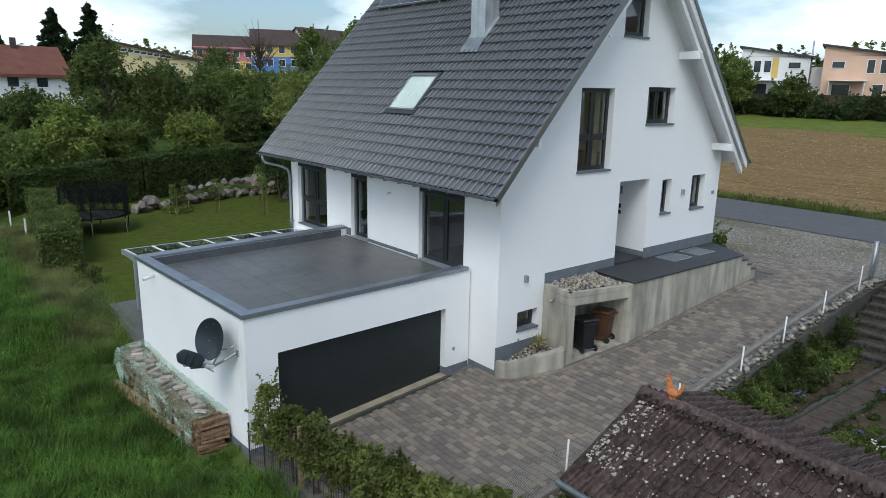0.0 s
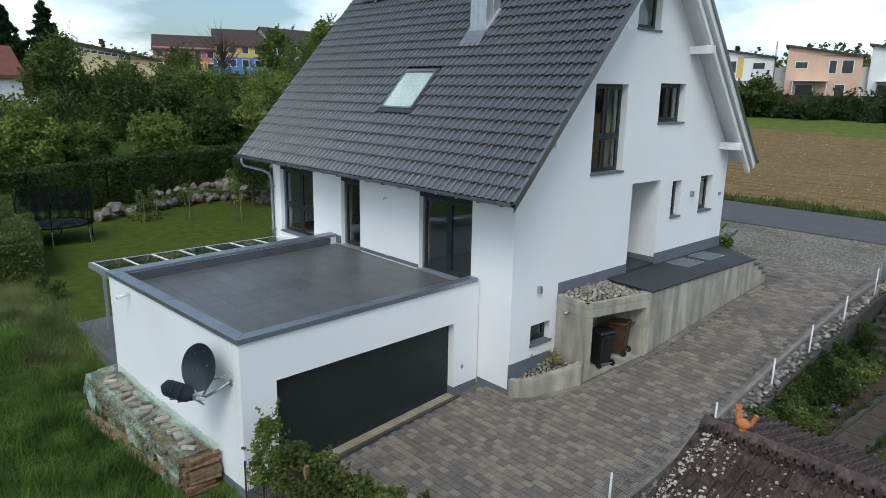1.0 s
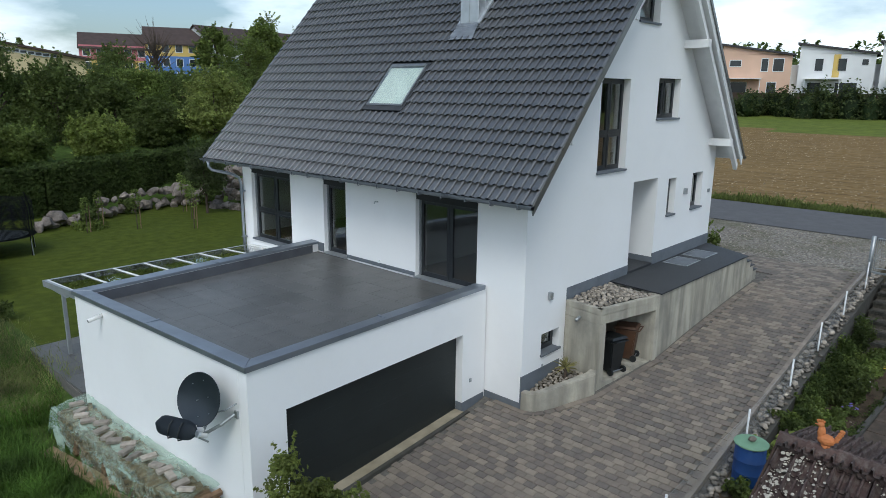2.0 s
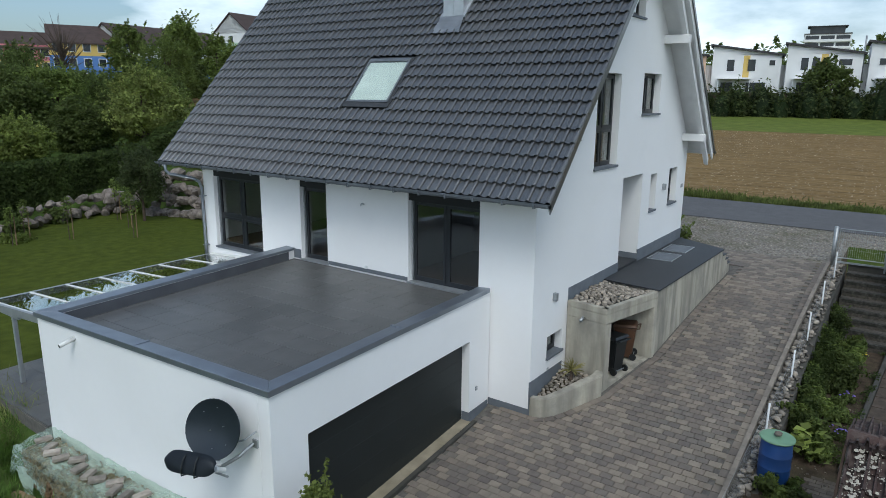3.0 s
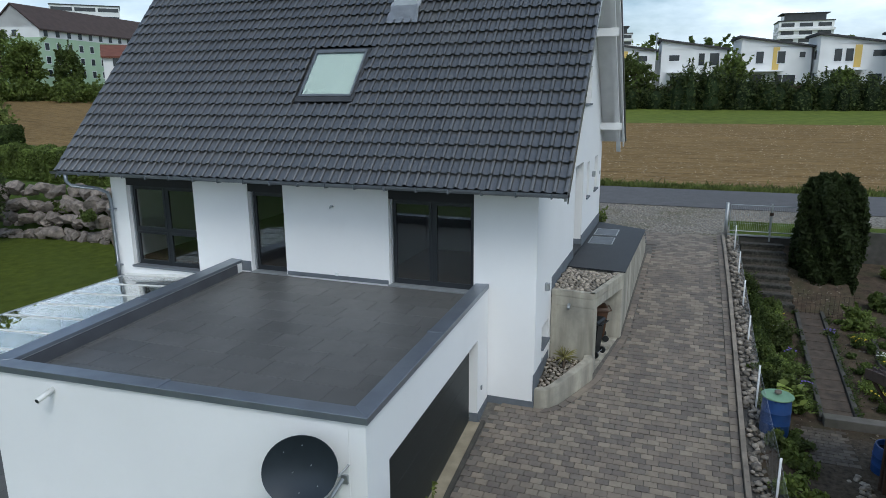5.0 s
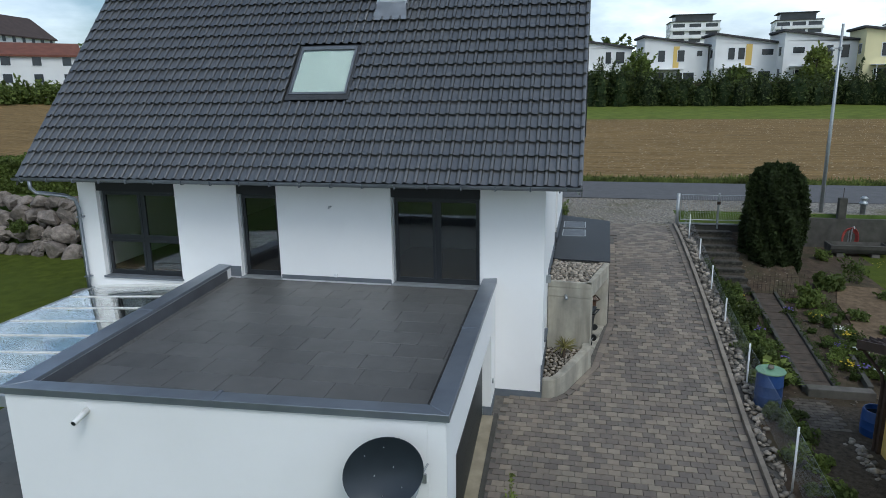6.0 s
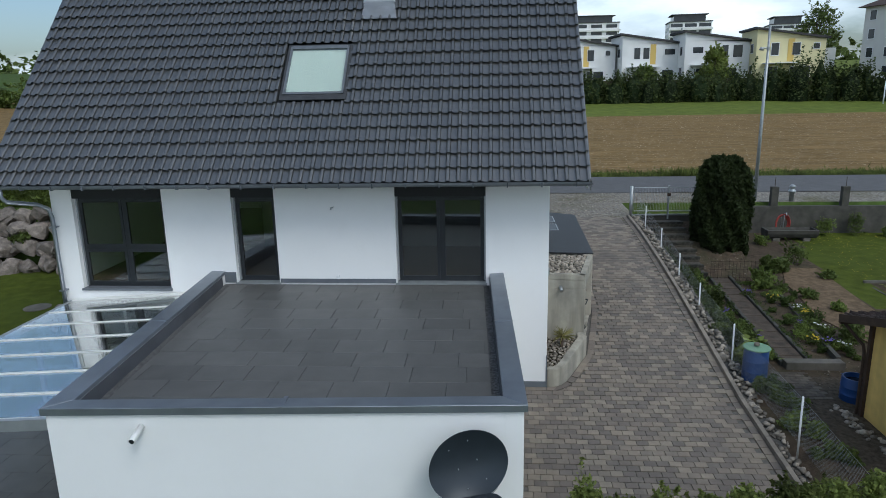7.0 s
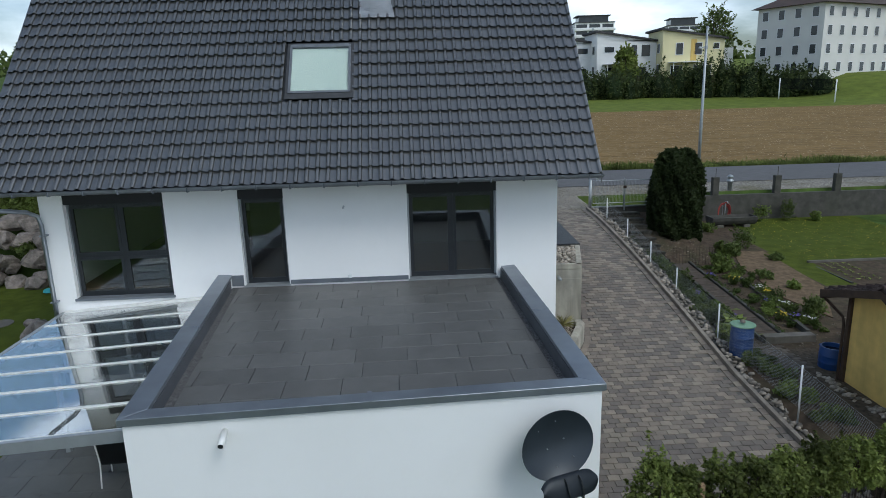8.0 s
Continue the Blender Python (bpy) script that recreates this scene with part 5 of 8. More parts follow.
def stone_meshes(name, material, count, flat=0.7, rough=0.12, sub=1, facets=0):
    """A few rounded stones to be used again and again, each about one metre across."""
    out = []
    rng = np.random.default_rng(len(name) * 7 + count)
    for i in range(count):
        bm = bmesh.new()
        bmesh.ops.create_icosphere(bm, subdivisions=sub, radius=0.5)
        off = Vector(rng.uniform(-50, 50, 3))
        sc = (1.0, rng.uniform(0.7, 0.95), rng.uniform(flat - .12, flat + .12))
        for v in bm.verts:
            v.co *= 1 + rough * 2.2 * noise.noise(v.co * 2.2 + off)
            v.co.x, v.co.y, v.co.z = v.co.x * sc[0], v.co.y * sc[1], v.co.z * sc[2]
        for _ in range(facets):
            d = Vector(rng.normal(size=3)).normalized()
            reach = rng.uniform(.22, .38)
            for v in bm.verts:
                v.co -= d * max(0.0, v.co.dot(d) - reach) * .92
        me = mesh_of(name, bm, material)
        me.polygons.foreach_set("use_smooth", [True] * len(me.polygons))
        out.append(me)
    return out


COBBLES = stone_meshes("cobble", COBBLE, 6, flat=.58, rough=.16)
rng = np.random.default_rng(5)


def rnd_pose(rng, x, y, z, s):
    return Matrix.Translation((x, y, z)) @ Euler((rng.uniform(-.4, .4), rng.uniform(-.4, .4), rng.uniform(0, 6.28))).to_matrix().to_4x4() @ Matrix.Scale(s, 4)


def scatter_stones(parent, poly, n, z, s0, s1, rng, dome=0.0):
    xs, ys = [p[0] for p in poly], [p[1] for p in poly]
    cx, cy = sum(xs) / len(xs), sum(ys) / len(ys)
    done, tries, placed = 0, 0, []
    while done < n and tries < n * 60:
        tries += 1
        x, y = rng.uniform(min(xs), max(xs)), rng.uniform(min(ys), max(ys))
        if not inside(poly, x, y):
            continue
        s = rng.uniform(s0, s1)
        if sum((x - a) ** 2 + (y - b) ** 2 < (0.40 * (s + c)) ** 2 for a, b, c in placed) > (tries > n * 25):
            continue
        placed.append((x, y, s))
        zz = z(x, y) if callable(z) else z
        zz += dome * max(0, 1 - math.hypot(x - cx, y - cy) / (0.5 * (max(xs) - min(xs))))
        piece("cobble", COBBLES[int(rng.integers(6))], parent, rnd_pose(rng, x, y, zz + s * .22, s))
        done += 1


part("gravel_bed", prism([(14.32, 11.85), (16.32, 11.4), (16.46, 12.78), (14.4, 12.78)], 3.382, 3.46), CHIPS, niche)
scatter_stones(niche, [(14.34, 11.87), (16.28, 11.44), (16.42, 12.74), (14.42, 12.76)], 300, 3.47, .10, .19, rng, .10)
scatter_stones(planter, [(12.68, 12.78), (12.78, 12.56), (13.08, 12.40), (13.9, 11.95), (14.1, 11.97), (14.12, 12.76)], 110, lambda x, y: 1.50 + .19 * max(0, x - 12.8), .09, .18, rng, .05)

# spiky yucca in the planter
yucca = thing("yucca", 13.66, 12.33, 1.75, "small yucca with yellowed spiky leaves", "plant")
rngp = np.random.default_rng(11)
part("stem", tube([(13.66, 12.33, 1.6), (13.67, 12.33, 2.0)], [.05, .035], 7), BARK, yucca)
bm = bmesh.new()
for i in range(70):
    a, e = rngp.uniform(0, 6.28), rngp.uniform(-.2, 1.35)
    L = rngp.uniform(.22, .42)
    d = Vector((math.cos(a) * math.cos(e), math.sin(a) * math.cos(e), math.sin(e)))
    s = d.cross(Vector((0, 0, 1))).normalized() * .012
    p = Vector((13.67, 12.33, 2.0))
    bm.faces.new([bm.verts.new(q) for q in (p - s, p + s, p + d * L * .6 + s * .8, p + d * L + Vector((0, 0, -.04)), p + d * L * .6 - s * .8)])
part("leaves", bm, mat("yucca_leaf", (0.22, 0.20, 0.07), 0.7, vary=0.4, scale=5, bump=0, island=0.4), yucca)


def wheelie_bin(x, y, z, rz, material, label, s=1.0):
    b = thing("waste_bin", x, y, z, label, "bin", "waste bins in the niche", rz=rz)
    M = b.matrix_basis @ Matrix.Scale(s, 4)
    bm = bmesh.new()
    lo = [bm.verts.new(M @ Vector(p)) for p in ((-.21, -.22, .04), (.21, -.22, .04), (.21, .22, .04), (-.21, .22, .04))]
    hi = [bm.verts.new(M @ Vector(p)) for p in ((-.27, -.31, .98), (.27, -.31, .98), (.27, .31, .98), (-.27, .31, .98))]
    bm.faces.new(lo[::-1]), bm.faces.new(hi)
    for i in range(4):
        bm.faces.new((lo[i], lo[(i + 1) % 4], hi[(i + 1) % 4], hi[i]))
    bmesh.ops.bevel(bm, geom=bm.edges[:], offset=.03 * s, segments=2, affect="EDGES")
    smooth(part("body", bm, material, b)).data.set_sharp_from_angle(angle=radians(40))
    part("rim", boxes((-.29, .29, -.34, .33, .955, .985), m=M, bevel=.008 * s), material, b)
    bm = bmesh.new()
    v = [bm.verts.new(M @ Vector(p)) for p in ((-.30, -.36, .99), (.30, -.36, .99), (.30, .33, 1.03), (-.30, .33, 1.03), (-.26, -.30, 1.05), (.26, -.30, 1.05), (.26, .28, 1.09), (-.26, .28, 1.09))]
    for f in ((3, 2, 1, 0), (4, 5, 6, 7), (0, 1, 5, 4), (1, 2, 6, 5), (2, 3, 7, 6), (3, 0, 4, 7)):
        bm.faces.new([v[i] for i in f])
    lid = part("lid", bm, material, b)
    part("handle", tube([M @ Vector(p) for p in ((-.24, .33, .98), (-.24, .41, 1.0), (.24, .41, 1.0), (.24, .33, .98))], .016, 8), material, lid)
    for sx in (-.25, .25):
        part("wheel", tube([M @ Vector((sx - .025, .27, .10)), M @ Vector((sx + .025, .27, .10))], .10 * s, 14), BLACKP, b)
    part("axle", tube([M @ Vector((-.25, .27, .10)), M @ Vector((.25, .27, .10))], .012, 6), GALV, b)
    return b


wheelie_bin(15.12, 11.90, 1.60, 165, BLACKP, "black wheeled waste bin inside the concrete niche", .92)
brown = wheelie_bin(15.90, 11.86, 1.74, 195, BROWNP, "brown wheeled waste bin inside the concrete niche", .88)
part("sticker", boxes((-.06, .06, -.292, -.285, .66, .86), m=brown.matrix_basis @ Matrix.Rotation(radians(-5), 4, "X")), TAG, brown)
bag = thing("refuse_bundle", 15.5, 12.42, 1.74, "bundle of pale refuse on the niche floor", "rubbish")
bm = bmesh.new()
bmesh.ops.create_icosphere(bm, subdivisions=3, radius=.2)
for v in bm.verts:
    v.co *= 1 + .5 * noise.noise(v.co * 6)
    v.co += Vector((15.5, 12.42, 1.92))
part("bundle", bm, COBBLE, bag)

# ---- the paved drive ----
drive = thing("driveway", 12, 10.5, .9, "mixed grey concrete block paving of the drive", "driveway", kind="structure")
PX, PY, GAP = 0.178, 0.25, 0.006
PAVER_LEN = (PY, PY * .985, PY * 1.015)


def paver_mesh(length):
    bm = boxes((-PX / 2 + GAP / 2, PX / 2 - GAP / 2, -length / 2 + GAP / 2, length / 2 - GAP / 2, -.05, 0))
    for v in bm.verts:
        if v.co.z > -.01:
            v.co.x *= .955
            v.co.y *= 1 - .007 / length
    return mesh_of("paver", bm, PAVER)


PAVER_MES = [paver_mesh(q) for q in PAVER_LEN]
rng = np.random.default_rng(21)


def drive_limit(x):
    """How far the paving reaches towards the house at x."""
    if x < 12.42:
        return float(np.interp(x, (G_FR[0], G_BR[0]), (G_FR[1], G_BR[1]))) - 0.18
    return float(np.interp(x, (12.42, 12.5, 12.62, 12.9, 13.95, 14.14, 16.3, 22.9, 24.0, 24.01, 27), (12.55, 12.42, 12.28, 12.08, 11.53, 11.53, 11.06, 10.86, 10.85, 12.9, 12.9)))


near_pavers, far_pavers = [], []
rows_x = 6.35
row = 0
while rows_x < 26.1:
    yy = KERB_Y + .19 - ((row % 2) * .5 + rng.uniform(-.06, .06)) * PY
    while yy < 14.0:
        kind_ = int(rng.integers(3))
        length = PAVER_LEN[kind_]
        yc = yy + length / 2
        if KERB_Y + .19 + length * .4 < yc < drive_limit(rows_x) - .06:
            tilt = math.atan((drive_z(rows_x + .1) - drive_z(rows_x - .1)) / .2)
            z = drive_z(rows_x) + .031 + rng.normal(scale=.0022)
            m = Matrix.Translation((rows_x + rng.normal(scale=.0015), yc, z)) @ Euler((rng.normal(scale=.006), -tilt + rng.normal(scale=.006), rng.normal(scale=.006))).to_matrix().to_4x4()
            (near_pavers if 8.3 < rows_x < 10.9 and 8.6 < yc < 13.4 and len(near_pavers) < 300 else far_pavers).append((kind_, m))
        yy += length
    rows_x += PX
    row += 1
# a soldier course along the planter, the niche and the walkway wall
edge_line = [(12.37, 12.66), (12.46, 12.42), (12.64, 12.24), (12.9, 12.07), (13.95, 11.55), (16.3, 11.10), (22.9, 10.89)]
for a, b in zip(edge_line, edge_line[1:]):
    L = math.hypot(b[0] - a[0], b[1] - a[1])
    n = max(1, round(L / PY))
    ang = math.atan2(b[1] - a[1], b[0] - a[0])
    for i in range(n):
        p = lerp2(a, b, (i + .5) / n)
        far_pavers.append((1, Matrix.Translation((p[0], p[1], drive_z(p[0]) + .038)) @ Matrix.Rotation(ang, 4, "Z") @ Matrix.Rotation(-math.atan((drive_z(p[0] + .1) - drive_z(p[0] - .1)) / .2), 4, "Y") @ Matrix.Rotation(math.pi / 2, 4, "Z")))

# kerb and drainage edge towards the garden
KX = spaced(((6.9, 26.1, .5),))
for a, b in zip(KX, KX[1:]):
    part("kerb_stone", prism([(a + .004, KERB_Y - .10), (b - .004, KERB_Y - .10), (b - .004, KERB_Y), (a + .004, KERB_Y)], [drive_z(a) - .5, drive_z(b) - .5, drive_z(b) - .5, drive_z(a) - .5], [drive_z(a) + .13, drive_z(b) + .13, drive_z(b) + .13, drive_z(a) + .13]), KERB, drive)
# one row of blocks laid lengthwise along the kerb
xx_ = 6.95
while xx_ < 26.0:
    sl_ = math.atan((drive_z(xx_ + .1) - drive_z(xx_ - .1)) / .2)
    far_pavers.append((1, Matrix.Translation((xx_ + PY / 2, KERB_Y + .098, drive_z(xx_ + PY / 2) + .032 + rng.normal(scale=.0015))) @ Matrix.Rotation(-sl_, 4, "Y") @ Matrix.Rotation(math.pi / 2, 4, "Z")))
    xx_ += PY
bm = bmesh.new()
rws = []
for x in KX:
    rws.append([bm.verts.new(p) for p in ((x, 7.80, .9), (x, 7.80, drive_z(x) - .02), (x, KERB_Y - .102, drive_z(x) + .0), (x, KERB_Y - .102, .6))])
for a, b in zip(rws, rws[1:]):
    for i in range(3):
        bm.faces.new((a[i], a[i + 1], b[i + 1], b[i]))
tagged(part("retaining_wall", bm, DARKWALL), "low retaining wall between drive and garden", "retaining wall", kind="structure")
strip = thing("cobble_strip", 16, 8.0, 1.4, "strip of river cobbles along the fence", "cobbles", kind="structure")
rng = np.random.default_rng(31)
for i in range(290):
    x = 7.0 + 19.0 * (i + rng.uniform(0, .9)) / 290
    s = rng.uniform(.10, .21)
    y = 8.07 + rng.uniform(-.16, .14)
    piece("cobble", COBBLES[int(rng.integers(6))], strip, rnd_pose(rng, x, y, drive_z(x) + .02 + s * .25, s))
rng = np.random.default_rng(32)
small = [rnd_pose(rng, x, 8.05 + rng.uniform(-.2, .2), drive_z(x) + .02, rng.uniform(.08, .16)) for x in np.linspace(6.9, 26.1, 420)]
joined("pebbles", COBBLES[0], small, strip)

# ---- wire-mesh fence on white posts ----
fence = thing("mesh_fence", 16, 7.98, 1.3, "low wire-mesh fence on white posts", "fence")
POSTS = [(9.82, 1.20), (13.74, 1.30), (16.68, 1.52), (19.0, 1.85), (21.52, 2.15), (24.2, 2.52)]
FENCE_Y = 7.99
for x, z in POSTS:
    smooth(part("post", tube([(x - .02, FENCE_Y, z - .3), (x + .02, FENCE_Y, z + 1.06)], .021, 10), WHITEP, fence))
ext = [(6.9, 1.05)] + POSTS + [(25.9, 2.75)]


def wire_web(a, b, h, cell):
    """Diamond wire between two posts, as thin flat bars."""
    L = math.hypot(b[0] - a[0], 0)
    n = int(L / cell)
    out = []
    w = .0028
    for s in (1, -1):
        for i in range(-int(h / cell) - 1, n + int(h / cell) + 1):
            u0, u1, v0, v1 = i * cell, i * cell + s * h, 0.0, h
            if s < 0:
                u0, u1 = i * cell, i * cell - h
            lo, hi = min(u0, u1), max(u0, u1)
            t0, t1 = 0.0, 1.0
            du = u1 - u0
            for lim, sign in ((0.0, 1), (L, -1)):
                ts = (lim - u0) / du
                if sign * du > 0:
                    t0 = max(t0, ts)
                else:
                    t1 = min(t1, ts)
            if t1 - t0 < .02:
                continue
            P = []
            for t in (t0, t1):
                u, v = u0 + du * t, h * t
                P.append((a[0] + u, FENCE_Y, a[1] + (b[1] - a[1]) * u / L + .05 + v))
            out.append([(P[0][0] - w, P[0][1], P[0][2] + w), (P[0][0] + w, P[0][1], P[0][2] - w), (P[1][0] + w, P[1][1], P[1][2] - w), (P[1][0] - w, P[1][1], P[1][2] + w)])
    return out


for a, b in zip(ext, ext[1:]):
    ob = part_mesh("wire_mesh", quads("wire_mesh", np.array(wire_web(a, b, .92, .065)), WIRE), None, fence)
    part("tension_wire", tube([(a[0], FENCE_Y, a[1] + 1.0), (b[0], FENCE_Y, b[1] + 1.0)], .003, 4), GALV, fence)

# ---- satellite dish on the garage ----
dish = thing("satellite_dish", 5.58, 14.3, 3.1, "dark grey toroidal satellite dish on a wall arm", "satellite dish")
# its own axes: y is the way it looks
DM = Matrix(((-0.19, -0.982, 0.0, 5.16), (0.982, -0.19, 0.0, 14.42), (0.0, 0.0, 1.0, 3.42), (0, 0, 0, 1)))
TILT = Matrix.Rotation(radians(14), 4, "X") @ Matrix.Rotation(radians(24), 4, "Y")


def dish_sheet(w, h, bulge, n=20, thick=0.012, m=None):
    bm = bmesh.new()
    rings = [[bm.verts.new((0, bulge, 0))]]
    for r in range(1, 7):
        f = r / 6
        ring = []
        for k in range(n * 2):
            a = math.pi * k / n
            x, z = w / 2 * f * math.cos(a), h / 2 * f * math.sin(a)
            ring.append(bm.verts.new((x, bulge * (1 - f * f), z)))
        rings.append(ring)
    N = n * 2
    for k in range(N):
        bm.faces.new((rings[0][0], rings[1][k], rings[1][(k + 1) % N]))
    for a, b in zip(rings[1:], rings[2:]):
        for k in range(N):
            bm.faces.new((a[k], b[k], b[(k + 1) % N], a[(k + 1) % N]))
    bmesh.ops.recalc_face_normals(bm, faces=bm.faces[:])
    bmesh.ops.solidify(bm, geom=bm.faces[:], thickness=thick)
    bm.transform(m)
    return bm


smooth(part("reflector", dish_sheet(1.10, .94, -.13, m=DM @ TILT), DISHM, dish, "dark grey oval reflector")).data.set_sharp_from_angle(angle=radians(50))
bm = bmesh.new()
for x, z in ((-.14, .3), (.14, .3), (-.14, 0), (.14, 0), (-.14, -.28), (.14, -.28)):
    tube([DM @ TILT @ Vector((x, -.115 + .10 * (x * x + z * z) / .3, z)), DM @ TILT @ Vector((x, .02 - .10 + .10 * (x * x + z * z) / .3, z))], .008, 6, bm)
part("bolts", bm, GALV, dish)
# the narrow sub-reflector in front and below
SUBM = DM @ Matrix.Translation((.02, .48, -.32)) @ Matrix.Rotation(radians(9), 4, "Z") @ Matrix.Rotation(radians(32), 4, "X")
bm = bmesh.new()
n = 24
rows = []
for i in range(n + 1):
    u = -.5 + i / n
    hw = .165 * max(.12, 1 - (abs(u) * 2) ** 5) ** .5
    rows.append([bm.verts.new((u * .86, -.03 * u * u * 4 + .035 * (1 - (v * v)), v * hw)) for v in (-1, -.5, 0, .5, 1)])
for a, b in zip(rows, rows[1:]):
    for k in range(4):
        bm.faces.new((a[k], b[k], b[k + 1], a[k + 1]))
bmesh.ops.solidify(bm, geom=bm.faces[:], thickness=.012)
bm.transform(SUBM)
smooth(part("sub_reflector", bm, DISHM, dish, "narrow dark secondary reflector")).data.set_sharp_from_angle(angle=radians(50))
for x in (.08, -.14):
    part("strut", tube([SUBM @ Vector((x, .03, .10)), SUBM @ Vector((x, .065, .03)), SUBM @ Vector((x, .05, -.10)), SUBM @ Vector((x, .0, -.19)), DM @ Vector((x * .7, .20, -.58))], .012, 8), BLACKP, dish)
part("feed_rail", tube([DM @ Vector((-.46, .22, -.56)), DM @ Vector((-.08, .16, -.60)), DM @ Vector((.24, .20, -.56))], .018, 8), GALV, dish)
for i, x in enumerate((-.30, -.21, -.12, -.03, .06, .15)):
    p = DM @ Vector((x, .12, -.54 + .07 * (i % 2)))
    q = DM @ Vector((x, .27, -.46 + .07 * (i % 2)))
    unit = part("feed_head", tube([p, q], .042, 10), WHITE_ALU, dish, "pale feed head")
    part("feed_cap", tube([q, q + (q - p) * .3], .050, 10), WHITEP, unit)
part("mast_arm", tube([(5.60, 14.02, 3.12), (5.35, 14.06, 3.0), (5.20, 14.25, 2.85), (5.12, 14.40, 2.78)], .03, 10), GALV, dish)
part("mast_arm", tube([(5.60, 13.92, 3.36), (5.40, 13.98, 3.28), (5.28, 14.2, 3.2)], .016, 8), GALV, dish)
part("wall_plate", boxes((5.61, 5.65, 13.95, 14.06, 3.04, 3.18), bevel=.004), GALV, dish)
part("support", tube([DM @ Vector((0, -.22, -.10)), DM @ Vector((0, -.24, -.40)), DM @ Vector((0, -.05, -.62)), DM @ Vector((0, .18, -.60))], .025, 8), GALV, dish)

# ---- firewood stack under clear film, weighted with bricks ----
def stack_line(t):
    """Middle of the stack, from its end near the drive (0) to the far end (1)."""
    a, b = lerp2(G_FR, G_FL, 0.15), lerp2(G_FR, G_FL, 0.97)
    p = lerp2(a, b, t)
    return p[0] - .44, p[1]


stack = thing("firewood_stack", 4.9, 17, .6, "split firewood stacked against the white wall", "firewood")
rng = np.random.default_rng(8)
log_specs = []
for i in range(42):
    t = (i + .5) / 42
    cx, cy = stack_line(t)
    for lvl in range(7):
        for side in (0,):
            r = rng.uniform(.055, .085)
            z = .50 + 0.75 * step(18, 26, cy) + lvl * .128 + rng.normal(scale=.01)
            log_specs.append((cx, cy + rng.normal(scale=.02), z, r))


def log_mesh(i):
    r = np.random.default_rng(i)
    bm = bmesh.new()
    k = 5
    ring = [(math.cos(6.28 * j / k + r.uniform(-.3, .3)) * r.uniform(.8, 1.1), math.sin(6.28 * j / k + r.uniform(-.3, .3)) * r.uniform(.8, 1.1)) for j in range(k)]
    a = [bm.verts.new((-.30, u, v)) for u, v in ring]
    b = [bm.verts.new((.34, u, v)) for u, v in ring]
    bm.faces.new(a[::-1]), bm.faces.new(b)
    for j in range(k):
        bm.faces.new((a[j], a[(j + 1) % k], b[(j + 1) % k], b[j]))
    bmesh.ops.recalc_face_normals(bm, faces=bm.faces[:])
    return mesh_of("log", bm, LOGEND)


LOGS = [log_mesh(i) for i in range(6)]
order = sorted(range(len(log_specs)), key=lambda i: log_specs[i][1])
for i in order[:300]:
    x, y, z, r = log_specs[i]
    m = Matrix.Translation((x + rng.uniform(-.05, .05), y, z)) @ Euler((rng.uniform(0, 6.28), 0, rng.normal(scale=.05))).to_matrix().to_4x4() @ Matrix.Diagonal((rng.uniform(.9, 1.1), r, r, 1))
    piece("log", LOGS[int(rng.integers(6))], stack, m)
# crossed logs closing the end near the drive
e0 = stack_line(0.0)
for i in range(8):
    m = Matrix.Translation((e0[0] + rng.uniform(-.08, .08), e0[1] - .06 + rng.uniform(-.02, .02), .52 + i * .118)) @ Euler((rng.uniform(0, 6.28), 0, rng.normal(scale=.08))).to_matrix().to_4x4() @ Matrix.Diagonal((1.0, .07, .06, 1))
    piece("log", LOGS[i % 6], stack, m)

film = thing("plastic_sheet", 4.9, 17, 1.7, "clear greenish plastic sheet draped over the firewood", "plastic sheet")
bm = bmesh.new()
NU, NV = 120, 30
grid = []
for i in range(NU + 1):
    t = i / NU * 1.0 + .01
    cx, cy = stack_line(t)
    top = 1.44 + 0.75 * step(18, 26, cy) * .9
    row = []
    for j in range(NV + 1):
        v = j / NV
        if v < .58:
            x, z = cx + .44 - v / .58 * .84, top + .05 * math.sin(t * 40) * .4 - .10 * v
        else:
            w = (v - .58) / .42
            x, z = cx - .40 - .10 * w, top - .10 - w * (.50 + .25 * math.sin(t * 23) + .20 * math.sin(t * 57 + 1))
        wr = .05 * noise.noise((x * 3, cy * 3, z * 3)) + .055 * (.4 - abs(noise.noise((x * 5, cy * 4, z * 5)))) + .02 * noise.noise((x * 13, cy * 13, z * 13))
        row.append(bm.verts.new((x - abs(wr) * .6, cy + wr * .6, z + wr)))
    grid.append(row)
for a, b in zip(grid, grid[1:]):
    for j in range(NV):
        bm.faces.new((a[j], a[j + 1], b[j + 1], b[j]))
part("sheet", bm, FILM, film)
rng = np.random.default_rng(14)
BRICKW = mat("pale_stone_block", (0.29, 0.255, 0.215), 0.9, vary=0.25, scale=8, bump=0.4, per_object=0.4)
for i in range(17):
    t = .05 + .90 * i / 16 + rng.normal(scale=.01)
    cx, cy = stack_line(t)
    top = 1.40 + 0.75 * step(18, 26, cy) * .9
    M_ = Matrix.Translation((cx - .05 + rng.uniform(-.10, .10), cy, top + .075)) @ Matrix.Rotation(rng.normal(scale=.55), 4, "Z") @ Matrix.Rotation(rng.normal(scale=.10), 4, "X")
    bb = boxes((-.15, .15, -.075, .075, -.035, .035), m=M_, bevel=.008)
    tagged(part("weight_brick", bb, BRICKW), "pale stone block weighing down the sheet", "brick", "stone blocks on the sheet")
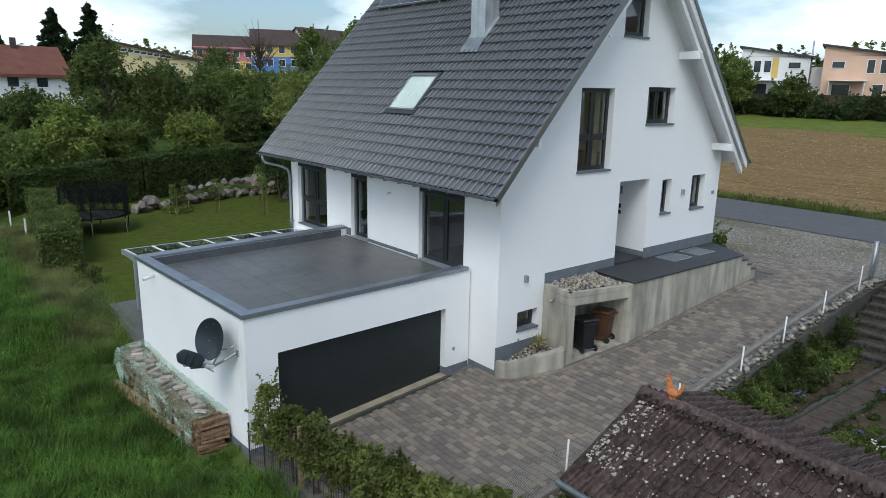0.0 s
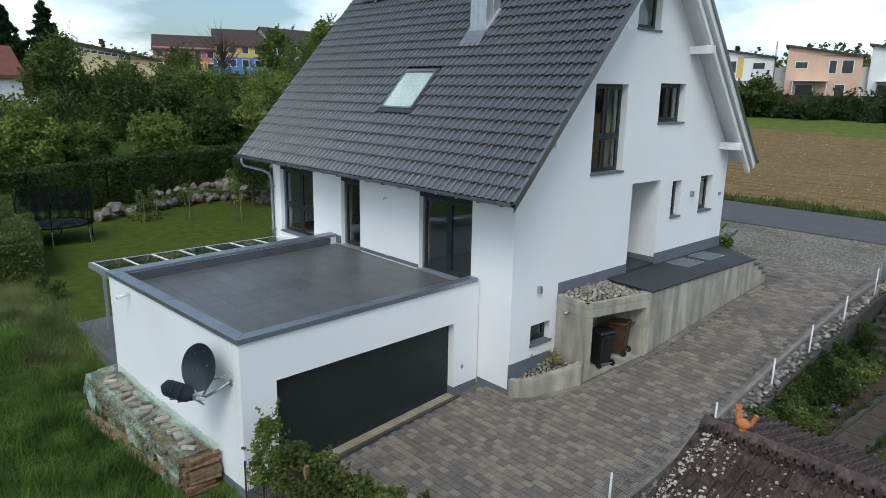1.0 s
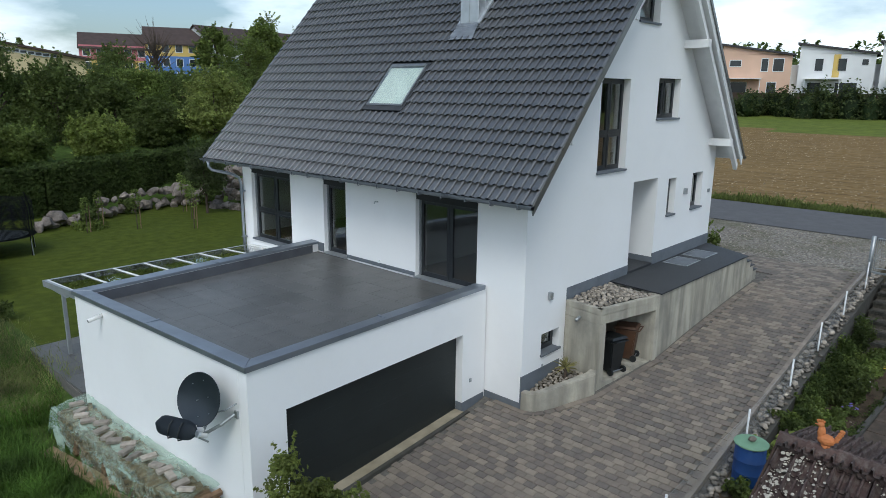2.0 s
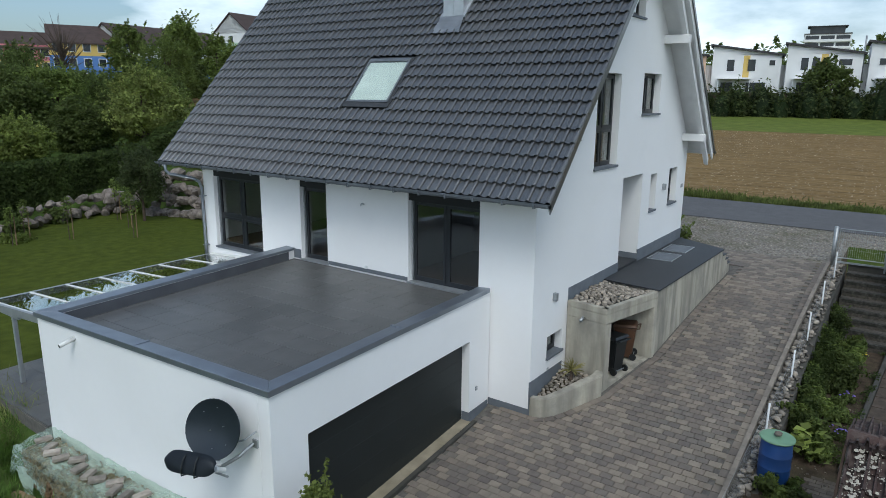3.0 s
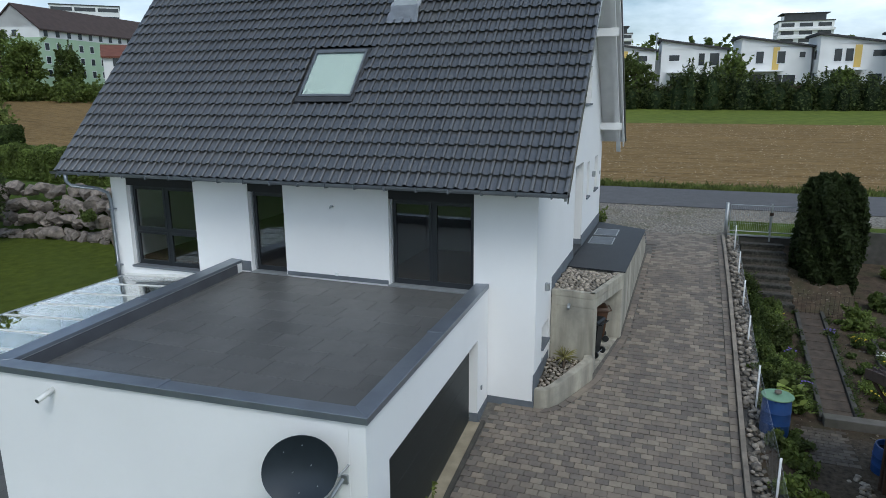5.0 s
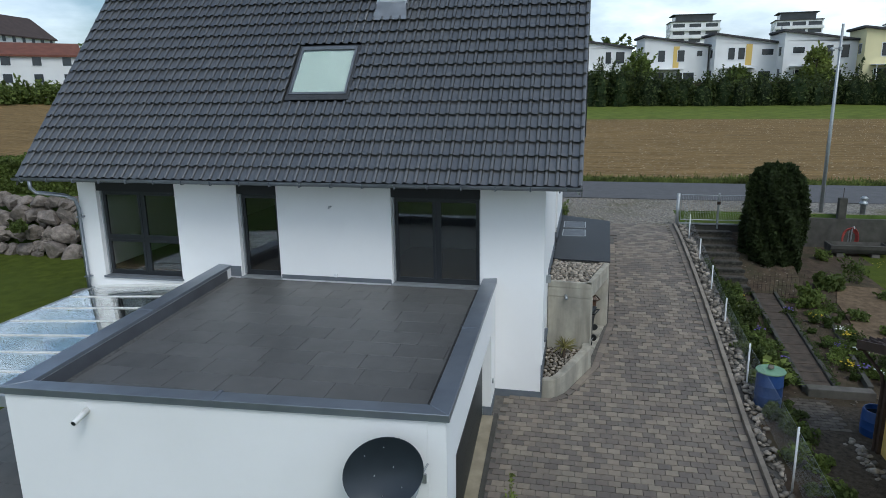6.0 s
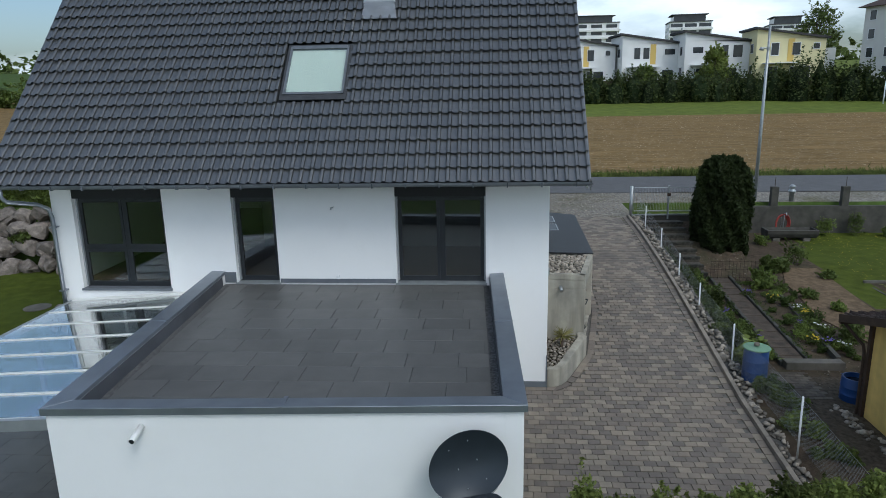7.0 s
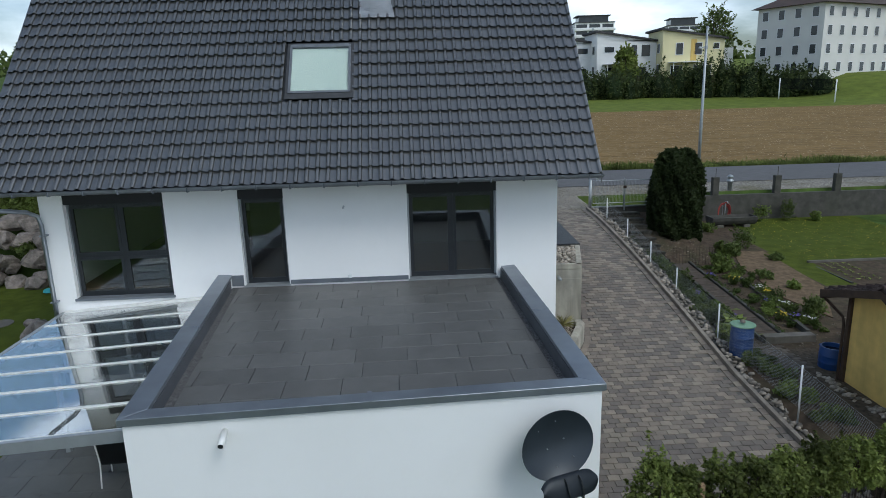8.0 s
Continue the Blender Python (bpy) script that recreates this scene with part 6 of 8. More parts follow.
plank = boxes((-.16, .16, -1.25, 1.25, -.03, .03), m=Matrix.Translation((4.40, 18.7, ground_z(4.4, 18.7) + .07)) @ Matrix.Rotation(radians(9), 4, "Z") @ Matrix.Rotation(radians(2), 4, "Y"), bevel=.006)
tagged(part("plank", plank, WOODM), "weathered plank lying in the meadow grass", "plank")
plank = boxes((-.12, .12, -.9, .9, -.025, .025), m=Matrix.Translation((4.62, 16.6, ground_z(4.6, 16.6) + .06)) @ Matrix.Rotation(radians(12), 4, "Z"), bevel=.006)
tagged(part("plank", plank, WOODM), "weathered plank lying in the meadow grass", "plank")

# ---- old fence with climbing shrub at the foot of the drive ----
wire = thing("garden_fence", 6.3, 11, .7, "rusty iron fence with wire panels", "fence")
F0, F1 = (5.55, 13.45), (7.35, 7.2)
for i in range(14):
    p = lerp2(F0, F1, i / 13)
    z = ground_z(p[0], p[1]) if p[0] < 5.6 else drive_z(p[0])
    part("post", tube([(p[0], p[1], z - .3), (p[0] + .01, p[1], z + 1.15)], .018, 6), RUST, wire)
bars = []
for i in range(92):
    p = lerp2(F0, F1, i / 91)
    z = drive_z(p[0])
    bars.append(((p[0], p[1], z + .02), (p[0], p[1], z + .98 + .05 * math.sin(i * 1.3))))
bm = bmesh.new()
for a, b in bars:
    tube([a, b], .004, 4, bm)
for h in (.15, .4, .65, .95):
    tube([(*lerp2(F0, F1, t), drive_z(lerp2(F0, F1, t)[0]) + h) for t in (0, .25, .5, .75, 1)], .004, 4, bm)
part("wire_panel", bm, RUST, wire)
part("wooden_stake", boxes((-.04, .04, -.04, .04, 0, 1.5), m=Matrix.Translation((6.02, 11.9, .6))), WOODM, wire)

shrubs = [(5.78, 12.75, 2.05, .5), (6.0, 12.2, 1.75, .45), (6.2, 11.5, 1.6, .5), (6.4, 10.8, 1.55, .5), (6.6, 10.1, 1.5, .5), (6.8, 9.4, 1.55, .5), (7.0, 8.7, 1.5, .5), (7.1, 8.0, 1.45, .5), (7.15, 7.3, 1.5, .5), (7.0, 6.7, 1.4, .45)]
for i, (x, y, h, r) in enumerate(shrubs):
    tree("climbing_shrub", x, y, ground_z(x, y) if y < 8 else drive_z(x), r, h, SHRUB, "leafy green shrub growing over the fence", "shrub", trunk_h=.30, leaves=4200, size=.056, seed=40 + i, lobes=30, squash=1.0, group="shrubs on the fence", trunk_r=.03)

# ---- tall meadow grass beside the garage ----
def blades_at(rng, bx, by, h, lean, width):
    """Bent grass blades rooted at bx, by: arrays of two quads a blade."""
    n = len(bx)
    bz = np.array([ground_z(a, b) for a, b in zip(bx, by)])
    ang = rng.uniform(0, 6.28, n)
    dx, dy = np.cos(ang), np.sin(ang)
    base = np.stack([bx, by, bz - .02], 1)
    side = np.stack([-dy * width, dx * width, np.zeros(n)], 1)
    tip = base + np.stack([dx * h * lean, dy * h * lean, h], 1)
    mid = base + np.stack([dx * h * lean * .3, dy * h * lean * .3, h * .65], 1)
    return np.concatenate([np.stack([base - side, base + side, mid + side * .8, mid - side * .8], 1), np.stack([mid - side * .8, mid + side * .8, tip + side * .1, tip - side * .1], 1)])


def on_meadow(x, y):
    lim = np.where(y < 14.35, 5.5, np.where(y < 20.2, 4.50 - .03 * (y - 14), 5.0))
    track = (np.abs(x - (4.40 - .10 * (y - 18.7))) < .24) & (np.abs(y - 18.2) < 2.8)
    return (x < lim) & (y > 4) & (y < 42) & (x > -9) & ~track


rng = np.random.default_rng(77)
N = 11500
tx, ty = 5.6 - np.abs(rng.normal(size=N)) * 5.2, 15.5 + rng.normal(size=N) * 8.0
keep = on_meadow(tx, ty)
tx, ty = tx[keep], ty[keep]
n = len(tx)
vigour = np.clip(np.array([.75 + .9 * noise.noise((a * .55, b * .55, 3)) + .35 * noise.noise((a * 2.1, b * 2.1, 7)) for a, b in zip(tx, ty)]), .3, 1.6)
per = 19
spread = np.repeat(.05 + .10 * vigour, per)
bx, by = np.repeat(tx, per) + rng.normal(size=n * per) * spread, np.repeat(ty, per) + rng.normal(size=n * per) * spread
h = rng.uniform(.16, .42, n * per) * np.repeat(vigour, per)
tagged(part_mesh("meadow_grass", quads("meadow_grass", blades_at(rng, bx, by, h, rng.uniform(.25, 1.1, n * per), rng.uniform(.005, .012, n * per)), BLADE), None), "tall green meadow grass in tufts", "grass", kind="stuff")
# paler grass gone to seed between the meadow and the lawn
N = 30000
by = rng.uniform(21.4, 41.0, N)
bx = 4.45 - .02 * (by - 24) + .5 * np.clip((by - 27) / 8, 0, 1) + rng.normal(size=N) * .40
tagged(part_mesh("seeding_grass", quads("seeding_grass", blades_at(rng, bx, by, rng.uniform(.14, .42, N), rng.uniform(.5, 1.6, N), rng.uniform(.004, .009, N)), DRYBLADE), None), "pale tall grass gone to seed along the lawn", "grass", kind="stuff")
for x, y in ((4.51, 41.5), (4.81, 38.6)):
    st_ = thing("boundary_post", x, y, ground_z(x, y), "short pale post at the meadow edge", "post", "posts at the meadow edge")
    part("shaft", boxes((x - .04, x + .04, y - .04, y + .04, ground_z(x, y) - .2, ground_z(x, y) + .95), bevel=.008), WHITEP, st_)

EDGE_SHRUBS = ((5.43, 33.1, .34, .75), (5.40, 29.3, .30, .55), (5.54, 27.7, .36, .60))

# ---- the neighbour's garden: steps, path, beds ----
def garden_z(x):
    return 1.08 + 0.022 * max(0.0, x - 12)


stairs = thing("garden_steps", 23.5, 6.9, 1.3, "weathered mossy garden steps down from the gate", "steps", kind="structure")
for i in range(8):
    x1 = 25.7 - i * .52
    z = 2.72 - i * .17
    part("step", prism([(x1 - .50, 6.25), (x1, 6.25), (x1, 7.70), (x1 - .50, 7.70)], z - .6, z - .03), STEPTOP, stairs)
    part("nosing", prism([(x1 - .52, 6.22), (x1 - .36, 6.22), (x1 - .36, 7.72), (x1 - .52, 7.72)], z - .10, z, bevel=.01), MOSSY, stairs)
part("bank", prism([(21.4, 4.4), (25.9, 4.4), (25.9, 6.22), (21.4, 6.22)], 1.0, [1.30, 2.6, 2.6, 1.30]), SOIL, stairs, "bare earth bank beside the steps")

path = thing("garden_path", 17, 6.3, 1.2, "old stained concrete path between the beds", "path", kind="structure")
PTH = [(21.6, 5.80), (19.6, 5.92), (17.6, 6.03), (15.6, 6.15), (14.0, 6.24)]
for a, b in zip(PTH, PTH[1:]):
    n = 3
    for i in range(n):
        p, q = lerp2(a, b, i / n), lerp2(a, b, (i + 1) / n)
        part("path_slab", prism([(q[0] + .01, q[1] - .30), (p[0] - .01, p[1] - .30), (p[0] - .01, p[1] + .30), (q[0] + .01, q[1] + .30)], .9, [garden_z(q[0]) + .06, garden_z(p[0]) + .06, garden_z(p[0]) + .06, garden_z(q[0]) + .06], bevel=.008), PAVEPATH, path)
    for dy in (-.37, .36):
        p, q = a, b
        part("edging", prism([(q[0], q[1] + dy - .05), (p[0] - .01, p[1] + dy - .05), (p[0] - .01, p[1] + dy + .06), (q[0], q[1] + dy + .06)], .9, [garden_z(q[0]) + .12, garden_z(p[0]) + .13, garden_z(p[0]) + .13, garden_z(q[0]) + .12], bevel=.01), DARKWALL, path)
part("path_step", prism([(13.75, 5.15), (14.05, 5.15), (14.05, 6.60), (13.75, 6.60)], .9, 1.32, bevel=.01), OLDCONC, path, "thick concrete step at the end of the path")
part("trodden_strip", prism([(9.0, 5.9), (13.7, 5.4), (13.7, 7.2), (9.0, 7.4)], .9, 1.11), TRODDEN, path, "trodden brown earth with gravel")
for i in range(11):
    for k in range(4):
        x_, y_ = 12.1 + i * .14, 6.2 + k * .22 + (i % 2) * .11
        part("brick", boxes((x_, x_ + .125, y_, y_ + .205, 1.05, 1.122)), BRICKR, path)
part("bed_edging", prism([(14.2, 5.05), (20.6, 4.2), (20.6, 4.32), (14.2, 5.17)], .9, 1.30), DARKWALL, path)
tagged(part("vegetable_plot", prism([(15.4, 3.6), (18.2, 2.1), (22.9, 1.75), (23.0, 3.0), (21.1, 3.65), (17.5, 4.1)], .9, [garden_z(q) + .03 for q in (15.4, 18.2, 22.9, 23.0, 21.1, 17.5)]),
            mat("dry_soil", (0.150, 0.108, 0.068), 0.95, vary=0.3, scale=5, bump=0.8, bump_scale=25, dirt=(0.105, 0.075, 0.048), dirt_scale=1.0, dirt_amount=0.6, spec=0.1, dist=0.03)), "bare raked soil of the vegetable plot", "soil", kind="structure")
part("lawn_edging", prism([(21.1, -4), (21.22, -4), (21.22, .92), (21.1, .92)], .9, 1.36), OLDCONC, path)
part("lawn_edging", prism([(18.5, .86), (21.1, .84), (21.1, .92), (18.5, .94)], .9, 1.27), DARKWALL, path)

rng = np.random.default_rng(91)


def clump(name, x, y, z, r, h, material, label, leaves=420, size=.09, seed=0, petals=None, count=14, category="plant", group="bed plants"):
    """A low garden plant: leafy mound, with flower heads where it blooms."""
    r_ = np.random.default_rng(seed)
    e = thing(name, x, y, z, label, category, group)
    L = [(x, y, z + h * .45, r * .8, r * .8, h * .5)] + [(x + r_.uniform(-.6, .6) * r, y + r_.uniform(-.6, .6) * r, z + h * r_.uniform(.3, .8), r * .4, r * .4, h * .35) for _ in range(6)]
    c, d = blob_points(r_, L, leaves, .3)
    part_mesh("foliage", quads("foliage", leaf_quads(r_, c, size, up=.2, outward=d), material), None, e)
    if petals:
        bm = bmesh.new()
        for _ in range(count):
            a, q = r_.uniform(0, 6.28), r * r_.uniform(0, .8)
            bmesh.ops.create_icosphere(bm, subdivisions=1, radius=.022 * r_.uniform(.8, 1.5), matrix=Matrix.Translation((x + q * math.cos(a), y + q * math.sin(a), z + h * r_.uniform(.85, 1.1))) @ Matrix.Diagonal((1, 1, .6, 1)))
        part("blossoms", bm, petals, e)
    return e


# the bed between fence and path
for i in range(36):
    x = 13.9 + 7.6 * (i + rng.uniform(0, 1)) / 36
    y = rng.uniform(6.85, 7.85)
    m_ = (LEAF_MID, LEAF_DARK, HEDGE, LEAF_DARK)[int(rng.integers(4))]
    clump("bed_plant", x, y, garden_z(x), rng.uniform(.2, .4), rng.uniform(.3, .65), m_, "leafy green perennial in the garden bed", 900, .06, 200 + i)
for i, (x, y, p_, lab) in enumerate(((20.6, 6.86, FLOWER_Y, "yellow"), (19.3, 6.95, FLOWER_W, "white"), (17.6, 6.86, FLOWER_V, "violet"), (15.5, 6.80, FLOWER_V, "violet"), (19.5, 5.55, FLOWER_V, "violet"), (17.9, 4.55, FLOWER_W, "white"), (17.5, 4.5, FLOWER_Y, "yellow"), (15.4, 5.2, FLOWER_Y, "yellow"), (15.2, 4.9, FLOWER_V, "violet"), (15.0, 4.6, FLOWER_W, "white"), (19.0, 4.9, FLOWER_Y, "yellow"), (16.6, 5.0, FLOWER_V, "violet"), (16.3, 4.6, FLOWER_W, "white"))):
    clump("flowers", x, y, garden_z(x), .26, .26, LEAF_DARK, f"clump of {lab} flowers in the garden bed", 420, .04, 300 + i, p_, 16, "flowers", "flower clumps")
# taller growth against the drive's retaining wall
for i in range(30):
    x = 15.2 + 7.6 * (i + rng.uniform(0, 1)) / 30
    h_ = (drive_z(x) - garden_z(x)) * rng.uniform(.35, 1.0) + .15
    clump("bed_plant", x, rng.uniform(7.45, 7.75), garden_z(x), rng.uniform(.16, .36), h_, (LEAF_MID, LEAF_DARK, HEDGE, HEDGE)[int(rng.integers(4))], "tall leafy perennial against the drive wall", 1100, .045, 900 + i)
for i, (x, y, r, h_) in enumerate(((28.3, -.95, .45, .8), (28.35, -2.3, .4, 1.0), (28.0, -3.6, .3, .5), (23.6, 2.3, .5, .9), (26.6, 2.4, .4, .5), (19.4, 3.6, .3, .35), (18.2, 3.2, .28, .3), (21.6, 2.0, .3, .3))):
    clump("bed_plant", x, y, garden_z(x) - .02, r, h_, (LEAF_MID, LEAF_DARK)[i % 2], "green shrub in the neighbour's garden", 900, .06, 960 + i)
for i, (x, y, r, h_) in enumerate(EDGE_SHRUBS):
    clump("edge_shrub", x, y, ground_z(x, y), r, h_, LEAF_DARK, "small dark shrub at the edge of the lawn", 900, .06, 980 + i, category="shrub", group="shrubs at the lawn edge")
# rhubarb with large leaves by the barrel
rh = thing("rhubarb", 14.2, 7.3, garden_z(14.2), "rhubarb with large crinkled leaves", "plant")
r_ = np.random.default_rng(4)
pts = np.array([(14.2 + r_.normal(scale=.38), 7.32 + r_.normal(scale=.25), garden_z(14) + r_.uniform(.25, .6)) for _ in range(46)])
part_mesh("foliage", quads("foliage", leaf_quads(r_, pts, .22, up=1.4, long=1.2), LEAF_LIGHT), None, rh)
# the bed past the path
for i in range(30):
    x = 14.4 + 6.6 * (i + rng.uniform(0, 1)) / 30
    y = rng.uniform(4.5 + .0, 5.65) - .08 * (x - 14)
    clump("bed_plant", x, y, garden_z(x), rng.uniform(.12, .34), rng.uniform(.12, .42), (LEAF_DARK, HEDGE, LEAF_MID)[int(rng.integers(3))], "leafy green perennial in the garden bed", 620, .038, 400 + i)
clump("lavender", 15.6, 4.1, garden_z(15.6), .45, .62, LEAF_DARK, "rounded dark green lavender bush", 1500, .06, 500)
clump("bed_plant", 20.6, 4.6, garden_z(20), .55, .6, LEAF_MID, "leafy green perennial in the garden bed", 900, .1, 501)
clump("bed_plant", 22.6, 3.4, garden_z(22), .6, .6, LEAF_DARK, "dark leafy shrub beside the trough", 1100, .11, 502)
for i in range(26):
    x, y = rng.uniform(9.2, 13.4), rng.uniform(7.15, 7.75)
    clump("weed_tuft", x, y, garden_z(x), rng.uniform(.15, .3), rng.uniform(.15, .35), (LEAF_MID, LEAF_DARK)[i % 2], "green weeds at the foot of the fence", 170, .07, 520 + i, group="weeds along the fence")
# rows of seedlings in the vegetable plot
seed_pts = np.array([(x + rng.normal(scale=.05), y + rng.normal(scale=.04), garden_z(x) + .06) for y in (-.3, 0.1, 0.5) for x in np.arange(18.8, 20.9, .28) for _ in range(5)])
tagged(part_mesh("seedlings", quads("seedlings", leaf_quads(rng, seed_pts, .07, up=.8), LEAF_LIGHT), None), "rows of small seedlings in bare soil", "plants", kind="stuff")
daisies = np.array([(rng.uniform(21.4, 28.4), rng.uniform(-6, .8), 0) for _ in range(800)])
daisies[:, 2] = [ground_z(a, b) + .05 for a, b, _ in daisies]
tagged(part_mesh("daisies", quads("daisies", leaf_quads(rng, daisies, .036, up=3, long=1.1), FLOWER_Y), None), "small yellow flowers scattered in the grass", "flowers", kind="stuff")

# stones and crumbs on the beds, moss and seedlings along the path's edges
bits = []
rng = np.random.default_rng(95)
while len(bits) < 1500:
    x, y = rng.uniform(9.5, 21.5), rng.uniform(3.2, 7.6)
    if abs(y - 6.25) < .34 and x > 13.9:
        continue
    bits.append(rnd_pose(rng, x, y, garden_z(x) + .01, .02 + .07 * rng.uniform() ** 3))
for _ in range(420):        # fallen leaves and stones on the bank beside the steps
    x, y = rng.uniform(21.5, 25.8), rng.uniform(4.5, 6.2)
    bits.append(rnd_pose(rng, x, y, 1.30 + 1.3 * (x - 21.4) / 4.5, .02 + .08 * rng.uniform() ** 2.5))
CRUMBS = stone_meshes("crumb", mat("soil_crumb", (0.125, 0.105, 0.082), 0.95, vary=0.3, scale=20, bump=0.3, island=0.6), 1, flat=.6)
lit = thing("bed_pebbles", 16, 5.5, 1.1, "pebbles and crumbs of soil on the garden beds", "pebbles", kind="stuff")
joined("pebbles", CRUMBS[0], bits, lit)
mx = rng.uniform(13.9, 21.5, 5200)
my = np.interp(mx, [p[0] for p in PTH[::-1]], [p[1] for p in PTH[::-1]]) + rng.choice((-1, 1), 5200) * (.34 + np.abs(rng.normal(scale=.10, size=5200)))
mpts = np.stack([mx, my, np.array([garden_z(v) for v in mx]) + .09 + rng.uniform(-.06, .06, 5200)], 1)
keep = np.array([noise.noise((a * 1.7, b * 1.7, 2)) > -.05 for a, b in zip(mx, my)])
tagged(part_mesh("path_moss", quads("path_moss", leaf_quads(rng, mpts[keep], .045, up=.8), HEDGE), None), "moss and small weeds along the path edges", "moss", kind="stuff")

# ---- barrels ----
def barrel(x, y, z, r, h, lid, label):
    b = thing("water_barrel", x, y, z, label, "barrel", "blue barrels in the garden")
    smooth(part("drum", lathe([(r * .94, z), (r, z + .05), (r * 1.01, z + h * .33), (r * 1.03, z + h * .35), (r * 1.01, z + h * .37), (r * 1.01, z + h * .63), (r * 1.03, z + h * .65), (r * 1.01, z + h * .67), (r * .98, z + h - .04), (r * .93, z + h), (r * .86, z + h), (r * .84, z + h * .8)], 28, x, y), BLUEP, b)).data.set_sharp_from_angle(angle=radians(30))
    if lid:
        part("lid", lathe([(r * 1.10, z + h + .002), (r * 1.12, z + h + .02), (r * 1.08, z + h + .035)], 28, x, y), LIDGREEN, b, "flat pale green lid")
    else:
        part("water", lathe([(r * .83, z + h - .12), (r * .83, z + h - .11)], 24, x, y), mat("dark_water", (.01, .012, .012), .05, bump=0), b)
        for a in (.4, 3.5):
            part("handle", tube([(x + r * math.cos(a), y + r * math.sin(a), z + h * .85), (x + (r + .07) * math.cos(a), y + (r + .07) * math.sin(a), z + h * .87), (x + r * math.cos(a), y + r * math.sin(a), z + h * .93)], .02, 6), BLUEP, b)
    return b


barrel(13.03, 7.68, 1.14, .29, .86, True, "blue plastic water barrel with pale green lid")
tagged(piece("stone", COBBLES[2], tagged(new("lid_stone"), "rough stone weighing down the barrel lid", "stone"), Matrix.Translation((13.05, 7.68, 2.09)) @ Matrix.Scale(.2, 4)))
barrel(12.15, 5.75, 1.05, .30, .62, False, "open blue plastic barrel beside the shed")
part_box = boxes((13.4, 13.75, 4.05, 4.4, 1.05, 1.5), bevel=.02)
tagged(part("planter_box", part_box, OLDCONC), "weathered stone tub beside the bed", "plant tub")

# ---- shed with lichened tile roof ----
shed = thing("garden_shed", 10.2, 3.8, 1.05, "yellow timber shed with lichened brown tile roof", "shed")
SX, SZ, SE_W, SE_E, S_Y0, S_Y1, S_EZ = 9.80, 3.86, 7.78, 11.84, -1.5, 6.42, 2.98
S_P = (SZ - S_EZ) / (SX - SE_W)
S_EE = 3.28      # the eaves away from the meadow lie higher
part("wall", wall_sheet(8.2, 11.34, .7, 3.0, [], lambda u, d, z: (u, 5.96 - d, z), .1), YELLOW, shed)
for i in range(21):
    x = 8.205 + i * .149
    tops = [np.interp(q, (SE_W, SX, SE_E), (S_EZ, SZ, S_EE)) - .15 for q in (x, x + .147)]
    part("board", prism([(x, 5.962), (x + .147, 5.962), (x + .147, 5.982), (x, 5.982)], 1.12, [tops[0], tops[1], tops[1], tops[0]]), YELLOW, shed)
part("wall", boxes((8.2, 8.32, -1.2, 5.85, .7, 2.95), (11.22, 11.34, -1.2, 5.85, .7, 2.95)), YELLOW, shed)
bm = bmesh.new()
v = [bm.verts.new(p) for p in ((8.2, 5.96, 3.0), (11.34, 5.96, 3.0), (11.34, 5.96, 3.24), (SX, 5.96, SZ - .14))]
bm.faces.new(v)
bmesh.ops.solidify(bm, geom=bm.faces[:], thickness=.08)
part("gable", bm, YELLOW, shed)
part("corner_post", boxes((11.26, 11.37, 5.96, 6.05, 1.0, 3.24), bevel=.006), BROWNWOOD, shed)
part("corner_post", boxes((8.17, 8.28, 5.96, 6.05, 1.0, 3.1), bevel=.006), BROWNWOOD, shed)
for s in (-1, 1):
    xe, ze = (SE_W, S_EZ) if s < 0 else (SE_E, S_EE)
    bm = bmesh.new()
    v = [bm.verts.new(p) for p in ((SX, S_Y0, SZ - .05), (xe, S_Y0, ze - .05), (xe, S_Y1, ze - .05), (SX, S_Y1, SZ - .05))]
    bm.faces.new(v if s > 0 else v[::-1])
    bmesh.ops.solidify(bm, geom=bm.faces[:], thickness=.08)
    part("roof_boarding", bm, BROWNWOOD, shed)
    part("fascia", boxes((xe - .03, xe + .03, S_Y0, S_Y1 + .01, ze - .2, ze - .04)), BROWNWOOD, shed)
    ends = [(xe, ze), (SX, SZ)] if s < 0 else [(SX, SZ), (xe, ze)]
    bm = bmesh.new()
    fa, fb = ([bm.verts.new((x, y, z)) for x, z in ((ends[0][0], ends[0][1] - .16), (ends[1][0], ends[1][1] - .16), (ends[1][0], ends[1][1] + .02), (ends[0][0], ends[0][1] + .02))] for y in (S_Y1 + .012, S_Y1 + .045))
    bm.faces.new(fa), bm.faces.new(fb[::-1])
    for i in range(4):
        bm.faces.new((fa[i], fb[i], fb[(i + 1) % 4], fa[(i + 1) % 4]))
    bmesh.ops.recalc_face_normals(bm, faces=bm.faces[:])
    part("verge_board", bm, BROWNWOOD, shed)
part("rainpipe", tube([(11.86, 6.3, 3.2), (11.85, 6.3, 3.06), (11.46, 6.08, 2.72), (11.42, 6.06, 2.55), (11.42, 6.06, 1.1)], .035, 8), BROWNWOOD, shed)
smooth(part("gutter", tube([(SE_W - .06, S_Y0, S_EZ - .05), (SE_W - .06, S_Y1 + .05, S_EZ - .05)], .06, 10), GALV, shed))
bm = bmesh.new()
prof = ((0.0, .012), (.05, .080), (.15, .088), (.21, .026), (.27, .0), (.50, .0), (.54, .048), (.64, .048), (.68, .0), (.94, .002), (1.0, .012))
SW_, SL_ = .235, .34
fr, bk, un = [], [], []
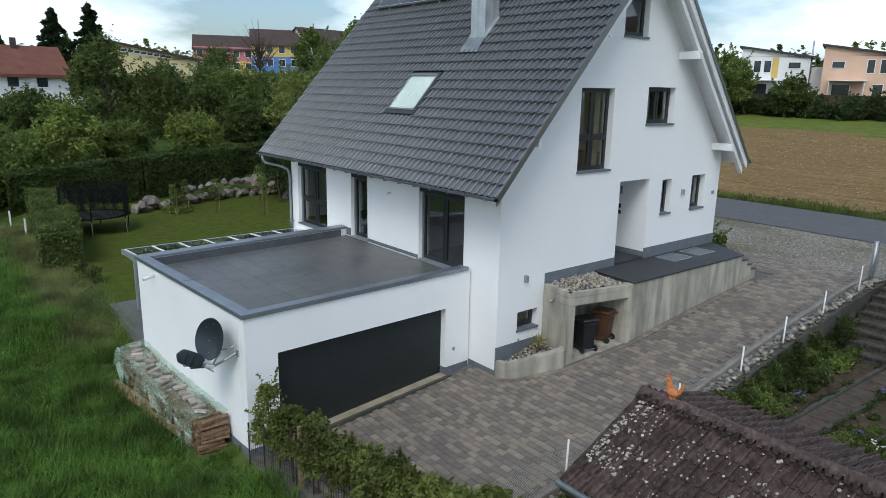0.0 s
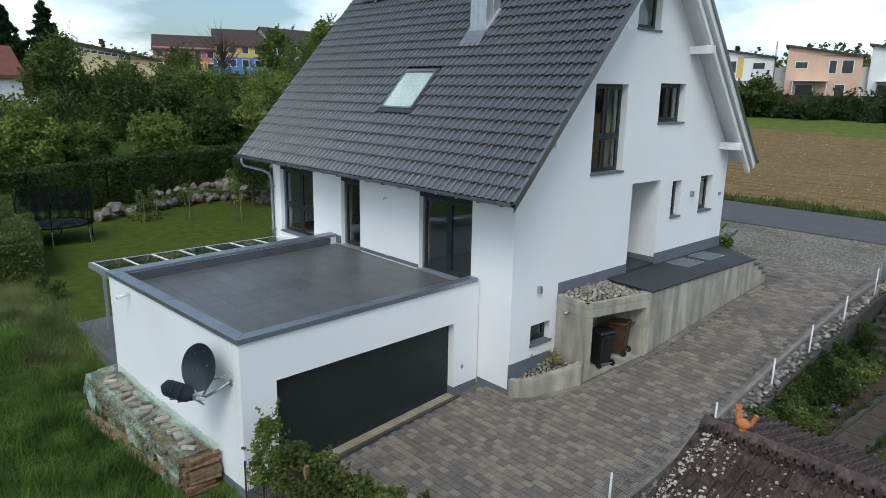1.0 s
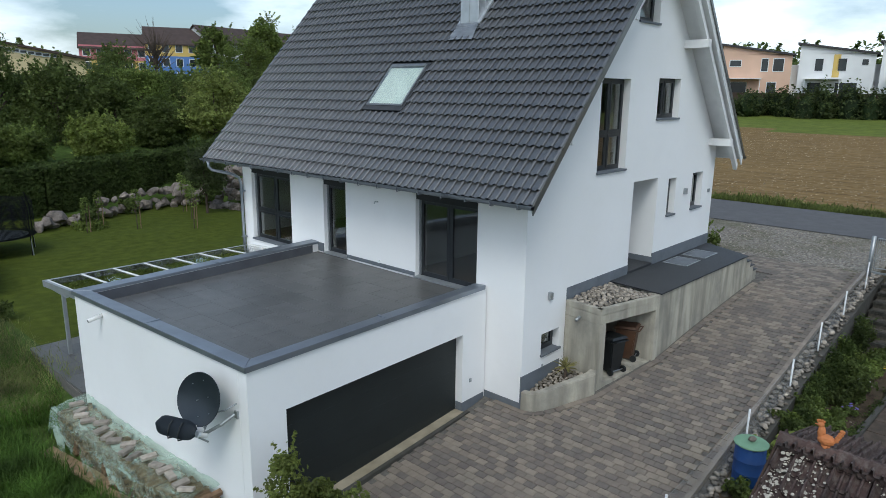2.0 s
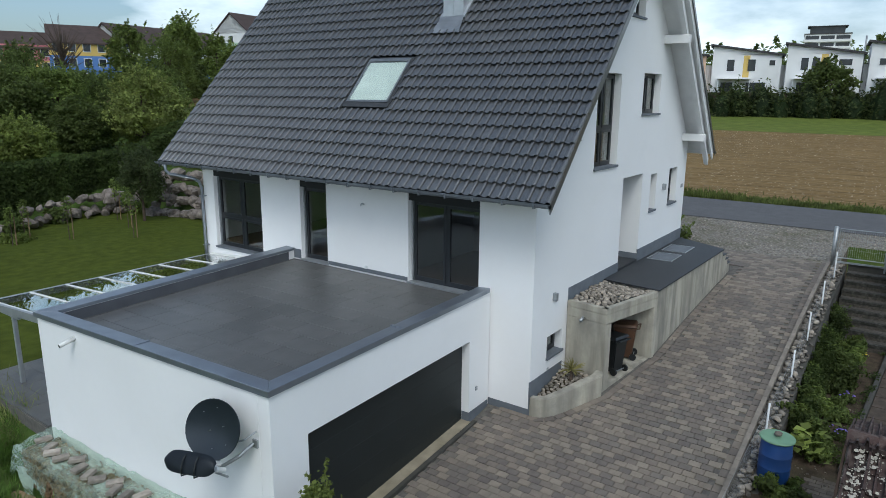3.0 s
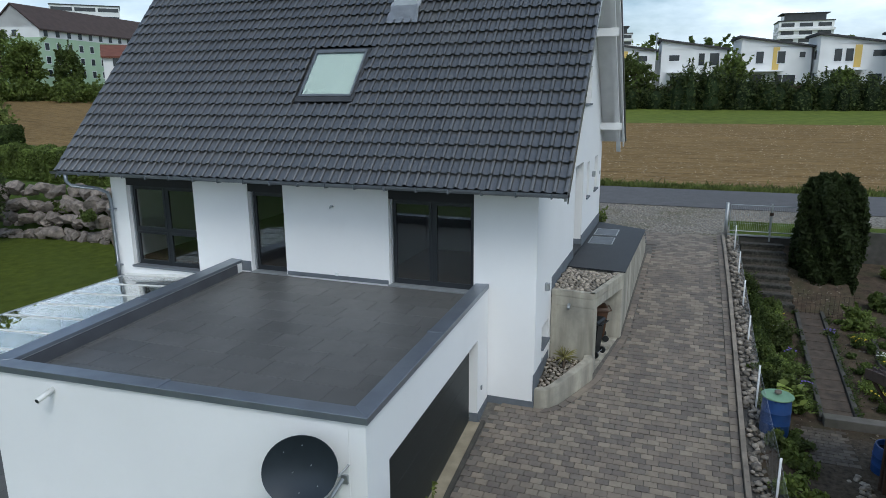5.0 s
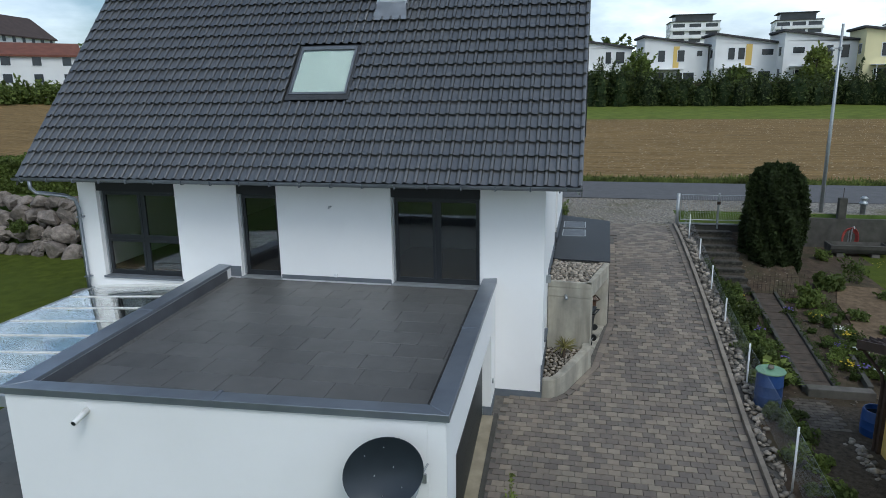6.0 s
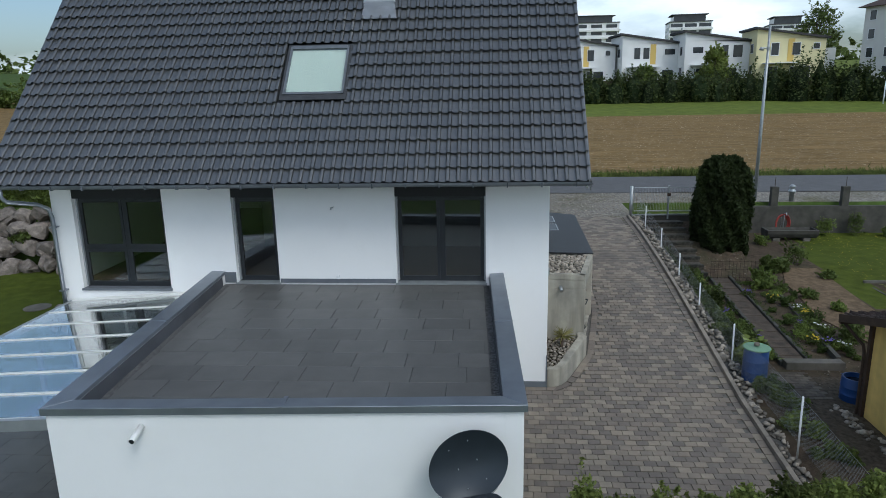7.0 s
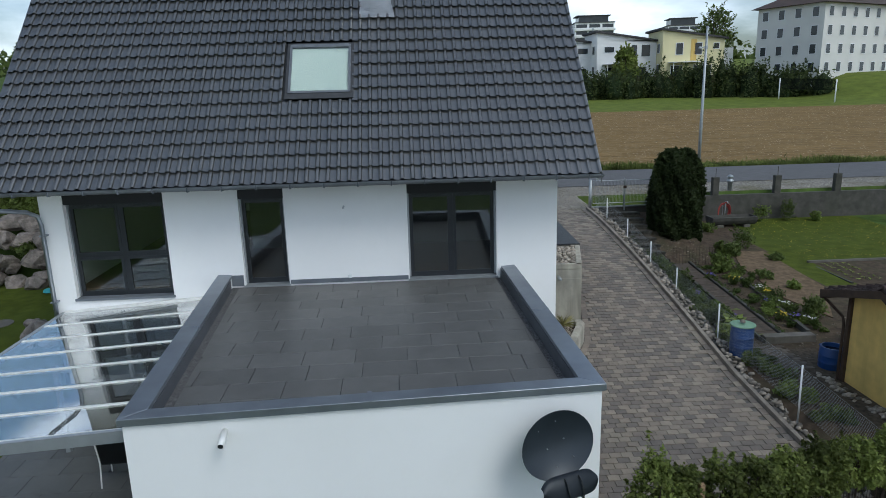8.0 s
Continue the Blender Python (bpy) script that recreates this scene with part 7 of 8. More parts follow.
for u, h_ in prof:
    fr.append(bm.verts.new((u * SW_, 0, h_ + .040))), bk.append(bm.verts.new((u * SW_, SL_ + .05, h_))), un.append(bm.verts.new((u * SW_, .003, h_ + .002)))
for i in range(len(prof) - 1):
    bm.faces.new((fr[i], fr[i + 1], bk[i + 1], bk[i])), bm.faces.new((un[i], un[i + 1], fr[i + 1], fr[i]))
ST_ME = mesh_of("shed_tile", bm, OLDTILE)
s_slope = math.hypot(1, S_P)
len_w = (SX - SE_W) * s_slope
courses = int(len_w / SL_) + 1
shed_roof = part("roof", boxes((SX - .10, SX + .10, S_Y0, S_Y1, SZ - .10, SZ - .02)), OLDTILE, shed, "lichened brown clay tile roof")
near_st, far_st = [], []
rng = np.random.default_rng(61)
for s in (-1, 1):
    for c in range(courses):
        for k in range(int((S_Y1 - S_Y0) / SW_)):
            d = c * SL_
            xe = SE_W if s < 0 else SE_E
            ze = S_EZ if s < 0 else S_EE
            sp = (SZ - ze) / abs(SX - xe)
            sl = math.hypot(1, sp)
            x = xe - s * (d / sl) + s * .03
            z = ze - .03 + d * sp / sl
            if s < 0:
                right, y = Vector((0, -1, 0)), S_Y1 - k * SW_
            else:
                right, y = Vector((0, 1, 0)), S_Y1 - (k + 1) * SW_
            up = Vector((-s, 0, sp)).normalized()
            m = Matrix((right, up, right.cross(up))).transposed().to_4x4()
            m.translation = (x, y + rng.normal(scale=.004), z + rng.normal(scale=.004))
            (near_st if k < 20 else far_st).append(m)
joined("tile_field", ST_ME, far_st, shed_roof, "old brown clay tiles")
for i in range(22):
    y = S_Y1 + .03 - i * .37
    bm = bmesh.new()
    sect = ((-.19, -.13), (-.17, -.085), (-.03, .045), (.03, .045), (.17, -.085), (.19, -.13), (.15, -.115), (0, .01), (-.15, -.115))
    A, B = ([bm.verts.new((SX + u, yy_, SZ + .075 + v + lift)) for u, v in sect] for yy_, lift in ((y, .022), (y - .41, 0)))
    bm.faces.new(A), bm.faces.new(B[::-1])
    for k in range(9):
        bm.faces.new((A[k], B[k], B[(k + 1) % 9], A[(k + 1) % 9]))
    bmesh.ops.recalc_face_normals(bm, faces=bm.faces[:])
    part("ridge_tile", bm, OLDTILE, shed_roof)
LICHEN = mat("pale_lichen", (0.40, 0.37, 0.31), 0.95, vary=0.2, scale=20, bump=0.4, island=0.25)
rng = np.random.default_rng(62)
bm = bmesh.new()
for i in range(1500):
    s = -1
    d = rng.uniform(.05, len_w - .05)
    q = rng.uniform()
    if q < .16:
        y = S_Y1 - abs(rng.normal()) * .12
    elif q < .55:
        y = S_Y1 - .1 - abs(rng.normal()) * .55
    else:
        y = rng.uniform(S_Y0 + 2, S_Y1)
    if noise.noise((d * 1.9, y * 1.9, 5)) < (-.1 if q < .3 else -.16):
        continue
    xe = SE_W if s < 0 else SE_E
    p = Vector((xe - s * d / s_slope, y, S_EZ - .03 + d * S_P / s_slope + .095))
    r = .006 + .027 * rng.uniform() ** 2.6
    up = Vector((-s, 0, S_P)).normalized()
    right = Vector((0, 1, 0))
    ring = [bm.verts.new(p + right * r * math.cos(a) * rng.uniform(.7, 1.2) + up * r * math.sin(a) * rng.uniform(.7, 1.2)) for a in (6.28 * q / 7 for q in range(7))]
    bm.faces.new(ring)
bmesh.ops.recalc_face_normals(bm, faces=bm.faces[:])
part("lichen", bm, LICHEN, shed_roof, "pale round lichen spots")

# terracotta cockerel on the ridge
hen = thing("cockerel_figure", SX, S_Y1 - .55, SZ + .1, "orange terracotta cockerel figure on the shed ridge", "garden ornament")
bm = bmesh.new()


def ball(bm, x, y, z, rx, ry, rz_, sub=2):
    bmesh.ops.create_icosphere(bm, subdivisions=sub, radius=1, matrix=Matrix.Translation((x, y, z)) @ Matrix.Diagonal((rx, ry, rz_, 1)))


hx, hy, hz = SX, S_Y1 - .55, SZ + .12
ball(bm, hx, hy, hz + .14, .10, .15, .11), ball(bm, hx, hy + .09, hz + .26, .065, .07, .13), ball(bm, hx, hy + .12, hz + .40, .05, .06, .055)
ball(bm, hx, hy + .19, hz + .39, .014, .03, .014, 1)
for i in range(4):
    ball(bm, hx, hy + .07 + .035 * i, hz + .475 - .008 * abs(i - 1.5), .012, .022, .035, 1)
for i in range(5):
    ball(bm, hx, hy - .15 - .02 * i, hz + .17 + .05 * i, .03, .05, .045, 1)
ball(bm, hx, hy, hz + .02, .08, .09, .05, 1)
for v in bm.verts:
    v.co += Vector((1, 1, 1)) * .006 * noise.noise(v.co * 40)
bmesh.ops.scale(bm, vec=(.76, .76, .76), space=Matrix.Translation((-hx, -hy, -hz)), verts=bm.verts[:])
part("figure", bm, TERRA, hen)

# ---- boundary wall with pillars, gate, lamp, trough, thuja ----
bwall = thing("boundary_wall", 28.9, 0, 1.3, "old grey concrete boundary wall with stub pillars", "wall", kind="structure")
part("wall", boxes((28.80, 29.02, -16, 4.6, .9, 2.72), bevel=.01), DARKWALL, bwall)
part("wall", boxes((26.0, 26.2, 4.3, 7.75, 1.6, 2.86), (26.2, 28.82, 4.35, 4.55, 1.2, 2.74)), DARKWALL, bwall)
for y in (1.15, -2.0, -5.1, -8.2, -11.3):
    pil = part("pillar", boxes((28.78, 29.04, y - .16, y + .16, 2.72, 3.62), bevel=.015), DARKWALL, bwall)
    part("iron_rod", tube([(28.9, y, 3.6), (28.9, y, 4.05)], .012, 6), RUST, pil)
hyd = thing("hydrant", 28.6, .15, 2.75, "grey iron hydrant beside the wall", "hydrant")
smooth(part("body", lathe([(.11, 2.75), (.11, 3.25), (.17, 3.27), (.17, 3.36), (.12, 3.40), (.12, 3.5), (.16, 3.55), (.06, 3.64)], 14, 29.4, .15), GALV, hyd))

gate = thing("garden_gate", 25.95, 6.9, 2.8, "galvanised wire-mesh garden gate", "gate")
smooth(part("gate_post", tube([(25.95, 8.24, 2.5), (25.95, 8.24, 4.12)], .07, 12), GALV, gate))
for y0, y1 in ((6.72, 8.12), (5.25, 6.66)):
    fr_ = part("leaf_frame", tube([(25.95, y0, 3.05), (25.95, y1, 3.05), (25.95, y1, 4.06), (25.95, y0, 4.06), (25.95, y0, 3.05)], .022, 8), GALV, gate)
    bm = bmesh.new()
    for i in range(1, 22):
        y = y0 + (y1 - y0) * i / 22
        tube([(25.95, y, 3.05), (25.95, y, 4.06)], .004, 4, bm)
    for z in (3.35, 3.7):
        tube([(25.95, y0, z), (25.95, y1, z)], .004, 4, bm)
    part("mesh_filling", bm, GALV, fr_)
part("gate_post", boxes((25.91, 25.99, 6.655, 6.715, 2.7, 4.15), bevel=.005), GALV, gate)
part("latch", boxes((25.88, 25.91, 6.62, 6.76, 3.7, 3.82), bevel=.004), RUST, gate)
part("bottom_rail", boxes((25.93, 25.97, 5.2, 8.2, 2.86, 2.92)), GALV, gate)
# a low iron trellis where the path begins
tr = thing("trellis", 21.3, 5.6, 1.3, "rusty wire trellis beside the path", "trellis")
for i in range(14):
    y = 4.5 + i * .13
    part("bar", tube([(21.4, y, 1.2), (21.4, y, 2.05 + .1 * math.sin(i * 1.7))], .006, 4), RUST, tr)
for z in (1.4, 1.7, 2.0):
    part("rail", tube([(21.4, 4.45, z), (21.4, 6.25, z)], .006, 4), RUST, tr)

lamp = thing("street_lamp", 29.6, 1.75, 2.85, "tall grey steel street lamp", "street lamp")
smooth(part("mast", tube([(29.6, 1.75, 2.8), (29.6, 1.75, 6.0), (29.6, 1.75, 10.8)], [.085, .075, .05], 12), GALV, lamp))
part("collar", tube([(29.6, 1.75, 9.75), (29.6, 1.75, 9.87)], .085, 10), GALV, lamp)
part("bracket", tube([(29.6, 1.75, 9.81), (29.58, 2.05, 9.83)], .03, 8), GALV, lamp)
smooth(part("floodlight", tube([(29.58, 2.04, 9.86), (29.58, 2.06, 9.72)], [.07, .11], 10), GALV, lamp))

trough = thing("water_trough", 27.4, .9, 1.4, "old stone water trough under the tap", "trough")
bm = bmesh.new()
pr = []
for k in range(9):
    a = math.pi + math.pi * k / 8
    pr.append((.42 * math.cos(a), .52 + .42 * math.sin(a)))
rows = []
for y in (-.2, 2.0):
    rows.append([bm.verts.new((27.5 + u, y, 1.40 + w)) for u, w in pr])
for k in range(8):
    bm.faces.new((rows[0][k], rows[0][k + 1], rows[1][k + 1], rows[1][k]))
bm.faces.new(rows[0]), bm.faces.new(rows[1][::-1])
bmesh.ops.recalc_face_normals(bm, faces=bm.faces[:])
bmesh.ops.solidify(bm, geom=bm.faces[:], thickness=.07)
part("basin", bm, DARKWALL, trough)
part("foot", boxes((27.2, 27.8, .1, .4, 1.25, 1.55), (27.2, 27.8, 1.4, 1.7, 1.25, 1.55)), OLDCONC, trough)
part("standpipe", tube([(28.2, .9, 1.3), (28.2, .9, 2.5), (28.0, .9, 2.55), (27.95, .9, 2.45)], .025, 8), GALV, trough)
hose = thing("garden_hose", 28.3, .95, 2.1, "coiled red garden hose hanging on a stand", "garden hose")
bm = bmesh.new()
loops = []
for k in range(121):
    a, r0 = 2 * math.pi * k / 20, .30 + .025 * k / 20 + .012 * math.sin(k * 1.3)
    loops.append((28.27 - .02 * k / 20, .95 + .75 * r0 * math.sin(a), 2.0 + 1.15 * r0 * math.cos(a) - .004 * k / 20))
tube(loops, .017, 6, bm)
smooth(part("coil", bm, REDHOSE, hose))
part("stand", tube([(28.35, .95, 1.3), (28.35, .95, 2.35)], .02, 6), GALV, hose)

thuja = thing("thuja", 24.3, 4.95, 1.5, "dense dark green clipped thuja", "conifer")
rng = np.random.default_rng(71)
n = 26000
t = rng.uniform(0, 1, n)
a = rng.uniform(0, 6.28, n)
prof_r = np.interp(t, (0, .08, .3, .6, .85, .95, 1.0), (.75, .92, 1.0, .98, .87, .68, .38))
rr = prof_r * (1 - .25 * rng.uniform(0, 1, n) ** 2) * (1 + .11 * np.sin(a * 5 + t * 7) + .08 * np.sin(a * 11 + t * 17) + .05 * np.sin(a * 2 + 1)) + np.abs(rng.normal(scale=.05, size=n))
c = np.stack([24.3 + rr * np.cos(a), 5.02 + rr * np.sin(a), 1.45 + t * 3.8 + .30 * np.abs(np.sin(a * 3 + rr * 4)) * t ** 2], 1)
d = np.stack([np.cos(a), np.sin(a), np.full(n, .25)], 1)
part_mesh("foliage", quads("foliage", leaf_quads(rng, c, .10, up=-.1, long=1.9, outward=d), THUJA), None, thuja)
part("core", lathe([(.7, 1.4), (.85, 2.0), (.9, 3.2), (.78, 4.4), (.35, 5.0)], 16, 24.3, 5.02), THUJA, thuja)
part("trunk", tube([(24.3, 4.95, 1.2), (24.3, 4.95, 1.8)], .14, 8), BARK, thuja)

# weeds and grass along the road and the field's edge
rng = np.random.default_rng(73)
N = 42000
yy = rng.uniform(-60, 60, N)
xx = 38.1 + np.abs(rng.normal(scale=1.1, size=N))
hh = rng.uniform(.06, .26, N) * (1 + .8 * np.maximum(0, np.sin(yy * .7) * np.sin(yy * .23 + 1)))
zz = np.array([ground_z(p, q) for p, q in zip(xx, yy)])
base = np.stack([xx, yy, zz], 1)
ang = rng.uniform(0, 6.28, N)
side = np.stack([np.cos(ang), np.sin(ang), np.zeros(N)], 1) * .028
tip = base + np.stack([rng.normal(scale=.1, size=N), rng.normal(scale=.1, size=N), hh], 1)
tagged(part_mesh("verge_weeds", quads("verge_weeds", np.stack([base - side, base + side, tip + side * .5, tip - side * .5], 1), SHRUB), None), "rough green verge between road and field", "grass", kind="stuff")

# ---- lawn side: boulders, hedges, trampoline, young trees ----
BOULDERS = stone_meshes("boulder", ROCK, 8, flat=.82, rough=.22, sub=3, facets=20)
for me_ in BOULDERS:
    me_.set_sharp_from_angle(angle=radians(14))
rng = np.random.default_rng(101)


def boulder(x, y, z, s, parent, sq=1.0):
    m = Matrix.Translation((x, y, z)) @ Euler((rng.uniform(-.5, .5), rng.uniform(-.5, .5), rng.uniform(0, 6.28))).to_matrix().to_4x4() @ Matrix.Diagonal((s * rng.uniform(.9, 1.2), s * rng.uniform(.85, 1.1), s * sq * rng.uniform(.85, 1.1), 1))
    piece("boulder", BOULDERS[int(rng.integers(8))], parent, m)


rwall = thing("boulder_wall", 21.8, 36, 1.5, "dry-laid retaining wall of grey-brown granite boulders", "boulder wall")
for lvl, (zz, xoff) in enumerate(((1.75, 0), (2.45, .35), (3.1, .75), (3.65, 1.1))):
    y = 27.4 + .4 * (lvl % 2)
    while y < 42.2:
        s = rng.uniform(.95, 1.5)
        boulder(21.55 + xoff + rng.normal(scale=.08) + (max(0, y - 38) * -.25), y, zz + rng.normal(scale=.08), s, rwall, .85)
        y += s * .66
for i in range(100):
    lvl = int(rng.integers(4))
    y = rng.uniform(27.2, 42.2)
    boulder(21.50 + (0, .35, .75, 1.1)[lvl] + rng.normal(scale=.05) + (max(0, y - 38) * -.25), y, (1.65, 2.2, 2.85, 3.4)[lvl] + rng.uniform(-.1, .25), rng.uniform(.55, .95), rwall, .85)
heap = thing("boulder_border", 14, 43.5, 1.6, "low border of granite boulders under the hedge", "boulders")
for i in range(34):
    t = i / 33
    x = 10.6 + t * 9.6
    y = 41.3 + 2.2 * math.sin(t * 2.2) + rng.normal(scale=.3)
    boulder(x, y, 1.68 + rng.uniform(0, .2), rng.uniform(.45, .9), heap, .8)
for i in range(26):
    t = i / 25
    boulder(13.6 + t * 7.6 + rng.normal(scale=.1), 42.2 + 1.6 * math.sin(t * 2.2) + rng.normal(scale=.15), 1.9 + .55 * (i % 2) + rng.uniform(0, .2), rng.uniform(.6, 1.0), heap, .85)
for x, y, z, s in ((11.0, 41.0, 2.0, 1.0), (11.8, 41.7, 2.1, 1.2), (12.3, 41.2, 1.85, 1.0), (19.2, 43.4, 2.6, 1.3), (20.2, 43.0, 2.3, 1.1)):
    boulder(x, y, z, s, heap, .8)
cb = thing("border_boulders", 15.3, 26.9, 1.5, "low heap of mossy boulders beside the house", "boulders")
for x, y, z, s_ in ((14.7, 26.4, 1.75, .75), (15.2, 26.8, 2.0, .8), (15.7, 27.1, 1.8, .85), (15.1, 27.2, 1.7, .6), (16.2, 27.5, 1.75, .7), (16.7, 27.7, 1.65, .5)):
    boulder(x, y, z, s_, cb, .8)


def clipped_hedge(name, line, width, h0, h1, label, seed, leaves, size=.16, material=None):
    """A hedge along a line (x, y, ground), clipped flat, of leaves over a dark core."""
    e = thing(name, line[0][0], line[0][1], line[0][2], label, "hedge")
    r_ = np.random.default_rng(seed)
    segs = list(zip(line, line[1:]))
    lens = [math.hypot(b[0] - a[0], b[1] - a[1]) for a, b in segs]
    pts, nrm = [], []
    bm = bmesh.new()
    for (a, b), L in zip(segs, lens):
        n = int(leaves * L / sum(lens))
        d = ((b[0] - a[0]) / L, (b[1] - a[1]) / L)
        q = (-d[1], d[0])
        u = r_.uniform(0, L, n)
        per = r_.uniform(0, 2 * (h1 - h0) + width, n)
        hgt = h1 - h0
        off = np.where(per < hgt, -width / 2, np.where(per > hgt + width, width / 2, per - hgt - width / 2))
        zz = np.where(per < hgt, per, np.where(per > hgt + width, per - hgt - width, hgt)) + h0
        wob = .10 * np.sin(u * 1.9 + off * 3) + .06 * np.sin(u * 5.1 + zz * 4) + r_.normal(scale=.05, size=n)
        off = off * (1 + wob * .6)
        zz = zz + np.where(zz > h1 - .05, wob * .9, 0)
        gz0 = a[2] + (b[2] - a[2]) * u / L
        pts.append(np.stack([a[0] + d[0] * u + q[0] * off, a[1] + d[1] * u + q[1] * off, gz0 + zz], 1))
        nn = np.stack([q[0] * np.sign(off), q[1] * np.sign(off), np.full(n, .3)], 1)
        nrm.append(nn)
        k = width / 2 * .82
        prism([(a[0] - q[0] * k, a[1] - q[1] * k), (b[0] - q[0] * k, b[1] - q[1] * k), (b[0] + q[0] * k, b[1] + q[1] * k), (a[0] + q[0] * k, a[1] + q[1] * k)],
              [a[2] + h0 - .2, b[2] + h0 - .2, b[2] + h0 - .2, a[2] + h0 - .2], [a[2] + h1 * .93, b[2] + h1 * .93, b[2] + h1 * .93, a[2] + h1 * .93], bm=bm)
    for (px, py, pz), (sx, sy, _) in ((line[0], line[1]), (line[-1], line[-2])):
        L = math.hypot(sx - px, sy - py)
        d = ((sx - px) / L, (sy - py) / L)
        n = int(leaves * 1.3 * width / sum(lens))
        off, up_ = r_.uniform(-width / 2, width / 2, n), r_.uniform(h0, h1, n)
        out = -.12 + r_.normal(scale=.06, size=n)
        pts.append(np.stack([px + d[0] * out - d[1] * off, py + d[1] * out + d[0] * off, pz + up_], 1))
        nrm.append(np.tile((-d[0], -d[1], .3), (n, 1)))
    part("core", bm, material or HEDGE, e)
    part_mesh("foliage", quads("foliage", leaf_quads(r_, np.concatenate(pts), size, up=.1, outward=np.concatenate(nrm)), material or HEDGE), None, e)
    return e


clipped_hedge("garden_hedge", [(5.2, 45.2, .65), (12.0, 44.8, 1.30), (22.5, 46.4, 1.75), (27, 47.5, 3.4)], 1.6, 0, 3.1, "tall dark clipped hedge behind the lawn", 1, 52000, .14)
clipped_hedge("garden_hedge", [(5.05, 30.8, 1.4), (5.6, 34, 1.5), (6.4, 43.5, 1.5)], 1.5, 0, 1.55, "waist-high clipped hedge beside the lawn", 2, 36000, .085, LEAF_DARK)
clipped_hedge("laurel_hedge", [(24.2, 25.6, 3.7), (24.4, 33, 3.8), (24.6, 41, 3.9), (25.5, 46, 4.0)], 1.5, 0, 1.5, "light green laurel hedge above the boulders", 3, 22000, .13, LEAF_MID)

tramp = thing("trampoline", 7.6, 37.3, 1.52, "round black trampoline with safety net", "trampoline")
TX, TY, TZ, TR = 7.75, 37.3, 1.53, 1.65
part("jumping_mat", lathe([(TR - .28, TZ + .82), (TR - .28, TZ + .835)], 36, TX, TY), BLACKP, tramp)
part("edge_pad", (lambda bm: (bmesh.ops.solidify(bm, geom=bm.faces[:], thickness=.04), bm)[1])(
    (lambda bm, A, B: ([bm.faces.new((A[k], A[(k + 1) % 36], B[(k + 1) % 36], B[k])) for k in range(36)], bm)[1])(
        *(lambda bm: (bm, [bm.verts.new((TX + (TR - .3) * math.cos(a), TY + (TR - .3) * math.sin(a), TZ + .86)) for a in (2 * math.pi * k / 36 for k in range(36))],
                      [bm.verts.new((TX + TR * math.cos(a), TY + TR * math.sin(a), TZ + .85)) for a in (2 * math.pi * k / 36 for k in range(36))]))(bmesh.new()))), NETBLACK, tramp, "dark edge padding")
for k in range(6):
    a = 2 * math.pi * k / 6 + .2
    cx, cy = TX + TR * math.cos(a), TY + TR * math.sin(a)
    part("net_pole", tube([(cx, cy, TZ), (cx, cy, TZ + 2.0), (cx - .15 * math.cos(a), cy - .15 * math.sin(a), TZ + 2.55)], .025, 8), NETBLACK, tramp)
    part("leg", tube([(cx, cy, TZ + .8), (cx + .05 * math.cos(a), cy + .05 * math.sin(a), TZ - .02)], .022, 8), GALV, tramp)
net = []
for k in range(240):
    a0, a1 = 2 * math.pi * k / 240, 2 * math.pi * k / 240 + .0125
    r = TR - .05
    top = TZ + 2.42 - .10 * abs(math.sin((a0 - .2) * 3))
    net.append([(TX + r * math.cos(a0), TY + r * math.sin(a0), TZ + .86), (TX + r * math.cos(a1), TY + r * math.sin(a1), TZ + .86), (TX + r * math.cos(a1), TY + r * math.sin(a1), top), (TX + r * math.cos(a0), TY + r * math.sin(a0), top)])
part_mesh("safety_net", quads("safety_net", np.array(net), NETBLACK), None, tramp, "dense black safety net")

for i, (x, y, h, r) in enumerate(((14.4, 38.5, 2.2, .55), (16.5, 36.6, 2.3, .7), (17.6, 39.0, 2.3, .5), (18.4, 41.5, 2.5, .6), (13.2, 40.2, 2.0, .5), (12.2, 39.2, 1.9, .45))):
    tree("young_tree", x, y, 1.52, r * .62, h, LEAF_MID, "slim young fruit tree tied to a stake", "tree", .46, 260, .075, 600 + i, lobes=7, group="young trees on the lawn", trunk_r=.025)
    st = thing("tree_stake", x + .18, y, 1.5, "thin wooden stake beside a young tree", "stake", "tree stakes")
    part("stake", tube([(x + .18, y, 1.4), (x + .2, y, 3.0)], .025, 6), WOODM, st)
tree("pine_tree", 19.2, 40.2, 1.55, 1.45, 3.9, PINE, "bushy young pine on the lawn", "tree", .30, 9000, .09, 620, lobes=34, trunk_r=.09)
for i, (x, y, r, h) in enumerate(((13.3, 41.2, .7, .9), (12.6, 40.0, .8, .5), (16, 43, .7, .9), (21.0, 35.5, .45, .5), (22.0, 33.0, .5, .5), (21.9, 30.6, .45, .5), (22.3, 38.2, .6, .7), (20.6, 42.4, .8, 1.0))):
    clump("border_shrub", x, y, 1.5 if i not in (3, 4, 5, 6) else 2.6, r, h, (LEAF_DARK, LEAF_LIGHT)[i == 1], "low green shrub among the boulders", 700, .12, 640 + i, category="shrub", group="shrubs among the boulders")
toy = thing("toy_disc", 21.0, 29.0, 1.5, "small turquoise toy lying on the lawn", "toy")
part("disc", lathe([(.18, 1.50), (.26, 1.53), (.22, 1.60), (.1, 1.62)], 16, 20.6, 29.3), TURQ, toy)
mh = thing("manhole_cover", 17.2, 29.2, 1.5, "round pale manhole cover in the lawn", "manhole cover")
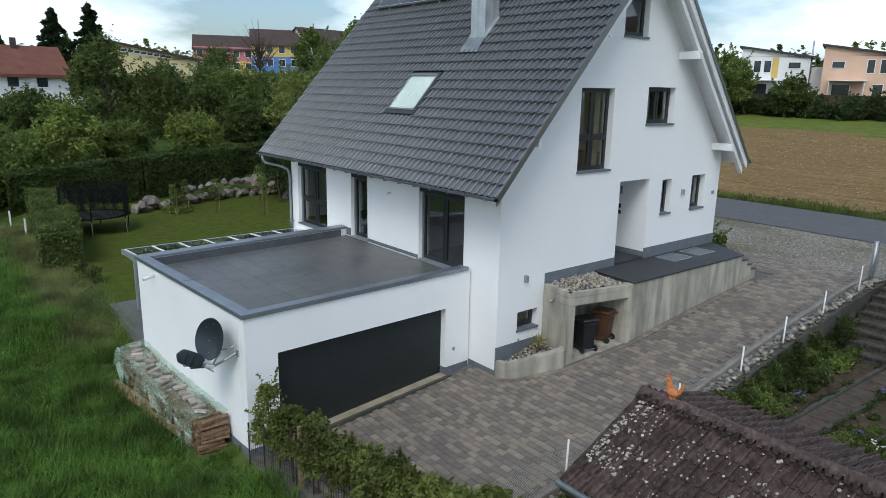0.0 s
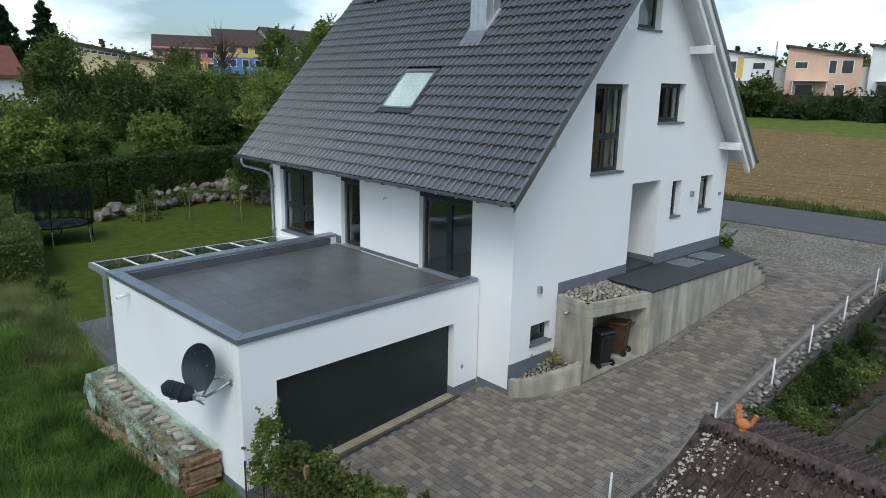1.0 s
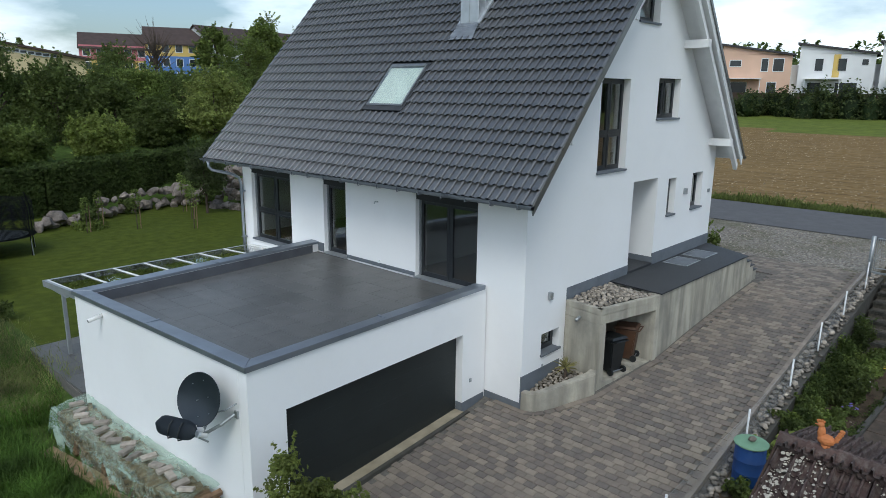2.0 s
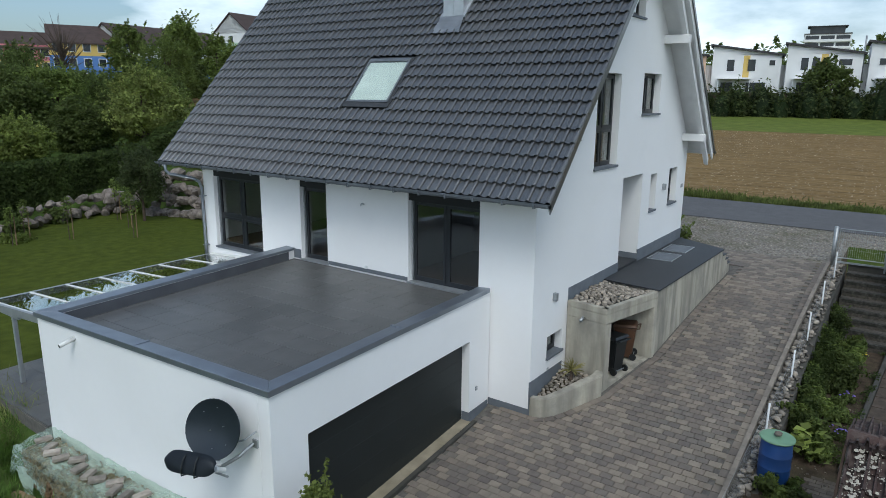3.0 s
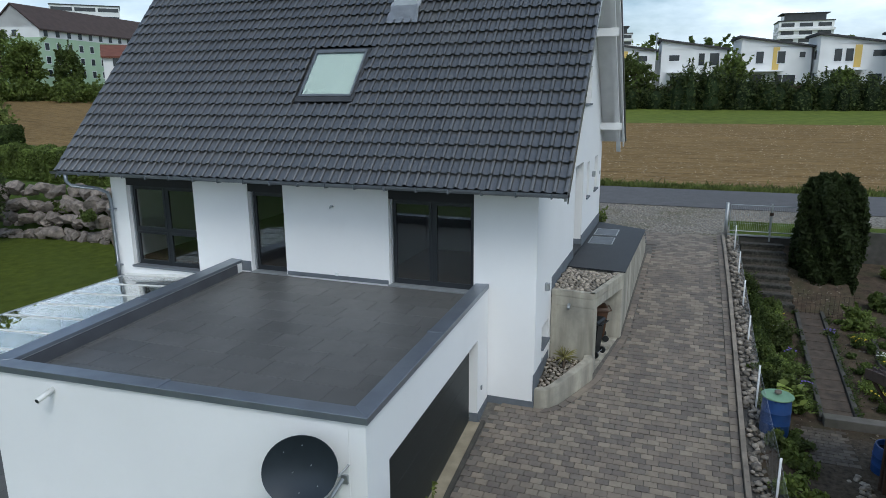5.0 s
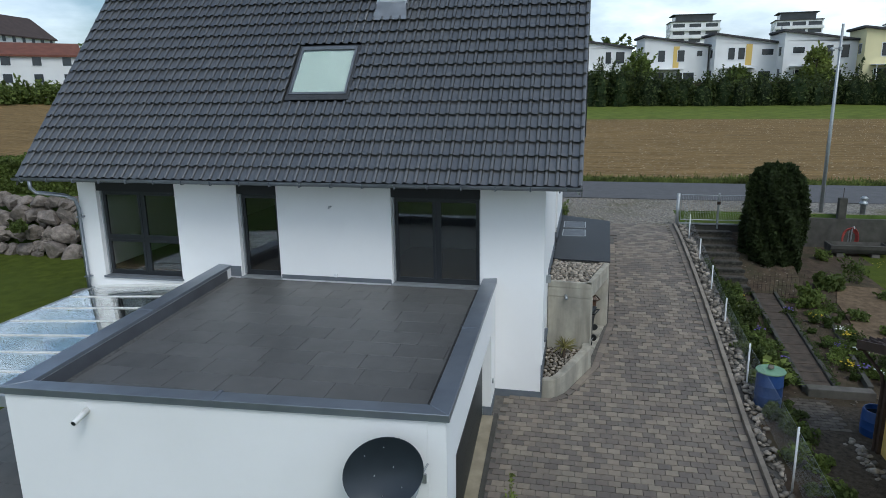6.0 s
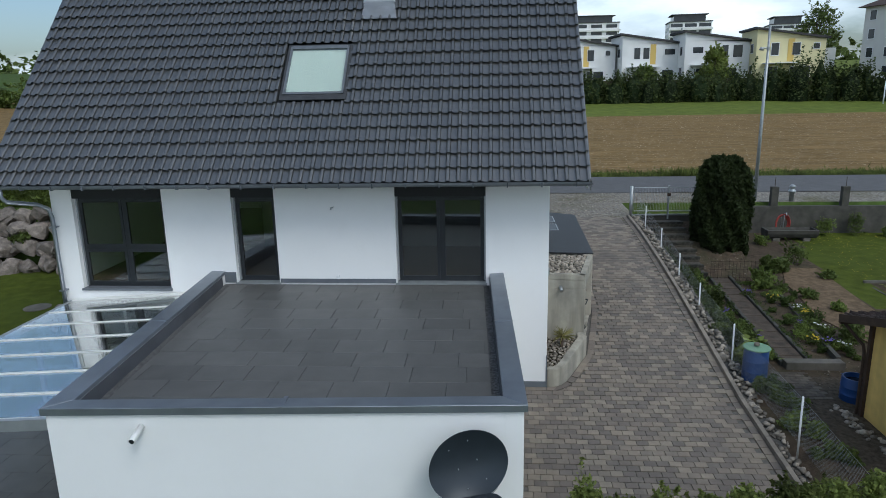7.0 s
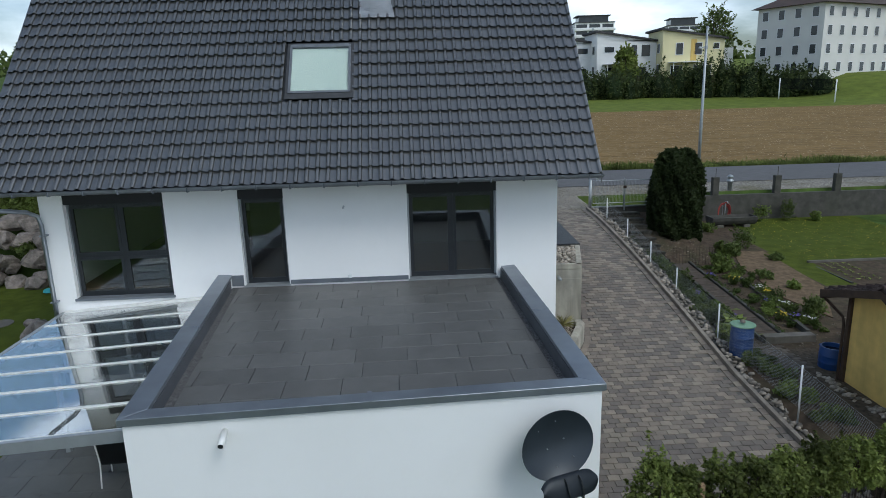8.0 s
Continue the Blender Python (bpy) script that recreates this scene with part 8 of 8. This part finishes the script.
part("cover", lathe([(.42, 1.46), (.42, 1.515), (.36, 1.52)], 24, 17.2, 29.2), OLDCONC, mh)

# ---- trees and shrubs beyond the hedge ----
TREES = [  # x, y, radius, height, leaf, seed
    (14.2, 60.5, 3.1, 9.4, LEAF_DARK, 1), (17.8, 58.5, 3.4, 6.6, LEAF_DARK, 2), (21.2, 57.0, 2.6, 5.6, LEAF_DARK, 3), (17.6, 50.6, 2.1, 3.8, LEAF_LIGHT, 4),
    (26.0, 63.5, 3.2, 6.8, LEAF_MID, 5), (26.8, 52.5, 3.0, 7.2, LEAF_YEL, 6), (28.6, 53.6, 2.7, 6.6, LEAF_YEL, 7), (23.0, 54.0, 2.2, 4.6, LEAF_DARK, 8),
    (6.2, 48.5, 2.5, 5.2, LEAF_MID, 9), (9.3, 49.2, 2.4, 4.3, LEAF_LIGHT, 10), (2.2, 47.5, 3.2, 4.4, LEAF_DARK, 11), (-1.5, 43.5, 3.0, 4.2, LEAF_MID, 12), (12.6, 50.0, 1.8, 3.4, LEAF_MID, 13),
    (34.6, 89, 4.0, 9.5, LEAF_DARK, 14), (37.0, 84, 2.6, 6.0, LEAF_LIGHT, 15), (53.6, 91, 4.2, 12.5, LEAF_MID, 16), (45.0, 80, 3.5, 8.0, LEAF_DARK, 17),
    (9.5, 67, 3.2, 3.2, LEAF_DARK, 18), (4.0, 60, 3.4, 6.0, LEAF_MID, 19), (32.5, 60.0, 3.2, 8.0, LEAF_MID, 20), (31, 68, 3.4, 7.0, LEAF_DARK, 22),
    (40, 72, 3.2, 7.0, LEAF_MID, 23), (20.5, 70, 3.6, 6.5, LEAF_MID, 24), (0.5, 75, 4, 7, LEAF_DARK, 25), (-4, 55, 3.5, 6, LEAF_DARK, 26), (28, 75, 3.5, 6.5, LEAF_DARK, 27)]
for x, y, r, h, lf, sd in TREES:
    dark = lf is LEAF_DARK
    lab = "dark green broadleaf tree behind the hedge" if dark else ("light green willow-like tree behind the hedge" if lf in (LEAF_YEL, LEAF_LIGHT) else "green broadleaf tree behind the hedge")
    tree("broadleaf_tree", x, y, ground_z(x, y) - .3, r, h * .78, lf, lab, "tree", .08, 15000, .115 + .012 * r, 700 + sd, lobes=44, group="trees behind the hedge")
for x, y, h, r, sd in ((19.2, 108.7, 10.6, 4.2, 1), (23.6, 107.9, 11.6, 4.6, 2), (11.5, 100, 7, 3.2, 3)):
    conifer("spruce", x, y, ground_z(x, y), r, h, "tall dark spruce behind the houses", sd, 5200, .42)
for i, (x, y, h, r, lf) in enumerate(((89, 128.5, 10, 3.6, LEAF_MID), (83.5, 132, 13, 4, LEAF_MID), (97, 121, 8, 3, LEAF_DARK), (113, 120, 7.5, 3, LEAF_MID), (70, 112, 13, 3.6, LEAF_MID), (76, 106, 9, 3.0, LEAF_MID), (64, 118, 11, 4, LEAF_MID), (61, 99, 7, 4, LEAF_DARK), (121.5, -24.5, 8.5, 3.0, LEAF_LIGHT), (150, -54, 15, 5.0, LEAF_DARK), (117, 4.5, 7.5, 3.6, LEAF_MID), (116, 19, 8, 4.2, LEAF_DARK), (120, -12, 5.5, 2.4, LEAF_MID), (108, 58, 10, 4, LEAF_MID), (112, 50, 6, 4, LEAF_DARK))):
    tree("broadleaf_tree", x, y, ground_z(x, y), r, h, lf, "green tree among the far houses", "tree", .12, 7000, .34, 800 + i, lobes=26, group="trees among the far houses")
bare = thing("bare_tree", 60, 133, ground_z(60, 133), "leafless tree before the far blocks", "tree", "trees among the far houses")
rng = np.random.default_rng(5)
bm = bmesh.new()
bz = ground_z(60, 133)
tube([(60, 133, bz), (60, 133, bz + 6)], [.35, .2], 6, bm)
for i in range(90):
    a, e = rng.uniform(0, 6.28), rng.uniform(.3, 1.4)
    L = rng.uniform(3, 6.5)
    p = Vector((60, 133, bz + rng.uniform(2.5, 6)))
    d = Vector((math.cos(a) * math.cos(e), math.sin(a) * math.cos(e), math.sin(e)))
    tube([p, p + d * L * .5 + Vector((0, 0, .3)), p + d * L + Vector((0, 0, 1.0))], [.08, .05, .015], 4, bm)
part("trunk", bm, BARK, bare)
# bushes along the far side of the field
rng = np.random.default_rng(111)
hb = []
for i in range(150):
    y = -72 + i * 1.05 + rng.normal(scale=.4)
    if -50 > y:
        continue
    big = 1 + .7 * max(0.0, math.sin(y * .21) * math.sin(y * .083 + 1))
    hb.append((112 + rng.normal(scale=1.0) + .03 * y + .35 * min(0, y + 30), y, ground_z(112, 0) + rng.uniform(.8, 1.8), rng.uniform(1.2, 2.2), rng.uniform(1.2, 2.2), rng.uniform(2.4, 3.9) * big * (1 - .5 * step(32, 46, y))))
c, d = blob_points(rng, hb, 90000, sprays=.2)
fhedge = tagged(part_mesh("field_hedge", quads("field_hedge", leaf_quads(rng, c, .30, outward=d), FARHEDGE), None), "dark overgrown hedge along the far field edge", "hedge", kind="stuff")
bm = bmesh.new()
for x, y, z, a, b, c_ in hb:
    bmesh.ops.create_icosphere(bm, subdivisions=1, radius=1, matrix=Matrix.Translation((x, y, z)) @ Matrix.Diagonal((a * .8, b * .8, c_ * .8, 1)))
part("core", bm, NEEDLE, fhedge)
hb = []
for i in range(90):
    t = i / 89
    hb.append((112 - 60 * t, 84 + 34 * t + rng.normal(scale=2), far_rise(112 - 60 * t, 84 + 34 * t) + 2.85 + rng.uniform(.2, 1.4), 2.2, 2.2, rng.uniform(1.3, 2.6)))
c, d = blob_points(rng, hb, 40000)
tagged(part_mesh("field_hedge", quads("field_hedge", leaf_quads(rng, c, .4, outward=d), LEAF_MID), None), "green bushes along the far field edge", "hedge", kind="stuff")
# wooded hills on the skyline
hb = []
for i in range(520):
    a = radians(-30 + 150 * rng.uniform())
    R = rng.uniform(420, 640)
    hb.append((R * math.cos(a), R * math.sin(a), 17 + rng.uniform(0, 7) + 9 * max(0, math.sin(a * 3.1 + 1.0)), 16, 16, 7))
c, d = blob_points(rng, hb, 50000)
tagged(part_mesh("wooded_hills", quads("wooded_hills", leaf_quads(rng, c, 2.4, outward=d), LEAF_DARK), None), "wooded hills on the skyline", "woods", kind="stuff")

# ---- buildings in the distance ----
FAR_WALL = {k: mat(f"far_render_{k}", c, .85, vary=.05, scale=.4, bump=0) for k, c in
            dict(white=(.74, .74, .73), cream=(.62, .52, .30), green=(.42, .55, .38), blue=(.10, .20, .46), yellow=(.62, .44, .13), pink=(.52, .18, .20), salmon=(.66, .44, .32), grey=(.62, .61, .585), paleyellow=(.70, .64, .38)).items()}
FAR_ROOF = {k: mat(f"far_tiles_{k}", c, .85, vary=.2, scale=1.0, bump=.2, bump_scale=4) for k, c in dict(brown=(.062, .042, .036), red=(.15, .055, .035), dark=(.05, .048, .05)).items()}
FAR_PANE = mat("far_window", (.03, .036, .042), .15, vary=.3, scale=.5, bump=0)


def building(name, cx, cy, w, d, z0, h, rz, wall, roof_m, label, storeys=2, cols=5, gable=2.5, ridge="x", band=None, windows=True, category="house", eave=.5, low=0.0, mono=False, wmax=1.3, hip=False, side_cols=0, front=None):
    """A far house: walls, roof with overhang, windows with frames in rows. w runs along its own x, the front looks along -y."""
    e = thing(name, cx, cy, z0, label, category, "", "", rz)
    M = e.matrix_basis
    z0_, foot = 0.0, -6.0
    part("wall", boxes((-w / 2, w / 2, -d / 2, d / 2, foot, h), m=M), wall, e)
    if band:
        for m_, a, b in band:
            part("wall_band", boxes((-w / 2 - .05, w / 2 + .05, -d / 2 - .05, d / 2 + .05, a, b), m=M), m_, e)
    bm = bmesh.new()
    if mono:
        P = [(-w / 2 - eave, -d / 2 - eave, h + gable), (w / 2 + eave, -d / 2 - eave, h), (w / 2 + eave, d / 2 + eave, h), (-w / 2 - eave, d / 2 + eave, h + gable)]
        v = [bm.verts.new(M @ Vector(p)) for p in P] + [bm.verts.new(M @ Vector((p[0], p[1], p[2] - .35))) for p in P]
        for f in ((0, 1, 2, 3), (7, 6, 5, 4), (0, 4, 5, 1), (1, 5, 6, 2), (2, 6, 7, 3), (3, 7, 4, 0)):
            bm.faces.new([v[i] for i in f])
        b2 = bmesh.new()
        Q = [(-w / 2, -d / 2, h), (w / 2, -d / 2, h - .3), (-w / 2, -d / 2, h + gable - .3)], [(-w / 2, d / 2, h), (w / 2, d / 2, h - .3), (-w / 2, d / 2, h + gable - .3)]
        f0, f1 = [b2.verts.new(M @ Vector(p)) for p in Q[0]], [b2.verts.new(M @ Vector(p)) for p in Q[1]]
        b2.faces.new(f0), b2.faces.new(f1[::-1]), b2.faces.new((f0[0], f0[2], f1[2], f1[0]))
        part("wall", b2, wall, e)
    elif hip:
        k = d / 2 + eave
        P = [(-w / 2 - eave, -k, h), (w / 2 + eave, -k, h), (w / 2 + eave, k, h), (-w / 2 - eave, k, h), (-w / 2 + d / 2, 0, h + gable), (w / 2 - d / 2, 0, h + gable)]
        v = [bm.verts.new(M @ Vector(p)) for p in P]
        for f in ((3, 2, 1, 0), (0, 1, 5, 4), (2, 3, 4, 5), (1, 2, 5), (3, 0, 4)):
            bm.faces.new([v[i] for i in f])
    elif gable > .05:
        if ridge == "x":
            prof = [(-d / 2 - eave, h - eave * gable / (d / 2)), (0, h + gable), (d / 2 + eave, h - eave * gable / (d / 2))]
            put = lambda u, k, z: M @ Vector((u, k, z))
            half, ends = w / 2, (-w / 2 - .3, w / 2 + .3)
        else:
            prof = [(-w / 2 - eave, h - eave * gable / (w / 2)), (0, h + gable), (w / 2 + eave, h - eave * gable / (w / 2))]
            put = lambda u, k, z: M @ Vector((k, u, z))
            half, ends = d / 2, (-d / 2 - .3, d / 2 + .3)
        ring = prof + [(k, z - .3) for k, z in prof[::-1]]
        A = [bm.verts.new(put(ends[0], k, z)) for k, z in ring]
        B = [bm.verts.new(put(ends[1], k, z)) for k, z in ring]
        bm.faces.new(A), bm.faces.new(B[::-1])
        for i in range(6):
            bm.faces.new((A[i], B[i], B[(i + 1) % 6], A[(i + 1) % 6]))
        hw = d / 2 if ridge == "x" else w / 2
        for u in (-half, half):
            b2 = bmesh.new()
            b2.faces.new([b2.verts.new(put(u, k, z)) for k, z in ((-hw, h), (hw, h), (0, h + gable - .15))])
            bmesh.ops.solidify(b2, geom=b2.faces[:], thickness=.1)
            part("gable_wall", b2, wall, e)
    else:
        box(bm, -w / 2 - .3, w / 2 + .3, -d / 2 - .3, d / 2 + .3, h, h + .4, M)
    bmesh.ops.recalc_face_normals(bm, faces=bm.faces[:])
    part("roof", bm, roof_m, e)
    if windows:
        for face in ("front", "left"):
            span = w if face == "front" else d
            n = cols if face == "front" else (side_cols or max(2, int(cols * d / w + .5)))
            spots = [(-span / 2 + span * (c + .5) / n, low + (h - low) * (s + .55) / storeys, min(wmax, span / n * (.5 if wmax < 3 else .9)), min(1.5, (h - low) / storeys * .5))
                     for s in range(storeys) for c in range(n)]
            if face == "front" and front:
                spots = front
            for u, zc, ww, wh in spots:
                if face == "front":
                    a = (u - ww / 2, u + ww / 2, -d / 2 - .09, -d / 2 - .06)
                    f = (u - ww / 2 - .12, u + ww / 2 + .12, -d / 2 - .06, -d / 2 - .02)
                else:
                    a = (-w / 2 - .09, -w / 2 - .06, u - ww / 2, u + ww / 2)
                    f = (-w / 2 - .06, -w / 2 - .02, u - ww / 2 - .12, u + ww / 2 + .12)
                win = part("window", boxes((*f, zc - wh / 2 - .12, zc + wh / 2 + .12), m=M), WHITEP, e)
                part("pane", boxes((*a, zc - wh / 2, zc + wh / 2), m=M), FAR_PANE, win)
    return e


FW, FR = FAR_WALL, FAR_ROOF
fh = building("farm_house", 9.7, 80, 9, 9, 4.1, 5.7, 2, FW["white"], FR["red"], "white house with red tiled roof behind trees", 2, 4, 2.5, "x", front=[(u, 4.75, .9, .95) for u in (-3.0, -.2, 2.2)] + [(u, 1.7, .9, 1.1) for u in (-3.0, -.2, 2.2)])
part("annex_roof", prism([(14.4, 75.2), (15.7, 75.2), (15.7, 84), (14.4, 84)], [9.3, 7.4, 7.4, 9.3], [9.5, 7.6, 7.6, 9.5]), FR["red"], fh)
part("annex_wall", boxes((14.2, 15.5, 75.6, 83.6, 3, 7.5)), FW["white"], fh)
part("chimney", boxes((10.3, 10.8, 79.4, 79.9, 10.6, 13.0)), FR["brown"], fh)
building("school_hall", 37.6, 132, 15, 16, 8.5, 4.7, -10, FW["cream"], FR["brown"], "cream rendered hall with low curved brown roof", 1, 8, 2.9, "y", category="building", eave=.8, mono=True,
         front=[(-4 + 1.0 * i, 5.75 - .13 * i, .8, .35) for i in range(8)] + [(2.2 + .8 * (i % 3), 3.2 - .8 * (i // 3), .5, .42) for i in range(6)])
building("apartment_block", 65.0, 164, 13.5, 11, 9.0, 8.2, -22, FW["yellow"], FR["brown"], "yellow and pink apartment block with brown roof", 3, 5, 3.2, "x", [(FW["pink"], 5.4, 8.5)], category="apartment block")
building("apartment_block", 77.2, 158.5, 14, 11, 9.6, 9.0, -24, FW["yellow"], FR["brown"], "yellow apartment block with blue lower floors", 3, 5, 3.6, "x", [(FW["blue"], -4, 6.0)], category="apartment block")
building("apartment_block", 95.0, 157.8, 30, 11, 11.0, 8.2, 7.6, FW["white"], FR["brown"], "white and blue apartment block with brown roof", 3, 9, 3.8, "x", [(FW["blue"], -2, 4.6)], category="apartment block", side_cols=2)
building("apartment_block", 118, 138, 40, 11.4, 10.9, 10.2, 7.6, FW["white"], FR["brown"], "white and green apartment block with brown roof", 4, 13, 4.5, "x", [(FW["green"], -4, 8.2)], category="apartment block", side_cols=1, wmax=1.0)
building("tower_block", 229, 256, 26, 16, 14, 30, -45, FW["white"], FR["dark"], "white high-rise block on the skyline", 9, 3, 0, category="tower block", wmax=12)
building("terrace_house", 98, 104, 13, 10, 9.4, 5.4, -45, FW["white"], FR["red"], "white house with red tiled roof past the field", 2, 3, 2.0, "x")
HOUSES = ((131, 62, "white", -66), (133, 48, "salmon", -70), (137, 35.5, "white", -78), (138, 23, "white", -82), (138.6, 10.5, "white", -84), (136.5, -3, "white", -84),
          (134.4, -15.2, "white", -86), (130.3, -26, "white", -90), (126.6, -37.5, "paleyellow", -93))
for i, (x, y, wl_, rz) in enumerate(HOUSES):
    k = i % 3
    front = [((-2.9, 5.6, 1.1, 2.0), (-1.2, 5.6, 1.1, 2.0), (3.2, 5.8, 1.9, 1.0), (-2.4, 1.4, 2.8, 2.2), (2.9, 1.4, 2.0, 2.2)),
             ((-3.4, 5.8, 1.8, 1.0), (1.4, 5.5, 1.0, 2.1), (3.6, 5.5, 1.6, 2.1), (-2.6, 1.4, 2.6, 2.2), (2.8, 1.4, 1.4, 2.2)),
             ((-2.6, 5.5, 1.2, 2.0), (.9, 5.5, 1.2, 2.0), (4.2, 5.9, .9, .9), (-3.0, 1.4, 2.0, 2.2), (1.8, 1.4, 3.2, 2.2))][k]
    ho = building("terrace_house", x, y, 11.4, 9, 8.4, 7.4, rz, FW[wl_], FR["dark"], f"{'pale yellow' if wl_ == 'paleyellow' else wl_} modern house with sloping roof past the field", 2, 3, 1.9, "x", mono=True, front=front, side_cols=2)
    M = ho.matrix_basis
    if k != 1:
        part("wall_panel", boxes((-.5, .55, -4.56, -4.51, 3.4, 7.2) if k else (-.45, .6, -4.56, -4.51, 3.6, 7.2), m=M), FW["yellow"], ho, "yellow facade panel")
    part("terrace_roof", boxes((-4.6, 1.0, -7.2, -4.52, 3.05, 3.17), m=M), WHITEP, ho)
    for px in (-4.4, .8):
        part("terrace_post", boxes((px - .06, px + .06, -7.1, -6.98, -1.0, 3.05), m=M), WHITEP, ho)
    part("garden_fence", boxes((-5.6, 5.6, -8.6, -8.5, -2.0, .7), m=M), BROWNWOOD, ho)
    if k == 0:
        smooth(part("flue", tube([M @ Vector((5.85, -2.5, 1)), M @ Vector((5.85, -2.5, 10.2))], .14, 8), GALV, ho))
    side_wing = part("side_wing", boxes((5.7, 8.2, -2.5, 4.0, -2, 5.6), m=M), FW["white"], ho)
for x, y, w_, top, rz in ((336.5, 47, 17, 37.5, -82), (334, -33, 21, 40, -88), (324, -74, 18, 38.6, -96), (312, -112, 14, 35.6, -100)):
    tw = building("tower_block", x, y, w_, 14, 14, top - 17.5, rz, FW["white"], FR["dark"], "white high-rise block on the skyline", 7, 3, 0, category="tower block", wmax=5)
    part("penthouse", boxes((-w_ * .4, w_ * .36, -5, 5, top - 17.1, top - 14), m=tw.matrix_basis), FAR_PANE, tw)
    part("penthouse_roof", boxes((-w_ * .46, w_ * .42, -6, 6, top - 14.3, top - 14), m=tw.matrix_basis), FR["dark"], tw)
    for f in range(6):
        part("balcony", boxes((-w_ / 2 - .4, w_ / 2 + .4, -8.0, -7.02, 2.6 + f * (top - 17.5) / 7, 3.5 + f * (top - 17.5) / 7), m=tw.matrix_basis), FW["white"], tw)
building("apartment_block", 121.3, -67.7, 40, 12.3, 8.2, 11.8, -64.5, FW["grey"], FR["brown"], "pale grey apartment block with hipped brown roof", 4, 12, 3.6, "x", category="apartment block", hip=True, side_cols=4, wmax=1.0, eave=.9)
# a ball net on the green strip
NL, NR = Vector((99.7, -41.6, ground_z(99.7, -41.6))), Vector((90.7, -44.8, ground_z(90.7, -44.8)))
bn = thing("ball_net", NL.x, NL.y, NL.z, "ball net between two pale posts on the grass", "ball net")
for p in (NL, NR):
    smooth(part("post", tube([p - Vector((0, 0, .3)), p + Vector((0, 0, 3.2))], .09, 8), WHITEP, bn))
lines = []
for i in range(11):
    z = 1.7 + i * .14
    a, b = NL + Vector((0, 0, z)), NR + Vector((0, 0, z))
    w_ = Vector((0, 0, .035 if i in (0, 10) else .02))
    lines.append([a - w_, b - w_, b + w_, a + w_])
for i in range(60):
    p = NL.lerp(NR, i / 59)
    w_ = (NR - NL).normalized() * .02
    lines.append([p - w_ + Vector((0, 0, 1.7)), p + w_ + Vector((0, 0, 1.7)), p + w_ + Vector((0, 0, 3.1)), p - w_ + Vector((0, 0, 3.1))])
part_mesh("net", quads("net", np.array(lines), NETBLACK), None, bn)
# a shrub at the house's far corner and loose stones on the gravel
clump("corner_shrub", 24.15, 12.9, ground_z(24.2, 13.2), .42, 1.3, LEAF_MID, "small green shrub at the house corner", 1200, .07, 771, category="shrub", group="")
rng = np.random.default_rng(88)
loose = []
for i in range(3000):
    x, y = rng.uniform(26.1, 32.1), rng.uniform(2.5, 14.5)
    if x < 29.2 and y < 8.2:
        continue
    loose.append(rnd_pose(rng, x, y, ground_z(x, y) + .01, rng.uniform(.03, .09)))
gv = thing("gravel_stones", 29, 8, 2.85, "loose pale gravel beside the lane", "gravel", kind="stuff")
joined("stones", COBBLES[1], loose, gv)
clods = []
CLOD = stone_meshes("clod", mat("dry_clod", (0.36, 0.285, 0.18), .95, vary=.3, scale=8, bump=.3, island=.5), 1, flat=.6, rough=.3)[0]
for i in range(16000):
    x = 40.6 + 44 * rng.uniform() ** 1.25
    row = round(x / .55) * .55 + rng.normal() * .10
    y = rng.uniform(-58, 40)
    if ground_kind(row, y) == 3:
        clods.append(rnd_pose(rng, row, y, ground_z(row, y) + .01, rng.uniform(.04, .10) * (1.7 if rng.uniform() < .10 else 1)))
fc = thing("field_clods", 55, 0, 2.9, "dry pale clods in rows on the ploughed field", "clods", kind="stuff")
joined("clods", CLOD, clods, fc)
heap_ = thing("stone_heap", 10.8, 6.15, 1.08, "loose pale cobbles along the shed wall", "cobbles")
for i in range(90):
    x = rng.uniform(8.6, 11.7)
    y = 6.22 + rng.uniform(-.16, .16) + .1 * (x - 10)
    piece("cobble", COBBLES[int(rng.integers(6))], heap_, rnd_pose(rng, x, y, 1.09 + rng.uniform(0, .06), rng.uniform(.10, .2)))

# ---- the nearest roof tiles, one by one ----
for m in near_tiles:
    piece("tile", TILE_ME, roof, m)

# ---- the drive's paving blocks ----
for k, m in near_pavers:
    piece("paver", PAVER_MES[k], drive, m)
for k, me_ in enumerate(PAVER_MES):
    joined("paving_blocks", me_, [m for q, m in far_pavers if q == k], drive, "mixed grey concrete paving blocks")

# ---- the shed's nearest tiles ----
for m in near_st:
    piece("tile", ST_ME, shed_roof, m)
